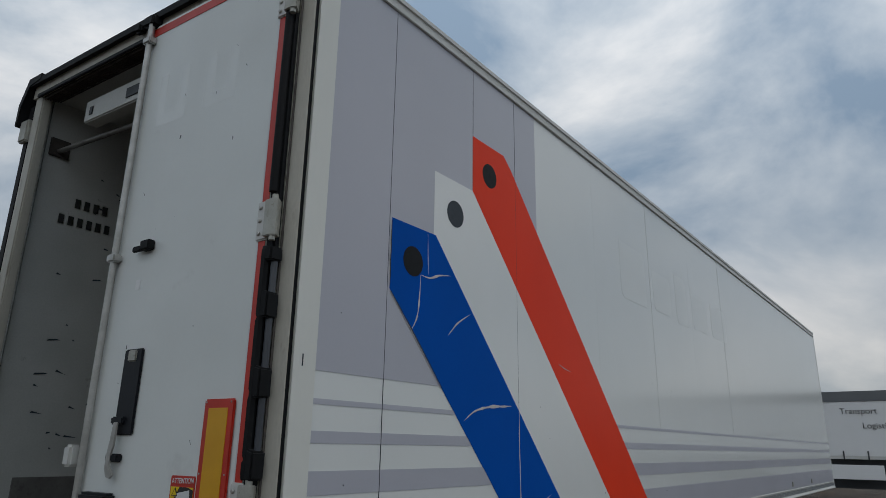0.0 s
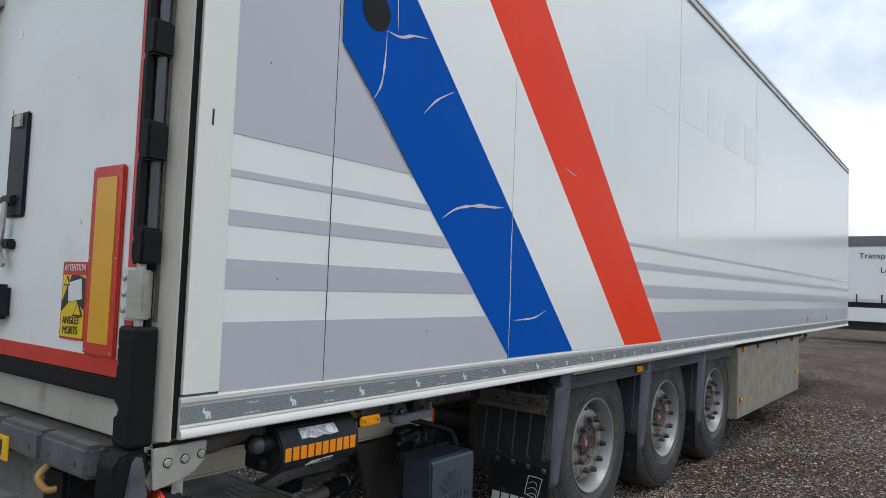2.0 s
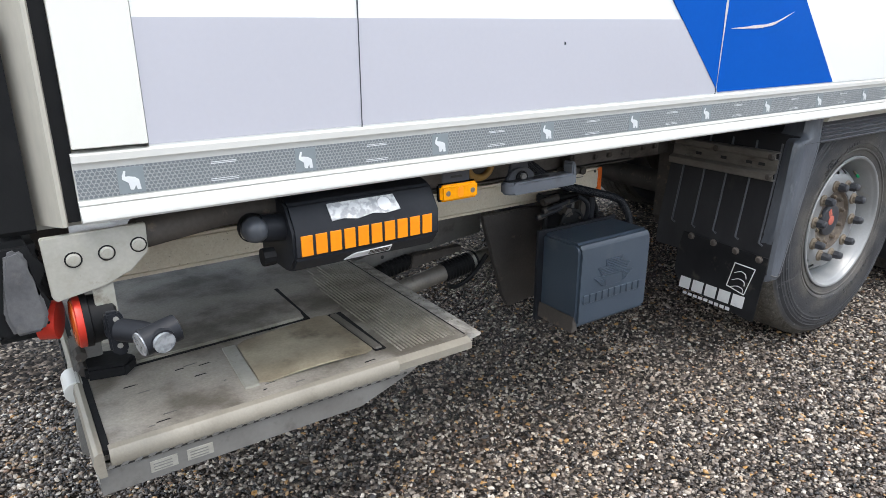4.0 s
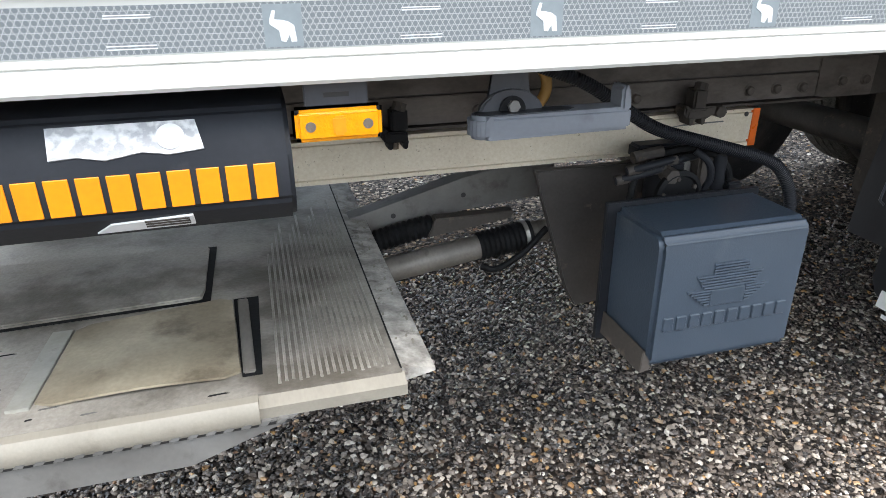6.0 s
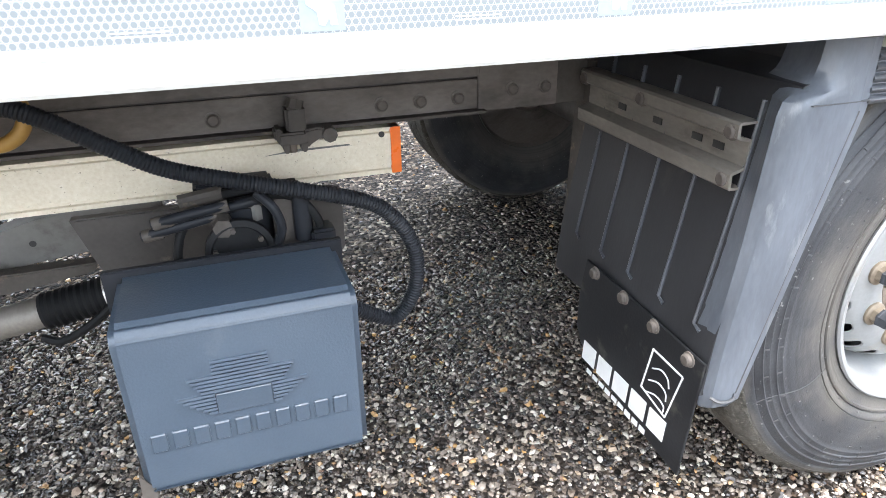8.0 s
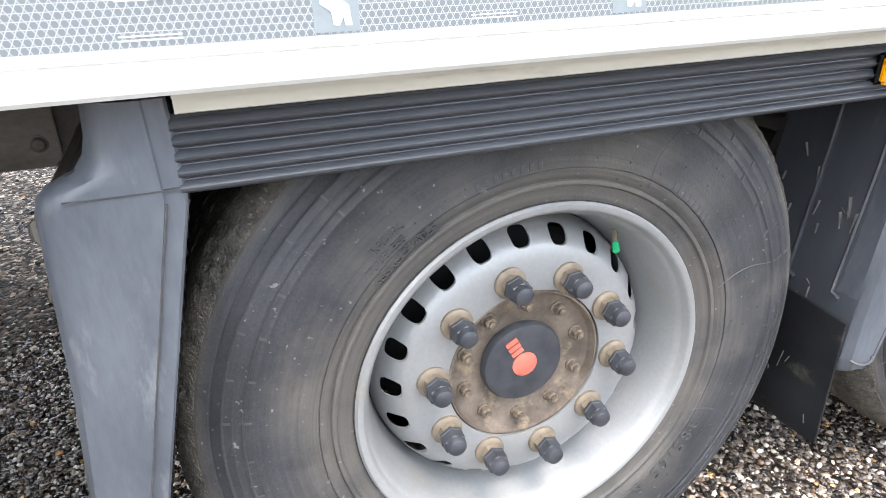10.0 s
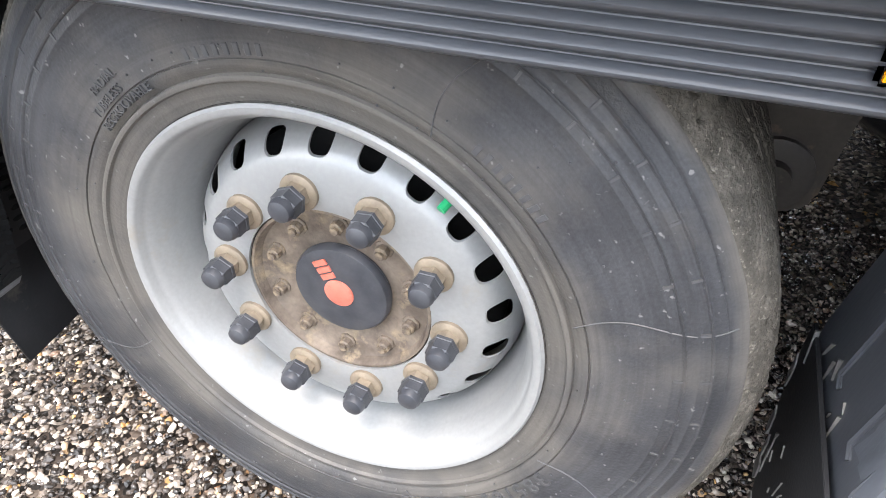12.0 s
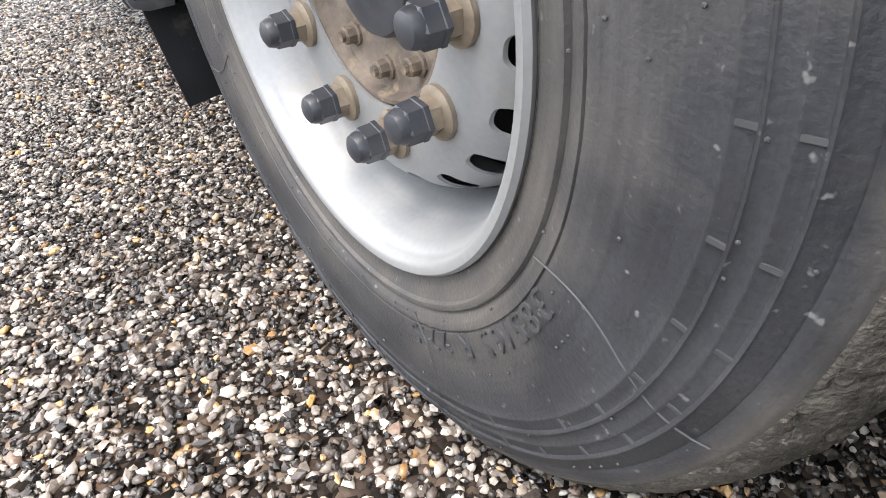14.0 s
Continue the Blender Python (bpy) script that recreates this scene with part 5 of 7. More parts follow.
part("bracket_tube", tube([(0.09, 0.05, 1.03), (0.26, 0.10, 1.035), (0.45, 0.12, 1.03)], 0.030, 14), M["steel_dark"], bump)

rl = thing("rear_lamp", "round orange and red rear lamp in a black housing", "lamp", (-0.022, 0.045, 0.883))
part("housing", lathe([(0.0, 0.055), (0.040, 0.055), (0.046, 0.050), (0.046, 0.012), (0.050, 0.010), (0.050, 0.0), (0.046, -0.002)], 28), M["rubber"], rl, m=Matrix.Rotation(radians(-90), 4, "Z"))
part("lens", lathe([(0.047, 0.0), (0.047, -0.010), (0.045, -0.016), (0.040, -0.0185), (0.022, -0.0205), (0.0, -0.021)], 28), M["lamp_orange"], rl, "ribbed orange lens", m=Matrix.Rotation(radians(-90), 4, "Z"))
part("lens_rim", lathe([(0.0465, 0.002), (0.049, -0.002), (0.049, -0.012), (0.0455, -0.014)], 28), M["red"], rl, m=Matrix.Rotation(radians(-90), 4, "Z"))
part("red_lens", tube([(-0.036, 0.02, 0.004), (-0.064, 0.03, 0.006)], 0.036, 20), M["red"], rl, "red half of the lens")
mk = thing("marker_lamp", "small grey marker lamp with two clear lenses on a stalk", "lamp", (0.02, -0.06, 0.885))
part("bracket", box(-0.02, 0.016, 0.075, 0.081, -0.045, 0.085, 0.002), M["galv"], mk)
part("arm", box(-0.014, 0.012, 0.034, 0.078, -0.02, 0.015, 0.003), M["plastic_black"], mk)
part("backplate", prism([(-0.014, 0.035), (0.010, 0.035), (0.018, 0.020), (0.018, -0.045), (0.006, -0.055), (-0.012, -0.04)], "y", 0.020, 0.036, 0.004), M["plastic_black"], mk)
part("body", tube([(0.008, 0.020, 0.0), (0.035, -0.010, 0.0), (0.055, -0.040, -0.002)], 0.021, 16), M["plastic_black"], mk)
part("head", tube([(0.030, -0.052, -0.004), (0.092, -0.040, 0.006)], 0.025, 18), M["plastic_black"], mk)
part("lens", tube([(0.0295, -0.0525, -0.004), (0.026, -0.0535, -0.0045)], 0.022, 18), M["lamp_lens"], mk)
part("lens", tube([(0.062, -0.068, -0.002), (0.064, -0.076, -0.003)], 0.019, 18), M["lamp_lens"], mk)
part("lens_ring", tube([(0.060, -0.050, 0.0), (0.063, -0.071, -0.002)], 0.022, 18), M["plastic_black"], mk)
for z in (-0.03, 0.022):
    part("screw", lathe([(0.005, 0), (0.005, -0.003), (0, -0.003)], 8), M["zinc_bar"], mk, m=pose(0.004, 0.0195, z))

# ---- tail lift ----
lift = thing("tail_lift", "weathered grey aluminium tail lift folded under the trailer rear", "tail lift", (0, 0, 0))
PZ = 0.590
part("platform", prism([(-0.035, PZ - 0.035), (-0.035, PZ - 0.004), (-0.02, PZ), (0.886, PZ), (0.886, PZ - 0.03)], "y", 0.080, 2.45, 0.0), M["plate_alu"], lift, "worn aluminium platform with scuffed tread")
part("ramp_tip", prism([(0.8865, PZ - 0.001), (0.946, PZ - 0.012), (0.946, PZ - 0.018), (0.8865, PZ - 0.030)], "y", 0.092, 2.45), M["scraped"], lift, "scraped bright ramp tip")
part("tip_gap", box(0.8845, 0.8875, 0.09, 2.45, PZ - 0.001, PZ + 0.0012), M["rubber"], lift)
part("edge_profile", prism([(0.052, PZ - 0.036), (0.048, PZ - 0.028), (0.050, PZ - 0.008), (0.058, PZ + 0.002), (0.074, PZ + 0.004), (0.082, PZ - 0.001), (0.082, PZ - 0.036)], "x", -0.02, 0.655), M["alu"], lift, "rounded bright edge profile")
part("edge_profile", prism([(0.058, PZ - 0.032), (0.058, PZ - 0.012), (0.082, PZ - 0.002), (0.082, PZ - 0.032)], "x", 0.655, 0.89), M["alu"], lift)
part("end_gap", box(-0.030, -0.016, 0.06, 2.45, PZ - 0.01, PZ + 0.0015), M["rubber"], lift)
part("end_profile", prism([(-0.045, PZ - 0.05), (-0.052, PZ - 0.02), (-0.048, PZ + 0.002), (-0.040, PZ + 0.007), (-0.031, PZ + 0.004), (-0.030, PZ - 0.05)], "y", 0.045, 2.45), M["alu"], lift, "worn end profile with dark lettering blocks")
for k in range(10):
    part("letter_block", box(-0.0535, -0.049, 1.02 - 0.052 * k - 0.040, 1.02 - 0.052 * k, PZ - 0.036, PZ + 0.000), M["black_ink"], lift)
for k in range(17):
    x = 0.690 + 0.0112 * k
    part("tread_ridge", prism([(x - 0.0030, PZ - 0.001), (x - 0.0014, PZ + 0.0026), (x + 0.0014, PZ + 0.0026), (x + 0.0030, PZ - 0.001)], "y", 0.10 + 0.004 * (k % 3), 0.62 + 0.05 * (k % 4) + 0.012 * k), M["ridge"], lift)
for k in range(46):
    x, y, w = 0.889 + 0.045 * rng.random(), rng.uniform(0.11, 1.0), rng.uniform(0.004, 0.02)
    z = PZ - 0.001 - (x - 0.8865) * 0.185
    part("scrape", prism([(x, y), (x + 0.004, y + 0.002), (x + 0.006, y + w), (x + 0.001, y + w * 0.8)], "z", z - 0.002, z + 0.0008), M["alu" if k % 3 else "galv"], lift)
for k in range(30):
    x, y, w = rng.uniform(0.0, 0.66), rng.uniform(0.09, 0.36), rng.uniform(0.006, 0.035)
    part("scrape", prism([(x, y), (x + w, y + 0.002), (x + w * 0.8, y + 0.005), (x + 0.1 * w, y + 0.004)], "z", PZ - 0.001, PZ + 0.0006), M["rubber" if k % 2 else "steel_grey"], lift)
bm = bmesh.new()
sheet_rows = []
for i in range(9):
    v = i / 8
    row = []
    for k in range(13):
        u = k / 12
        inset = 0.014 * max(0.0, 1 - min(u, 1 - u) * 12) * (1 if i in (0, 8) else 0)
        x = (0.324 + 0.016 * v) * (1 - u) + (0.630 - 0.016 * v) * u
        y = 0.136 + 0.245 * v + 0.030 * v * u + (inset if i == 0 else -inset)
        row.append((x, y, PZ + 0.004 + 0.010 * math.sin(math.pi * u) * math.sin(math.pi * min(1, 0.25 + v)) + 0.006 * u * v))
    sheet_rows.append(row)
top = [[bm.verts.new(p) for p in row] for row in sheet_rows]
low_ = [[bm.verts.new((x, y, z - 0.0045)) for x, y, z in row] for row in sheet_rows]
for i in range(8):
    for k in range(12):
        bm.faces.new((top[i][k], top[i][k + 1], top[i + 1][k + 1], top[i + 1][k]))
        bm.faces.new((low_[i][k], low_[i + 1][k], low_[i + 1][k + 1], low_[i][k + 1]))
rim_ = [(0, k) for k in range(13)] + [(i, 12) for i in range(1, 9)] + [(8, k) for k in range(11, -1, -1)] + [(i, 0) for i in range(7, 0, -1)]
for (a, b), (c, d) in zip(rim_, rim_[1:] + rim_[:1]):
    bm.faces.new((top[a][b], low_[a][b], low_[c][d], top[c][d]))
part("cover_sheet", bm, M["sheet"], lift, "bulged cream anti-slip cover sheet with brown stains")
part("sheet_gap", prism([(0.30, 0.372), (0.335, 0.372), (0.320, 0.136), (0.286, 0.136)], "z", PZ - 0.001, PZ + 0.005, 0.001), M["galv"], lift)
part("sheet_gap", prism([(0.616, 0.415), (0.664, 0.415), (0.664, 0.135), (0.632, 0.135)], "z", PZ - 0.001, PZ + 0.002), M["rubber"], lift)
part("hinge_bar", prism([(0.624, 0.400), (0.644, 0.400), (0.654, 0.140), (0.634, 0.140)], "z", PZ + 0.001, PZ + 0.009, 0.002), M["dirty_rail"], lift)
part("fold_flap", prism([(-0.02, 0.405), (0.555, 0.430), (0.560, 0.470), (0.560, 0.690), (-0.02, 0.720)], "z", PZ - 0.001, PZ + 0.009, 0.003), M["plate_alu"], lift, "grey folding flap of the platform")
part("flap_gap", prism([(-0.02, 0.396), (0.572, 0.423), (0.576, 0.70), (-0.02, 0.73)], "z", PZ - 0.001, PZ + 0.0015), M["rubber"], lift)
# lower folded section
low = part("lower_section", prism([(-0.045, 0.482), (0.545, 0.486), (0.700, 0.540), (0.715, 0.550), (-0.045, 0.542)], "y", 0.055, 2.45, 0.002), M["steel_grey"], lift, "folded lower platform section")
for k in range(28):
    x = -0.03 + 0.0262 * k
    part("tread_tooth", prism([(x, 0.5425), (x + 0.013, 0.5425), (x + 0.019, 0.5505), (x + 0.006, 0.5505)], "y", 0.050, 0.060), M["steel_grey"], low)
for k in range(60):
    part("checker", box(-0.0475, -0.044, 0.08 + 0.034 * (k // 2), 0.098 + 0.034 * (k // 2), 0.497 + 0.022 * (k % 2), 0.504 + 0.022 * (k % 2)), M["galv"], low)
for x in (0.050, 0.125):
    st = part("type_plate", box(x, x + 0.055, 0.0532, 0.056, 0.500, 0.526), M["type_plate"], low)
    for i in range(3):
        part("type_bar", box(x + 0.006, x + 0.044, 0.0524, 0.0535, 0.504 + 0.007 * i, 0.5062 + 0.007 * i), M["steel_grey"], st)
low.location.z = 0.009
part("seam_gap", box(-0.044, 0.700, 0.0535, 0.0570, 0.5395, 0.5440), M["black_ink"], low)
# knuckle at the rear edge
part("knuckle", tube([(-0.045, 0.38, 0.572), (-0.045, 0.47, 0.572)], 0.026, 14), M["white_alu"], lift, "pale hinge knuckle")
part("knuckle", tube([(-0.045, 0.98, 0.572), (-0.045, 1.07, 0.572)], 0.026, 14), M["white_alu"], lift)
part("rubber_stop", prism([(-0.02, 0.38), (0.07, 0.36), (0.10, 0.40), (0.06, 0.46), (-0.02, 0.48)], "z", PZ, PZ + 0.035, 0.008), M["rubber"], lift)
kb = part("knuckle_bracket", box(-0.04, 0.03, 0.44, 0.452, PZ, PZ + 0.10, 0.004), M["steel_grey"], lift)
for z in (0.61, 0.65):
    part("knuckle_bolt", tube([(-0.02, 0.40, z), (-0.02, 0.47, z)], 0.013, 8), M["steel_dark"], kb)
part("lug", box(-0.060, -0.02, 0.30, 0.36, 0.44, 0.55, 0.006), M["steel_grey"], lift)

# carrier beam
bm_ = prism([(0.63, 0.736), (0.63, 0.745), (0.636, 0.747), (0.636, 0.752), (0.63, 0.754), (0.63, 0.824), (0.636, 0.826), (0.636, 0.830), (0.63, 0.832), (0.63, 0.836), (0.73, 0.836), (0.73, 0.736)], "x", -0.05, 1.977)
beam = part("carrier_beam", bm_, M["beam_alu"], lift, "dusty cream aluminium carrier beam")
part("beam_end", box(1.957, 1.9785, 0.6275, 0.732, 0.736, 0.836, 0.001), M["orange"], beam, "orange end reflector")
part("beam_hole", lathe([(0.0065, 0.0), (0.0065, -0.001), (0.0, -0.001)], 14), M["black_ink"], beam, m=pose(1.938, 0.6297, 0.822))
beam.location.z = 0.006
def beam_clamp(x, arm):
    c = part("beam_clamp", box(x - 0.022, x + 0.016, 0.586, 0.628, 0.860, 0.910, 0.005), M["steel_dark" if arm else "rubber"], lift, "dark cast beam clamp")
    mat = M["steel_dark" if arm else "rubber"]
    part("clamp_jaw", box(x - 0.040, x + 0.014, 0.580, 0.630, 0.838, 0.862, 0.004), mat, c)
    part("clamp_jaw", box(x - 0.046, x - 0.030, 0.584, 0.630, 0.846, 0.870, 0.004), mat, c)
    for dx in (-0.034, 0.000):
        part("clamp_prong", prism([(x + dx, 0.842), (x + dx + 0.016, 0.842), (x + dx + 0.013, 0.822), (x + dx + 0.004, 0.822)], "y", 0.582, 0.628, 0.002), mat, c)
    part("clamp_bolt", tube([(x - 0.012, 0.600, 0.820), (x - 0.012, 0.600, 0.836)], 0.008, 8), M["hub_rust"], c)
    part("clamp_bolt", tube([(x - 0.004, 0.596, 0.905), (x + 0.002, 0.600, 0.922)], 0.016, 8), M["steel_dark"], c)
    if arm:
        part("clamp_arm", prism([(x + 0.010, 0.862), (x + 0.040, 0.866), (x + 0.058, 0.858), (x + 0.058, 0.842), (x + 0.036, 0.846), (x + 0.022, 0.838), (x + 0.018, 0.824), (x + 0.010, 0.826)], "y", 0.592, 0.626, 0.004), mat, c)
        part("arm_bolt", tube([(x + 0.060, 0.584, 0.850), (x + 0.060, 0.626, 0.850)], 0.015, 8), M["steel_dark"], c)


beam_clamp(1.005, False)
beam_clamp(1.765, True)
# scrape on the beam
part("scrape", prism([(1.70, 0.802), (1.78, 0.805), (1.87, 0.806), (1.87, 0.809), (1.76, 0.809)], "y", 0.6285, 0.631), M["steel_grey"], beam)
# arms, rams and the steel plate behind the pump
part("lift_arm", prism([(0.05, 0.400), (0.93, 0.592), (1.20, 0.665), (1.42, 0.712), (1.48, 0.700), (1.48, 0.600), (1.20, 0.575), (0.92, 0.520), (0.05, 0.335)], "y", 0.80, 0.855, 0.004), M["steel_grey"], lift, "dusty grey steel lift arm")
part("lift_arm", prism([(0.05, 0.400), (0.93, 0.592), (1.20, 0.665), (1.42, 0.712), (1.48, 0.700), (1.48, 0.600), (1.20, 0.575), (0.92, 0.520), (0.05, 0.335)], "y", 1.75, 1.805, 0.004), M["steel_grey"], lift)
for x in (1.02, 1.215):
    part("arm_hole", lathe([(0.007, 0), (0.007, -0.001), (0, -0.001)], 12), M["black_ink"], lift, m=pose(x, 0.7995, 0.582 + (x - 1.02) * 0.2))
ram = part("ram_tube", tube([(0.30, 0.70, 0.375), (1.232, 0.70, 0.510)], 0.033, 20), M["dirty_rail"], lift, "dirty grey ram tube")
bell = spline([(1.225, 0.70, 0.509), (1.30, 0.70, 0.520), (1.375, 0.70, 0.531)], 8)
part("bellows", tube(even(bell, 0.007), 0.0365, 18, 0.0035), M["rubber"], ram, "black rubber bellows")
part("hose_clip", tube([(1.350, 0.70, 0.5272), (1.360, 0.70, 0.5287)], 0.0415, 18), M["zinc_bar"], ram)
part("ram_rod", tube([(1.375, 0.70, 0.531), (1.56, 0.70, 0.556)], 0.030, 16), M["dirty_rail"], ram)
part("ram_hose", tube(spline([(1.40, 0.655, 0.560), (1.33, 0.645, 0.500), (1.26, 0.65, 0.462), (1.22, 0.66, 0.470)], 6), 0.009, 8), M["rubber"], ram)
part("bellows", tube(even(spline([(0.93, 0.77, 0.520), (1.05, 0.77, 0.545), (1.12, 0.77, 0.556)], 8), 0.008), 0.027, 16, 0.004), M["rubber"], ram)
part("ram_bracket", prism([(1.10, 0.535), (1.33, 0.565), (1.34, 0.585), (1.12, 0.585)], "y", 0.735, 0.775, 0.003), M["steel_dark"], ram)
part("bearing_plate", prism([(1.335, 0.735), (1.84, 0.735), (1.84, 0.60), (1.62, 0.36), (1.470, 0.345), (1.440, 0.40)], "y", 0.60, 0.624, 0.003), M["bearing"], lift, "dirty dark steel bearing plate")
# pump cover
pump = part("pump_cover", prism([(0.192, 0.424), (0.192, 0.690), (0.198, 0.705), (0.212, 0.716), (0.380, 0.714), (0.380, 0.402), (0.205, 0.418)], "x", 1.43, 1.782, 0.010), M["plastic_box"], lift, "blue-grey plastic pump cover with embossed blocks")
part("cover_rim", prism([(0.374, 0.385), (0.374, 0.724), (0.388, 0.724), (0.388, 0.385)], "x", 1.408, 1.794, 0.002), M["plastic_black"], pump)
part("cover_foot", prism([(1.424, 0.46), (1.445, 0.425), (1.445, 0.405), (1.42, 0.40)], "y", 0.20, 0.385, 0.002), M["steel_dark"], pump)
for k in range(10):
    x = 1.454 + 0.0305 * k
    part("embossed_block", box(x, x + 0.0235, 0.1875, 0.194, 0.502, 0.534, 0.0018, seg=1), M["plastic_box"], pump)
# emblem relief, its lines coloured paler to stand in for edge highlights
for k in range(15):
    z = 0.6415 - 0.0064 * k
    half = 0.041 if k < 4 else 0.078 - 0.0042 * (k - 4) if k < 9 else 0.096 - 0.0082 * (k - 9)
    for a, b in ((-half, half),) if k < 9 else ((-half, -0.042), (0.042, half)):
        part("emblem_line", box(1.597 + a, 1.597 + b, 0.1870, 0.194, z, z + 0.0041), M["emboss"], pump)
part("emblem_field", box(1.556, 1.638, 0.1875, 0.194, 0.549, 0.5855, 0.001, seg=1), M["plastic_box"], pump)
# pump and its pipes
motor = part("pump_motor", tube([(1.645, 0.52, 0.60), (1.645, 0.52, 0.765)], 0.052, 20), M["plastic_black"], lift, "black pump motor")
part("motor_lid", tube([(1.645, 0.52, 0.765), (1.645, 0.52, 0.778)], 0.038, 20), M["rubber"], motor)
part("valve_block", box(1.56, 1.70, 0.52, 0.57, 0.765, 0.80, 0.006), M["plastic_black"], motor)
part("fitting", tube([(1.535, 0.50, 0.78), (1.61, 0.50, 0.79)], 0.014, 10), M["steel_dark"], motor)
part("fitting", tube([(1.60, 0.50, 0.755), (1.665, 0.49, 0.765)], 0.013, 10), M["steel_grey"], motor)
part("fitting", tube([(1.66, 0.48, 0.74), (1.66, 0.48, 0.78)], 0.014, 6), M["steel_grey"], motor)
for pts in ([(1.61, 0.49, 0.79), (1.70, 0.47, 0.80), (1.745, 0.46, 0.76), (1.75, 0.46, 0.69)], [(1.60, 0.50, 0.755), (1.54, 0.48, 0.745), (1.52, 0.47, 0.70), (1.52, 0.47, 0.66)], [(1.63, 0.48, 0.775), (1.72, 0.46, 0.785), (1.765, 0.45, 0.74), (1.77, 0.46, 0.68)]):
    part("pipe", tube(spline(pts, 8), 0.0085, 10), M["rubber"], motor)
# fittings over the pump cover
for x0, z0, x1, z1, y in ((1.470, 0.742, 1.590, 0.762, 0.46), (1.490, 0.766, 1.610, 0.784, 0.45), (1.560, 0.760, 1.690, 0.778, 0.48)):
    h_ = part("pressure_hose", tube(spline([(x0, y, z0), ((x0 + x1) / 2, y - 0.01, (z0 + z1) / 2 + 0.004), (x1, y, z1)], 5), 0.0095, 12), M["plastic_black"], motor)
    part("hose_ferrule", tube([(x0 + 0.002, y, z0), (x0 + 0.034, y - 0.003, z0 + 0.006)], 0.0115, 12), M["steel_dark"], h_)
    part("hose_ferrule", tube([(x1 - 0.022, y - 0.001, z1 - 0.004), (x1 + 0.006, y, z1)], 0.011, 6), M["steel_dark"], h_)
part("hex_plug", tube([(1.602, 0.430, 0.748), (1.602, 0.470, 0.750)], 0.018, 6), M["steel_dark"], motor, "dirty hexagon plug")
part("motor_ring", lathe([(0.060, 0.0), (0.060, -0.012), (0.050, -0.016), (0.046, -0.010), (0.0, -0.010)], 24), M["rubber"], motor, m=pose(1.625, 0.445, 0.700))
for k in range(5):
    a_ = 0.5 + k * 1.257
    part("ring_bolt", tube([(1.625 + 0.042 * math.cos(a_), 0.428, 0.700 + 0.042 * math.sin(a_)), (1.625 + 0.042 * math.cos(a_), 0.440, 0.700 + 0.042 * math.sin(a_))], 0.005, 6), M["steel_dark"], motor)
part("valve_block", box(1.690, 1.748, 0.46, 0.54, 0.690, 0.790, 0.006), M["steel_dark"], motor)
part("valve_coil", tube([(1.740, 0.455, 0.700), (1.740, 0.455, 0.785)], 0.016, 14), M["plastic_black"], motor)
part("cable", tube(spline([(1.665, 0.45, 0.800), (1.690, 0.43, 0.775), (1.700, 0.43, 0.735), (1.690, 0.44, 0.700)], 6), 0.0085, 10), M["plastic_black"], motor)
part("elbow_pipe", tube(spline([(1.79, 0.43, 0.568), (1.765, 0.43, 0.585), (1.745, 0.44, 0.62), (1.742, 0.45, 0.69)], 6), 0.017, 14), M["rubber"], motor)
part("plug_socket", box(1.752, 1.795, 0.43, 0.48, 0.690, 0.720, 0.005), M["plastic_black"], motor)
# corrugated hose from the frame to the pump
hose = part("corrugated_hose", tube(even(spline([(1.20, 0.44, 1.03), (1.30, 0.43, 0.998), (1.374, 0.42, 0.966), (1.464, 0.42, 0.908), (1.544, 0.42, 0.864), (1.681, 0.42, 0.822), (1.845, 0.425, 0.770), (1.908, 0.43, 0.722), (1.942, 0.43, 0.658), (1.946, 0.43, 0.590), (1.926, 0.43, 0.535), (1.895, 0.43, 0.508), (1.86, 0.43, 0.522), (1.79, 0.43, 0.568)], 14), 0.0030), 0.0132, 14, 0.0018), M["plastic_black"], lift, "black corrugated hose")
# control cover with orange blocks
cprof = [(0.20, 1.050), (0.060, 1.048), (0.032, 1.038), (-0.004, 0.986), (-0.004, 0.926), (0.024, 0.893), (0.060, 0.884), (0.20, 0.880)]
cover = part("control_cover", prism(cprof, "x", 0.378, 0.742, 0.006), M["plastic_black"], lift, "dark faceted plastic cover with orange lettering blocks")
for k in range(10):
    x = 0.394 + 0.0333 * k
    part("orange_block", box(x, x + 0.0262, -0.0062, -0.003, 0.932, 0.977, 0.0006, seg=1), M["orange_ink"], cover, "worn orange lettering block")
upper = Matrix.Translation((0, 0.013, 1.0115)) @ Matrix.Rotation(radians(-35), 4, "X")
part("torn_sticker", prism([(0.470, -0.018), (0.468, 0.022), (0.632, 0.022), (0.640, -0.016), (0.60, -0.020), (0.57, -0.015), (0.53, -0.022), (0.50, -0.016)], "y", -0.0022, 0.0005), M["silver_tape"], cover, "torn silver sticker", m=upper)
part("sticker_spot", lathe([(0.016, 0.0), (0.016, -0.0012), (0, -0.0012)], 20), M["white_ink"], cover, m=upper @ Matrix.Translation((0.603, -0.0024, 0.002)))
lower = Matrix.Translation((0, 0.0095, 0.9095)) @ Matrix.Rotation(radians(41), 4, "X")
part("service_sticker", prism([(0.500, -0.012), (0.520, 0.006), (0.615, 0.012), (0.615, -0.010)], "y", -0.0022, 0.0005), M["white_ink"], cover, "small torn white sticker", m=lower)
for i in range(3):
    part("sticker_bar", box(0.558, 0.610, -0.0032, -0.002, -0.006 + 0.006 * i, -0.003 + 0.006 * i), M["steel_dark"], cover, m=lower)
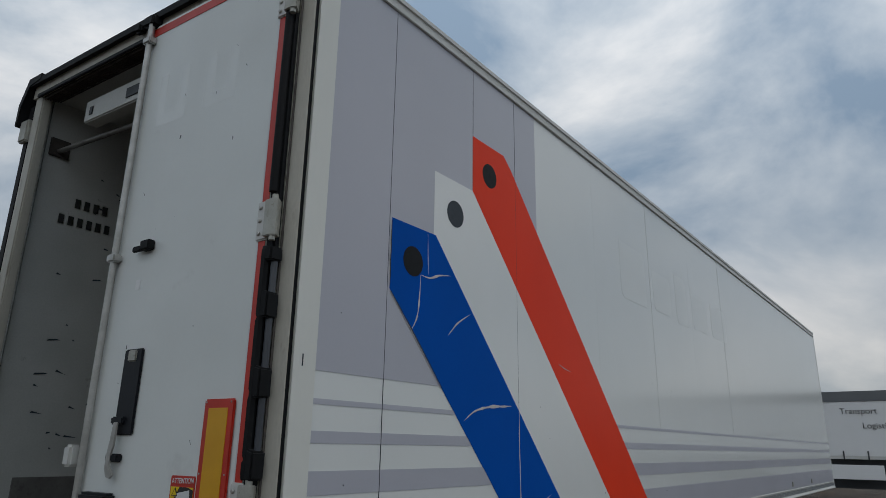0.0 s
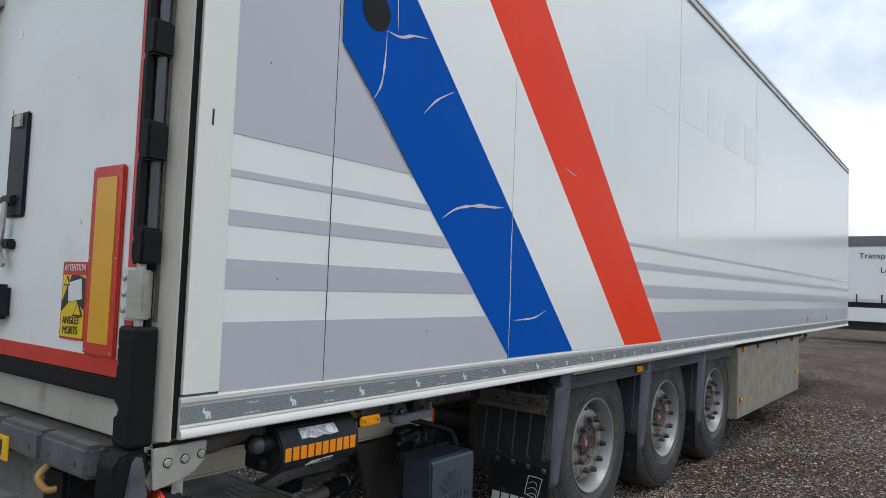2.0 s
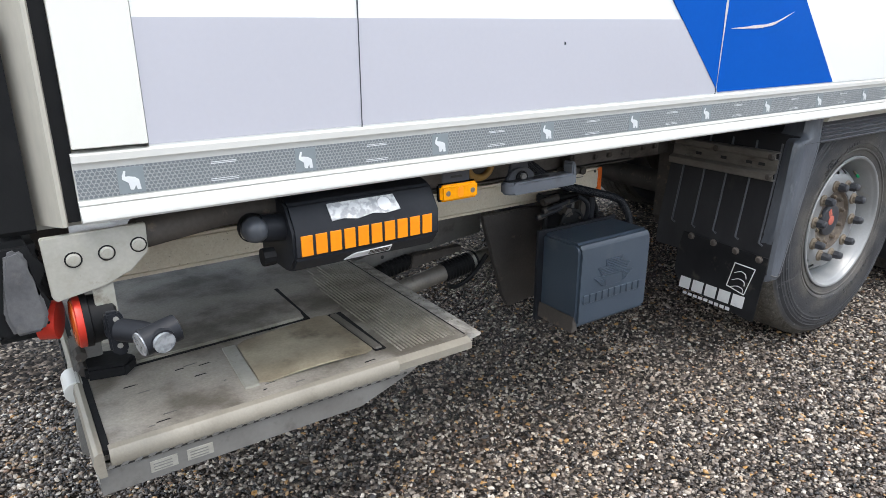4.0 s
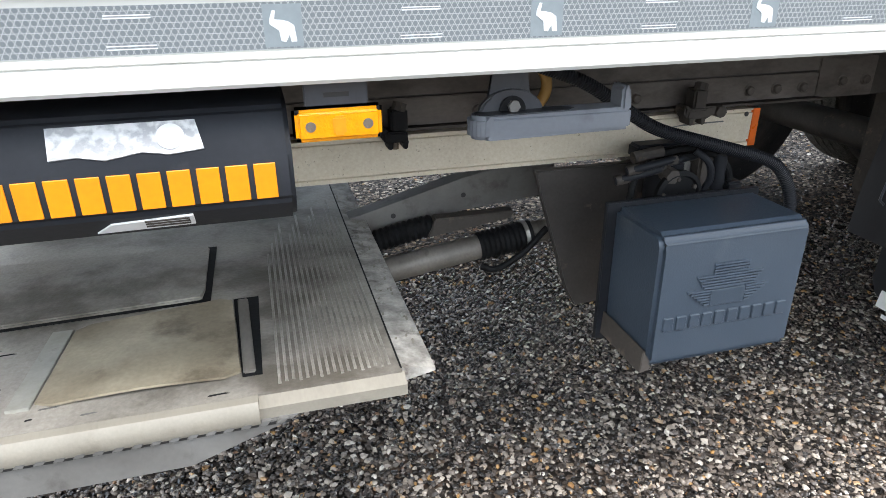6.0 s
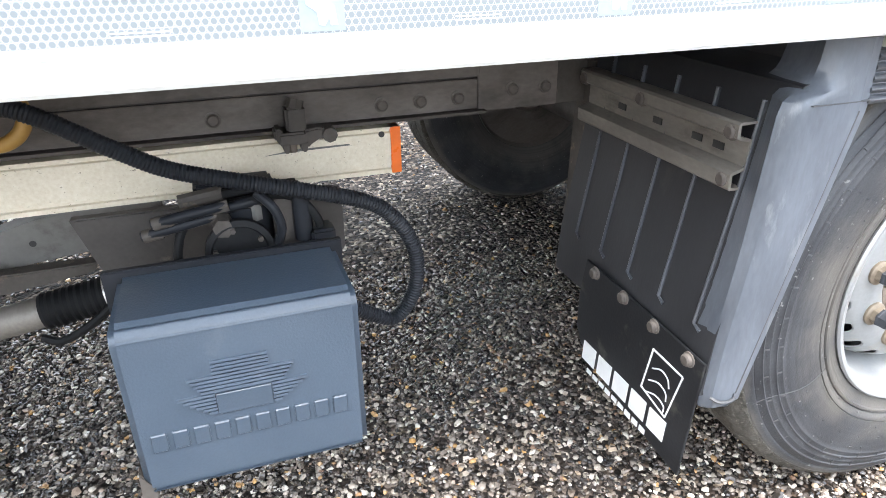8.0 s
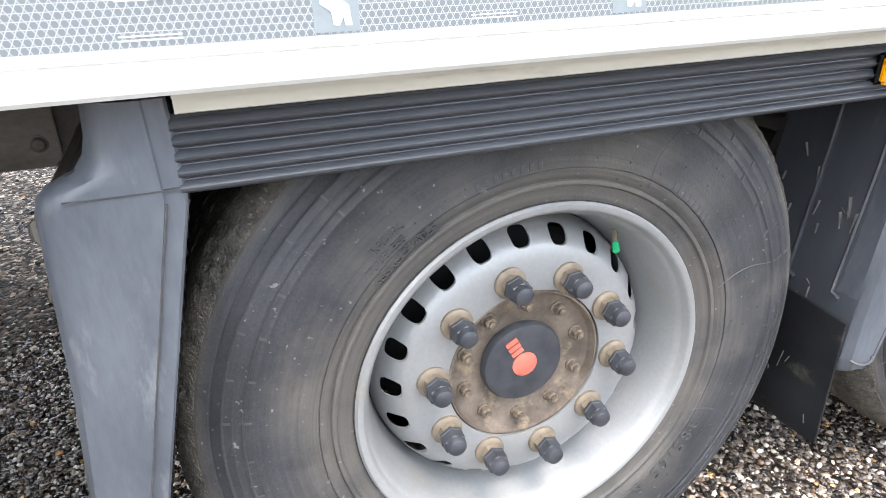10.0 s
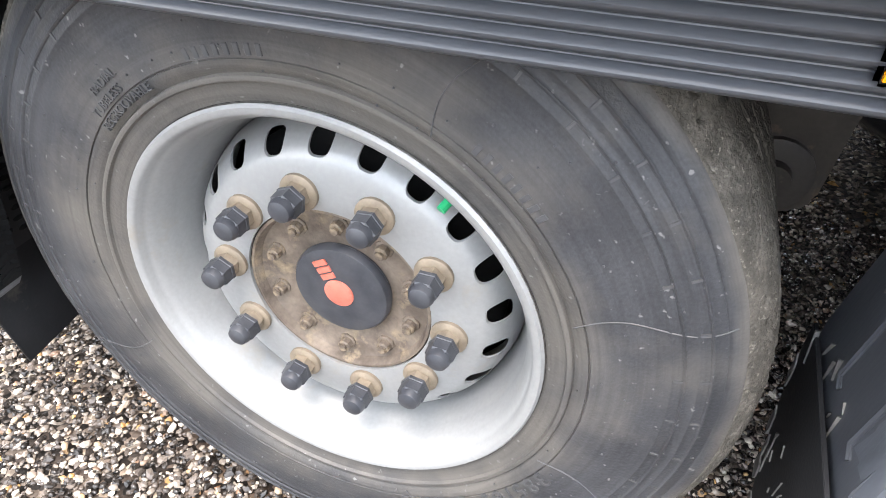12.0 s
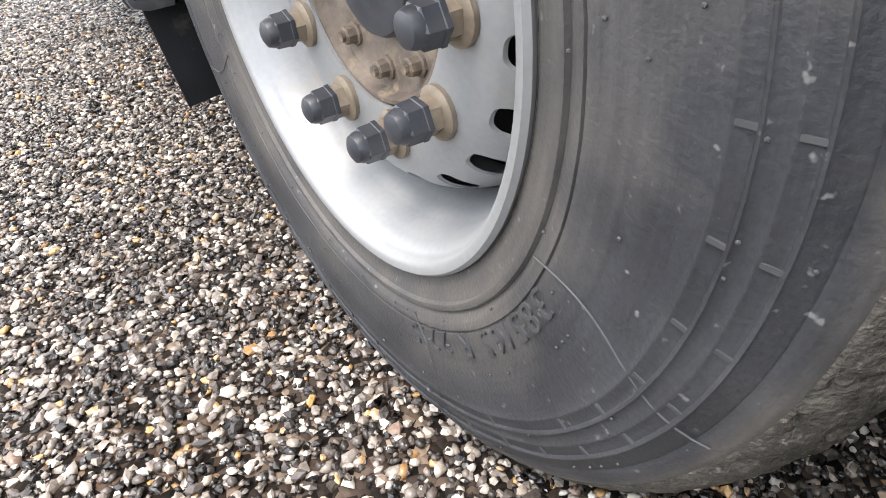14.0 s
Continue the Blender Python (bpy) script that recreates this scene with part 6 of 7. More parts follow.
part("cover_knob", tube([(0.330, 0.060, 0.990), (0.384, 0.060, 0.985)], 0.030, 18), M["plastic_black"], cover)
part("cover_knob", lathe([(0.026, 0.03), (0.0285, 0.015), (0.028, 0.0), (0.023, -0.012), (0.014, -0.019), (0.0, -0.022)], 24), M["plastic_guard"], cover, "round smoked lens of the rear light", m=pose(0.318, 0.045, 0.992))
part("knob_collar", lathe([(0.030, 0.032), (0.032, 0.022), (0.030, 0.012)], 24), M["rubber"], cover, m=pose(0.318, 0.045, 0.992))
part("cover_lug", tube([(0.330, 0.060, 0.925), (0.356, 0.060, 0.925)], 0.020, 10), M["rubber"], cover)

cover.location.z = 0.008

# ---- side marker lamp, grab bar, ring ----
def side_lamp(x0, x1, z0, z1, y, bracket=True):
    ob = thing("side_marker_lamp", "amber rectangular side marker lamp with worn lens", "lamp", ((x0 + x1) / 2, y, z0), "side marker lamps")
    w, h = x1 - x0, z1 - z0
    part("base", box(-w / 2 - 0.003, w / 2 + 0.003, 0.006, 0.014, -0.002, h + 0.002, 0.004), M["plastic_black"], ob)
    part("lens", box(-w / 2, w / 2, -0.008, 0.008, 0, h, 0.006, seg=3), M["amber"], ob, "amber ribbed lens")
    for s in (-1, 1):
        part("screw_well", lathe([(0.0065, 0.0), (0.0065, -0.0008), (0.0, -0.0004)], 14), M["hub_rust"], ob, m=pose(s * w * 0.33, -0.008, h * 0.5))
    part("bulb_field", box(-0.008, 0.008, -0.0095, -0.006, h * 0.2, h * 0.8, 0.003), M["orange_ink"], ob)
    if bracket:
        part("bracket", box(-0.040, 0.040, 0.010, 0.016, h * 0.5, 0.075, 0.002), M["plastic_guard"], ob)
        part("bracket_slot", box(-0.016, 0.016, 0.009, 0.0105, 0.052, 0.058), M["black_ink"], ob)
    return ob


side_lamp(0.749, 0.857, 1.005, 1.045, 0.004)
side_lamp(3.524, 3.630, 0.990, 1.034, 0.038, False)
for x, z in ((6.30, 0.985), (6.20, 0.47), (8.95, 0.55)):
    side_lamp(x, x + 0.09, z, z + 0.05, 0.018, False)

grab = thing("grab_handle", "pale grey moulded plastic handle with an upturned end", "handle", (0.993, 0.048, 0.975))
stadium = [(0.026 - 0.026 * math.sin(math.pi * k / 12), 0.022 - 0.024 * math.cos(math.pi * k / 12)) for k in range(13)]
part("grip", prism(stadium + [(0.250, 0.046), (0.250, -0.002)], "z", 0.0, 0.034, 0.006), M["pale_grip"], grab, "pale grey worn grip")
part("recess", prism([(0.022 - 0.012 * math.sin(math.pi * k / 8), 0.022 - 0.014 * math.cos(math.pi * k / 8)) for k in range(9)] + [(0.150, 0.036), (0.165, 0.022), (0.150, 0.010)], "z", 0.033, 0.0348), M["plastic_black"], grab)
part("upturn", prism([(0.232, 0.028), (0.250, 0.028), (0.246, 0.062), (0.238, 0.068), (0.232, 0.062)], "y", 0.0, 0.040, 0.004), M["pale_grip"], grab, "upturned end")
part("hanger", prism([(0.070 + 0.050 * math.cos(k * math.pi / 16), 0.030 + 0.034 * math.sin(k * math.pi / 16)) for k in range(17)], "y", 0.030, 0.044, 0.003), M["plastic_guard"], grab, "grey rounded hanger")
part("hanger_strap", prism([(0.035, 0.115), (0.105, 0.115), (0.095, 0.085), (0.105, 0.045), (0.035, 0.045), (0.045, 0.085)], "y", 0.040, 0.050, 0.002), M["plastic_guard"], grab)
part("hanger_hole", tube([(0.070, 0.026, 0.036), (0.070, 0.032, 0.036)], 0.020, 18), M["rubber"], grab)
part("hanger_bolt", tube([(0.070, 0.018, 0.042), (0.070, 0.028, 0.042)], 0.009, 6), M["steel_grey"], grab)
ring = thing("hanging_ring", "ochre rubber ring hanging under the floor", "ring", (1.275, 0.545, 0.951))
part("ring_band", tube([(0.052 * math.cos(a * math.pi / 24), 0, 0.052 * math.sin(a * math.pi / 24)) for a in range(49)], 0.0125, 12), M["yellow_hose"], ring)
part("ring_hook", tube([(0.0, 0.0, 0.045), (0.0, 0.012, 0.09), (0.0, 0.02, 0.14)], 0.005, 8), M["steel_dark"], ring)

# ---- frame plates and bolts ----
fplate = part("frame_plate", box(0.6, 2.158, 0.644, 0.657, 0.859, 0.923, 0.002), M["frame_steel"], trailer, "dirty bolted frame plate")
part("frame_lip", box(0.5, 2.173, 0.628, 0.656, 0.851, 0.857), M["steel_dark"], trailer)
fplate2 = part("frame_plate", box(2.160, 2.350, 0.646, 0.657, 0.852, 0.957, 0.002), M["frame_steel"], trailer)
part("frame_plate", box(0.6, 2.33, 0.650, 0.658, 0.927, 1.065), M["frame_steel"], trailer)
bh = mesh_of("frame_bolt", lathe([(0.0155, 0), (0.0155, -0.002), (0.012, -0.003), (0.012, -0.009), (0.009, -0.012), (0, -0.012)], 12), M["frame_steel"])
for x in (0.80, 1.20, 1.613, 1.944, 2.028, 2.112):
    part("frame_bolt", bh, None, fplate, m=pose(x, 0.644, 0.886))
for x, z in ((2.239, 0.895), (2.318, 0.895)):
    part("frame_bolt", bh, None, fplate2, m=pose(x, 0.646, z))
part("spring_hanger", prism([(2.43, 0.95), (2.62, 0.95), (2.58, 0.55), (2.46, 0.50), (2.42, 0.56)], "y", 0.62, 0.70, 0.006), M["steel_dark"], trailer)
part("trailing_arm", prism([(2.40, 0.56), (3.10, 0.50), (3.35, 0.60), (3.35, 0.70), (3.02, 0.62), (2.42, 0.66)], "y", 0.58, 0.68, 0.008), M["steel_dark"], trailer)
for k in range(3):
    x = WX + 1.31 * k
    part("hanger_plate", prism([(x + 0.46, 1.05), (x + 0.68, 1.05), (x + 0.640, 0.78), (x + 0.622, 0.60), (x + 0.600, 0.572), (x + 0.52, 0.560), (x + 0.47, 0.61)], "y", 0.575, 0.63, 0.01), M["steel_dark"], trailer)
    part("pivot_boss", lathe([(0.062, 0.01), (0.062, -0.012), (0.052, -0.016), (0.030, -0.016), (0.028, -0.034), (0.0, -0.036)], 20), M["bearing"], trailer, m=pose(x + 0.545, 0.575, 0.640))
    part("air_bellow", lathe([(0.0, 0.0), (0.10, 0.0), (0.13, 0.03), (0.13, 0.10), (0.11, 0.12), (0.13, 0.14), (0.13, 0.22), (0.10, 0.25), (0, 0.25)], 24), M["rubber"], trailer, m=Matrix.Translation((x + 0.38, 0.75, 0.66)) @ Matrix.Rotation(radians(90), 4, "X"))

# ---- mudguards, flaps and their rails ----
def lerp_table(t, z):
    for (z0, v0), (z1, v1) in zip(t, t[1:]):
        if z <= z1:
            return v0 + (v1 - v0) * max(0.0, min(1.0, (z - z0) / (z1 - z0)))
    return t[-1][1]


def cheek_mesh():
    """The guard's side: a rounded corner from the back, a broad face, a crease and a flange."""
    left = [(0.408, 2.372), (0.45, 2.364), (0.55, 2.369), (0.72, 2.388), (0.86, 2.398), (0.945, 2.404), (0.965, 2.410), (0.976, 2.424), (0.983, 2.444), (0.995, 2.458), (1.02, 2.465), (1.055, 2.468)]
    right = [(0.408, 2.420), (0.430, 2.436), (0.95, 2.556), (1.055, 2.552)]
    back = [(0.408, 2.366), (0.44, 2.366), (0.55, 2.374), (0.70, 2.401), (0.87, 2.429), (0.965, 2.440), (0.985, 2.452), (1.0, 2.475), (1.055, 2.492)]
    zs = [0.408, 0.411, 0.418, 0.430, 0.450] + [0.48 + 0.04 * i for i in range(12)] + [0.945, 0.955, 0.965, 0.971, 0.976, 0.980, 0.984, 0.990, 0.997, 1.008, 1.02, 1.04, 1.055]
    bm = bmesh.new()
    rings = []
    for z in zs:
        l_, r_, b_ = lerp_table(left, z), lerp_table(right, z), lerp_table(back, z)
        end = max(0.0, 0.425 - z) / 0.017
        o = 0.030 * end * end
        w = r_ - l_
        fold = r_ - min(0.022, 0.3 * w)
        f = 0.046 + o + 0.004 * max(0, (0.9 - z) / 0.5)
        pts = [(b_, 0.16), (b_ - 0.002, 0.125), (b_ * 0.5 + l_ * 0.5 + 0.001, 0.100), (l_ + 0.004, 0.078), (l_ + 0.014, 0.060), (l_ + 0.030, 0.050), (l_ + 0.050, 0.047)]
        pts = [(min(x, fold - 0.004 + 0.001 * i), max(y, f) if y > 0.05 else f + y - 0.046) for i, (x, y) in enumerate(pts)]
        pts += [(fold - 0.002, f), (fold, f + 0.003), (fold + 0.003, f + 0.004), (r_ - 0.003, f + 0.005), (r_, f + 0.009), (r_ - 0.002, 0.128)]
        rings.append([bm.verts.new((x, y, z)) for x, y in pts])
    for p, q in zip(rings, rings[1:]):
        for k in range(len(p) - 1):
            bm.faces.new((p[k], p[k + 1], q[k + 1], q[k]))
    bm.faces.new(rings[0])
    bm.faces.new(list(reversed(rings[-1])))
    return bm


def mudguard(dx, flap_low, rail, label):
    g = sub("mudguard", trailer, (dx, 0, 0.010), label)
    shell = prism([(2.364, 0.440), (2.372, 0.55), (2.398, 0.70), (2.426, 0.87), (2.436, 0.965), (2.446, 0.985), (2.478, 0.996), (2.490, 1.01), (2.490, 1.055), (2.502, 1.055), (2.502, 0.99), (2.456, 0.970), (2.440, 0.87), (2.412, 0.70), (2.386, 0.55), (2.378, 0.440)], "y", 0.075, 0.62 if rail else 0.350)
    part("back_shell", shell, M["guard_shell" if rail else "plastic_guard"], g, "weathered dark plastic guard shell")
    part("cheek", cheek_mesh(), M["cheek"], g, "smooth rounded side cheek", angle=32)
    part("cheek_line", box(2.440, 2.550, 0.0452, 0.050, 0.9618, 0.9636), M["tyre_edge"], g)
    part("cheek_edge", tube([(2.4335, 0.0600, 0.435), (2.500, 0.0590, 0.72), (2.5535, 0.0560, 0.948)], 0.0032, 6), M["tyre_edge"], g)
    part("cheek_edge", tube([(2.4190, 0.0500, 0.450), (2.480, 0.0490, 0.72), (2.5335, 0.0465, 0.948)], 0.0016, 6), M["tyre_edge"], g)
    part("cheek_line", tube(spline([(2.376, 0.062, 0.442), (2.386, 0.052, 0.437), (2.405, 0.0495, 0.434), (2.420, 0.050, 0.440)], 4), 0.003, 6), M["tyre_edge"], g)
    for y in (0.13, 0.235, 0.34, 0.445, 0.55)[:5 if rail else 2]:
        part("guard_rib", tube([(2.433, y, 0.955), (2.414, y, 0.80), (2.384, y, 0.62), (2.3735, y, 0.560), (2.3725, y - 0.018, 0.552)], 0.0045, 6), M["plastic_guard"], g)
    # knobbly inner face
    r = random.Random(7)
    bm = bmesh.new()
    for i in range(24):
        for j in range(6):
            z, y = 0.47 + 0.021 * i, 0.095 + 0.026 * j
            x = 2.381 + max(0, z - 0.50) * 0.16
            bmesh.ops.create_icosphere(bm, subdivisions=1, radius=0.008, matrix=Matrix.Translation((x, y + r.uniform(-0.004, 0.004), z + 0.008 * (j % 2))) @ Matrix.Diagonal((0.7, 1.4, 0.7, 1)))
    for i in range(26):
        z = 0.445 + 0.0205 * i
        x = 2.436 + (z - 0.430) * 0.2308 if z < 0.95 else 2.556
        for y0, y1, s in ((0.066, 0.088, 1), (0.090, 0.112, -1), (0.113, 0.127, 1)):
            a, b = z + 0.004 * s, z - 0.004 * s
            prism([(y0, a), (y1, b), (y1, b + 0.009), (y0, a + 0.009)], "x", x - 0.002, x + 0.0035, bm=bm)
    tagged(part("knob_mat", bm, M["rubber"], g), kind="stuff")
    part("spray_mat", prism([(2.437, 0.432), (2.557, 0.95), (2.554, 1.05), (2.551, 1.05), (2.553, 0.95), (2.432, 0.432)], "y", 0.0635, 0.1275), M["rubber"], g, "black knobbed spray mat")
    if rail:
        yy0, yy1 = 0.128, 0.615
        w = [(2.430, 0.923), (2.394, 0.923), (2.390, 0.919), (2.390, 0.899), (2.394, 0.895), (2.416, 0.889), (2.416, 0.847), (2.394, 0.841), (2.390, 0.837), (2.390, 0.813), (2.394, 0.809), (2.430, 0.809), (2.430, 0.813), (2.396, 0.814), (2.395, 0.835), (2.421, 0.843), (2.421, 0.893), (2.396, 0.900), (2.395, 0.918), (2.430, 0.919)]
        rl_ = part("support_rail", prism(w, "y", yy0, yy1), M["dirty_rail"], g, "galvanised steel support rail")
        for y, z in ((0.18, 0.867), (0.235, 0.867), (0.35, 0.867), (0.47, 0.867)):
            part("rail_slot", box(2.4135, 2.4170, y, y + 0.026, z - 0.006, z + 0.006), M["black_ink"], rl_)
        for y, z in ((0.145, 0.905), (0.145, 0.825), (0.39, 0.905), (0.60, 0.905)):
            part("rail_bolt", bh, None, rl_, m=pose(2.396, y, z, 0, 0, -90))
    f = part("mud_flap", prism([(0.070, 0.512), (0.072, 0.256), (0.20, 0.268), (0.38, 0.300), (0.450, 0.325), (0.474, 0.36), (0.482, 0.44), (0.470, 0.530)] if flap_low else [(0.075, 0.52), (0.075, 0.235), (0.16, 0.228), (0.205, 0.240), (0.222, 0.222), (0.262, 0.236), (0.281, 0.268), (0.308, 0.290), (0.316, 0.345), (0.338, 0.372), (0.340, 0.440), (0.350, 0.47), (0.348, 0.54)], "x", 2.3565, 2.3625, 0.001), M["flap_rubber"], g, "black rubber mud flap")
    if rail:
        x0, x1 = 2.3550, 2.3568
        for k in range(5):
            y = 0.432 - 0.0635 * k
            part("white_block", box(x0, x1, y - 0.052, y, 0.294, 0.342), M["white_ink"], f, "white lettering block")
        for k in range(9):
            y = 0.405 - 0.026 * k
            part("white_block", box(x0, x1, y - 0.019, y, 0.268 if k > 5 else 0.270, 0.281), M["white_ink"], f)
        dia = [(0.203, 0.462), (0.112, 0.458), (0.134, 0.350), (0.216, 0.366)]
        for a, b in zip(dia, dia[1:] + dia[:1]):
            part("emblem_line", tube([(x1, a[0], a[1]), (x1, b[0], b[1])], 0.0022, 6), M["white_ink"], f)
        for k in range(3):
            z = 0.435 - 0.030 * k
            part("emblem_line", tube(spline([(x1, 0.195 + 0.004 * k, z - 0.012), (x1, 0.170, z), (x1, 0.148 - 0.002 * k, z - 0.006), (x1, 0.140 + 0.001 * k, z - 0.022)], 4), 0.0018, 6), M["white_ink"], f)
        for y, z in ((0.428, 0.524), (0.318, 0.522), (0.213, 0.515), (0.108, 0.507)):
            part("flap_bolt", bh, None, f, m=pose(2.3565, y, z - 0.008, 0, 0, -90))
        # the flap's foot leans towards the wheel
        for ob in [f] + [c for c in f.children if not c.name.startswith("flap_bolt")]:
            for v in ob.data.vertices:
                d = 0.064 * max(0.0, 0.505 - v.co.z)
                v.co += Vector((d, d * (1.85 + 2.44 * v.co.y), -2.3 * d))
    else:
        for k, (y, z, w, h) in enumerate(((0.290, 0.262, 0.020, 0.045), (0.322, 0.330, 0.012, 0.055), (0.338, 0.420, 0.010, 0.060), (0.300, 0.300, 0.006, 0.050), (0.255, 0.235, 0.020, 0.020))):
            part("torn_edge", prism([(y, z), (y + w, z + 0.3 * h), (y + 0.8 * w, z + h), (y - 0.2 * w, z + 0.8 * h), (y - 0.4 * w, z + 0.3 * h)], "x", 2.3540, 2.3650), M["scuffed"], f)
        for k in range(26):
            y, z, w = r.uniform(0.10, 0.32), r.uniform(0.25, 0.80), r.uniform(0.001, 0.003)
            h, q = r.uniform(0.008, 0.05), r.uniform(-0.012, 0.012)
            x = 2.3548 if z < 0.5 else 2.3676 + max(0, z - 0.53) * 0.165
            part("scrape", prism([(y, z), (y + w, z), (y + w + q, z + h), (y + q, z + h)], "x", x - 0.0004, x + 0.006), M["scuffed"], g)
    return g


mudguard(0.0, True, True, "dark weathered plastic mudguard with a rubber flap")
mudguard(1.29, False, False, "dark plastic mudguard between two wheels")
mudguard(2.60, False, False, "dark plastic mudguard between two wheels")
part("flap", box(2.300, 2.306, 2.15, 2.52, 0.24, 0.46), M["flap_rubber"], trailer)

# ---- storage box details and landing gear ----
for x in (6.9, 7.8, 8.7):
    part("box_latch", box(x, x + 0.05, 0.022, 0.032, 0.99, 1.035, 0.004), M["rubber"], skirt)
part("box_crease", prism([(6.3, 0.86), (7.5, 0.84), (9.0, 0.86), (9.0, 0.868), (7.5, 0.85), (6.3, 0.87)], "y", 0.0265, 0.031), M["alu"], skirt)
part("crank", tube(spline([(9.25, 0.06, 0.96), (9.6, 0.04, 0.97), (9.75, 0.04, 1.02), (9.65, 0.04, 1.06)], 6), 0.02, 8), M["steel_dark"], trailer)
part("support_leg", box(8.3, 8.5, 0.3, 0.45, 0.04, 0.9, 0.01), M["steel_dark"], trailer)
part("support_foot", box(8.15, 8.65, 0.22, 0.53, -0.01, 0.05, 0.01), M["steel_dark"], trailer)

# ---- torn foil, seams and scars on the livery ----
def tear(pts, w, mat="scratch"):
    """A sliver of lifted foil along a wavering line."""
    ps = spline([(x, -0.002, z) for x, z in pts], 6)
    bm = bmesh.new()
    n = len(ps)
    up, dn = [], []
    for i, p in enumerate(ps):
        d = (ps[min(i + 1, n - 1)] - ps[max(i - 1, 0)]).normalized()
        k = w * math.sin(math.pi * (i + 0.15) / (n - 0.7)) * (0.7 + 0.5 * noise.noise(p * 23))
        o = Vector((-d.z, 0, d.x)) * k
        up.append(bm.verts.new(p + o))
        dn.append(bm.verts.new(p - o))
    for i in range(n - 1):
        bm.faces.new((up[i], up[i + 1], dn[i + 1], dn[i]))
    r = bmesh.ops.extrude_face_region(bm, geom=bm.faces[:])
    for v in r["geom"]:
        if isinstance(v, bmesh.types.BMVert):
            v.co.y += 0.0035
    return part("foil_tear", bm, M[mat], trailer)


for pts, w in (([(1.195, 1.850), (1.30, 1.905), (1.45, 1.935), (1.60, 1.945), (1.690, 1.953)], 0.010),
               ([(0.80, 2.560), (0.88, 2.560), (0.96, 2.590), (1.055, 2.608)], 0.009),
               ([(0.800, 2.560), (0.796, 2.450), (0.780, 2.340), (0.735, 2.260)], 0.006),
               ([(1.045, 2.283), (1.13, 2.36), (1.25, 2.428)], 0.006),
               ([(1.765, 1.21), (1.768, 1.50), (1.763, 1.75), (1.768, 1.925)], 0.006),
               ([(1.800, 1.392), (1.90, 1.395), (2.02, 1.405), (2.135, 1.442)], 0.006),
               ([(0.853, 2.795), (0.858, 2.68), (0.863, 2.575)], 0.003),
               ([(2.30, 2.26), (2.40, 2.235), (2.47, 2.228)], 0.004)):
    tear(pts, w)
for pts in ([(0.567, 2.79), (0.566, 2.60), (0.568, 2.46)], [(0.575, 2.435), (0.70, 2.312), (0.85, 2.158), (1.0, 2.003)]):
    tear(pts, 0.004, "hole_grey")
    tear([(x - 0.006, z - 0.004) for x, z in pts], 0.002)
for k in range(16):
    x, z = rng.uniform(0.15, 6.0), rng.uniform(1.25, 2.4)
    part("nick", box(x, x + rng.uniform(0.001, 0.003), -0.0022, 0.003, z, z + rng.uniform(0.002, 0.007)), M["hole_grey"], trailer)
part("nick", box(0.05, 0.056, -0.0055, 0.0, 2.02, 2.07), M["hole_grey"], trailer)
for x0 in (9.6, 11.2):
    part("side_fitting", box(x0, x0 + 0.05, -0.012, 0.003, 1.23, 1.30, 0.004), M["galv"], trailer)

# pale traces of old lettering, as plain shapes
for x, z, w, h in ((3.50, 2.95, 0.58, 0.50), (4.28, 2.97, 0.48, 0.38), (4.92, 2.95, 0.34, 0.50), (5.45, 2.97, 0.50, 0.38), (6.15, 2.97, 0.62, 0.38)):
    part("faded_trace", prism([(x, z + 0.05), (x + 0.05, z), (x + w, z), (x + w, z + h - 0.05), (x + w - 0.05, z + h), (x, z + h)], "y", 0.0020, 0.0034), M["ghost"], trailer)

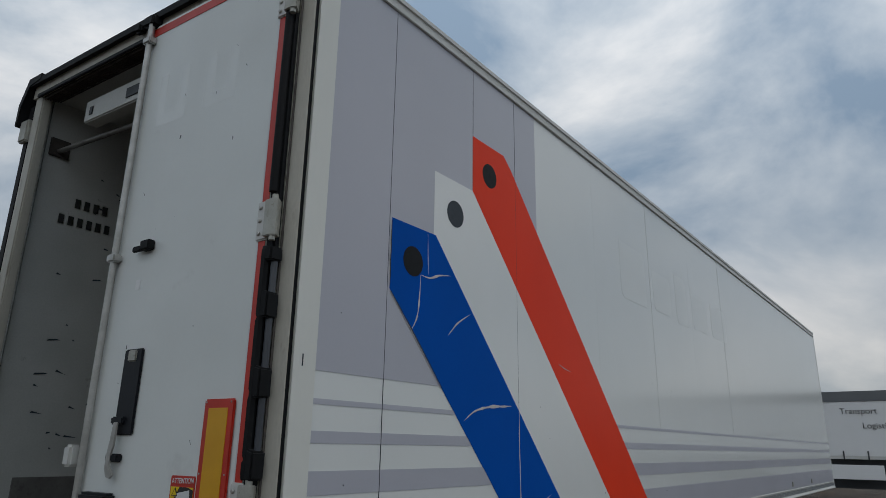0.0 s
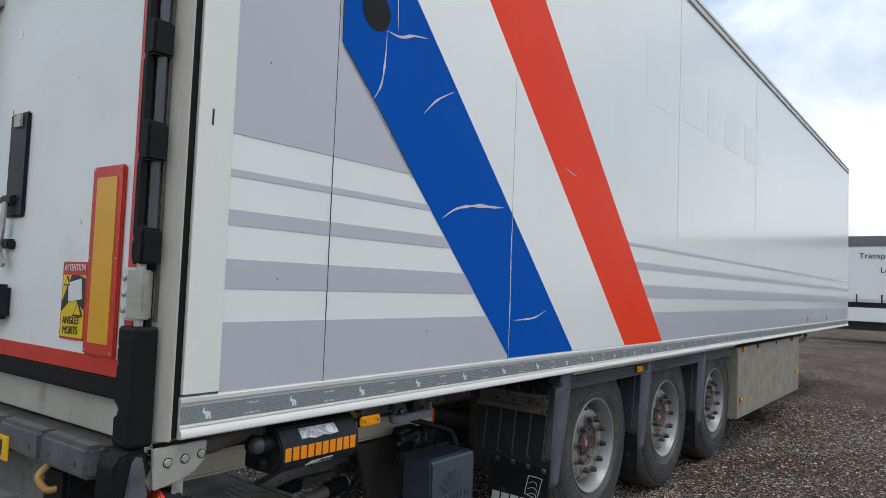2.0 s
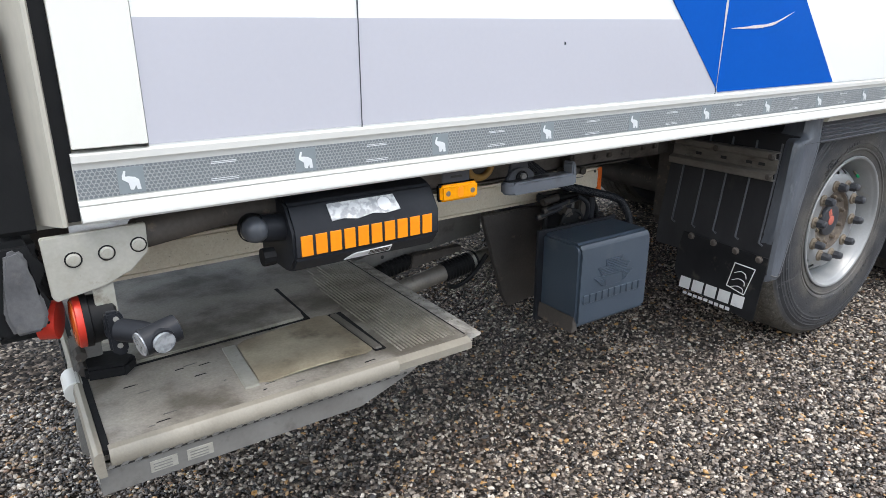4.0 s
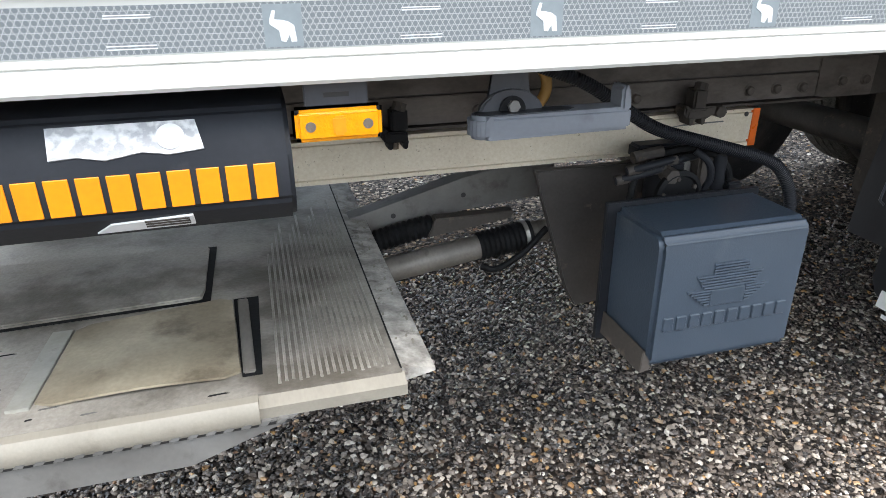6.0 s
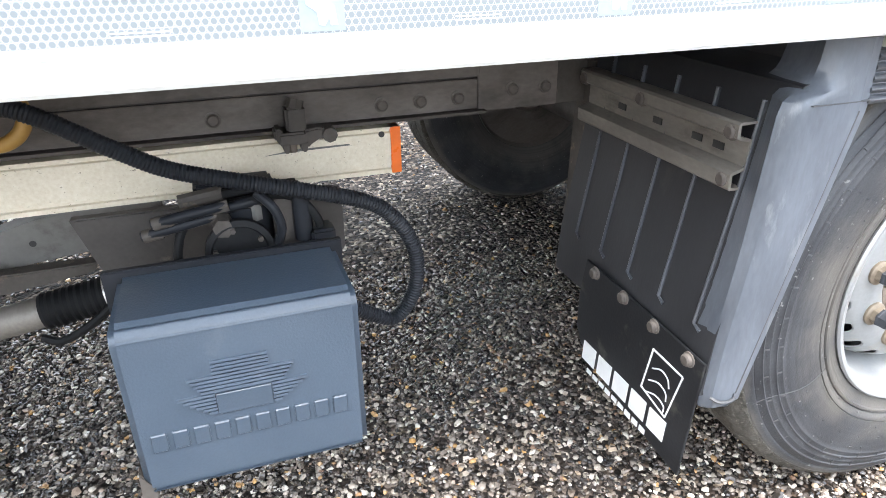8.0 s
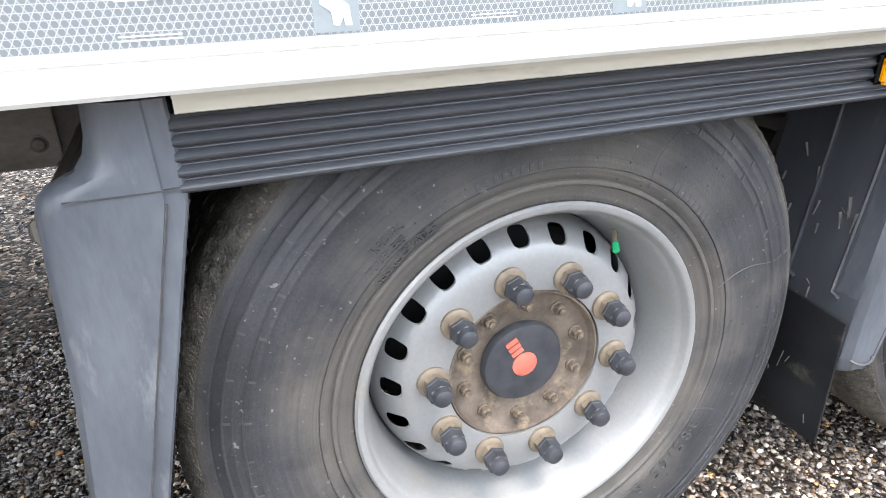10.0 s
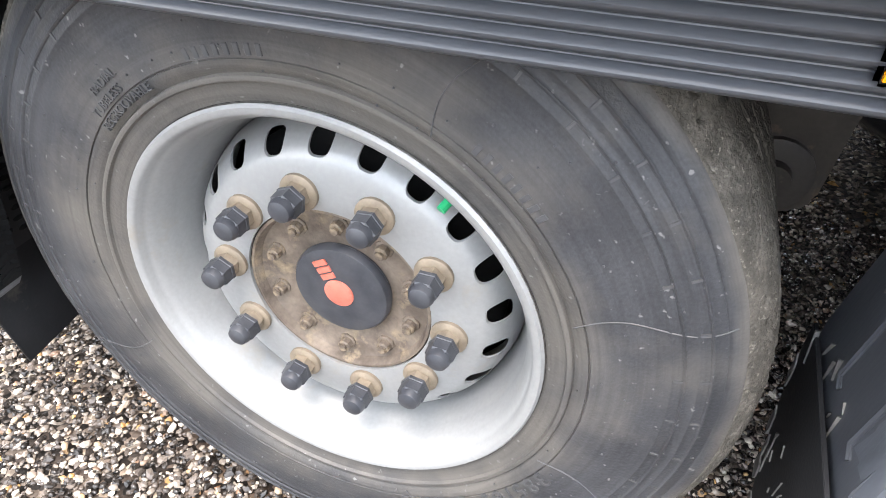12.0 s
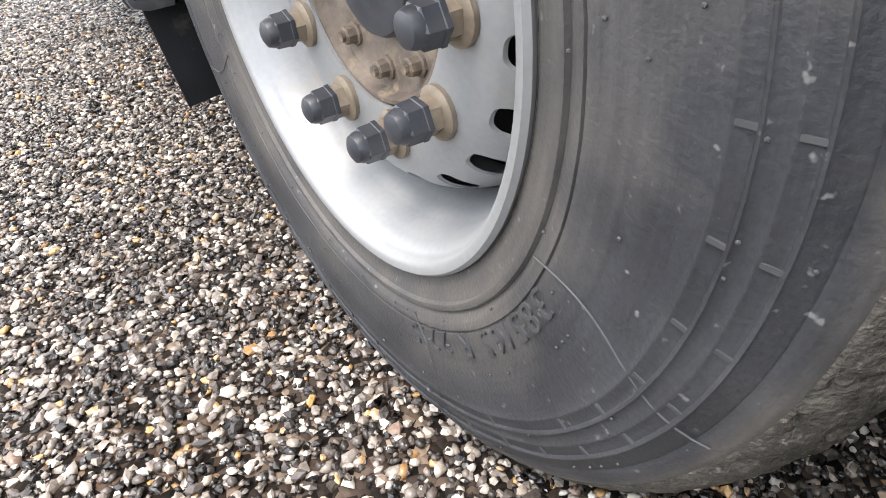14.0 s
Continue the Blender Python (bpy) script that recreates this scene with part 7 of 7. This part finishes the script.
# ---- far trailer ----
far = thing("curtain_trailer", "white curtain-sided trailer with black lettering parked beyond", "trailer", (28.4, 0, 0))
part("curtain", box(0, 2.5, -11, 2.6, 1.62, 3.62, 0.02), M["far_white"], far, "white tarpaulin curtain")
part("roof", prism([(-0.02, 3.62), (0.0, 3.66), (0.25, 4.02), (2.3, 4.05), (2.52, 3.66), (2.52, 3.62)], "y", -11, 2.6), M["far_dark"], far, "dark roof of the trailer")
part("side_rail", box(-0.03, 2.5, -11, 2.6, 1.50, 1.62, 0.01), M["white_alu"], far)
part("chassis", box(0.3, 2.2, -11, 2.5, 1.15, 1.50), M["far_dark"], far)
part("underbody", box(0.9, 2.0, -11, 2.5, 0.42, 1.16), M["far_dark"], far)
for k in range(16):
    part("curtain_strap", box(-0.045, -0.005, 2.3 - 0.8 * k, 2.35 - 0.8 * k, 1.46, 1.80), M["far_dark"], far)
part("side_guard", box(0.0, 0.05, 0.30, 2.4, 0.78, 1.30, 0.01), M["far_white"], far)
part("side_guard", box(0.0, 0.05, -4.2, -2.0, 0.78, 1.30, 0.01), M["far_white"], far)
for y in (-1.0, -5.2, -6.5, -7.8):
    part("tyre", lathe([(0.0, 0.0), (0.30, 0.0), (0.33, -0.02), (0.48, -0.02), (0.53, 0.03), (0.53, 0.33), (0.48, 0.36), (0.0, 0.36)], 32), M["rubber"], far, m=pose(0.35, y, 0.53, 0, 0, -90))
def far_text(body, size, y, z):
    m = Matrix(((0, 0, -1, -0.012), (-1, 0, 0, y), (0, 1, 0, z), (0, 0, 0, 1)))
    part("writing", text_mesh(body, size, M["black_ink"], 0.004), None, far, m=m)
far_text("Transport", 0.30, 1.46, 3.16)
far_text("Logistik", 0.30, 0.78, 2.62)
far_text("Spedition", 0.34, 0.12, 2.00)
for y0, w in ((-4.0, 0.5), (-4.7, 0.6), (-5.5, 0.4)):
    part("sign_bar", box(-0.006, 0.0, y0, y0 + w, 2.3, 2.45), M["black_ink"], far)

# ---- loose gravel ----
scatter("gravel", "loose wet grey, black and tan pebbles", -0.4, 4.25, -0.95, 1.55, 120000, 0.0046, 0.0110, 5, fade=0.12)
scatter("outer_gravel", "loose wet pebbles further out on the yard", -4.0, 10.0, -3.6, 3.6, 62000, 0.007, 0.016, 6, coarse=True, fade=0.6)
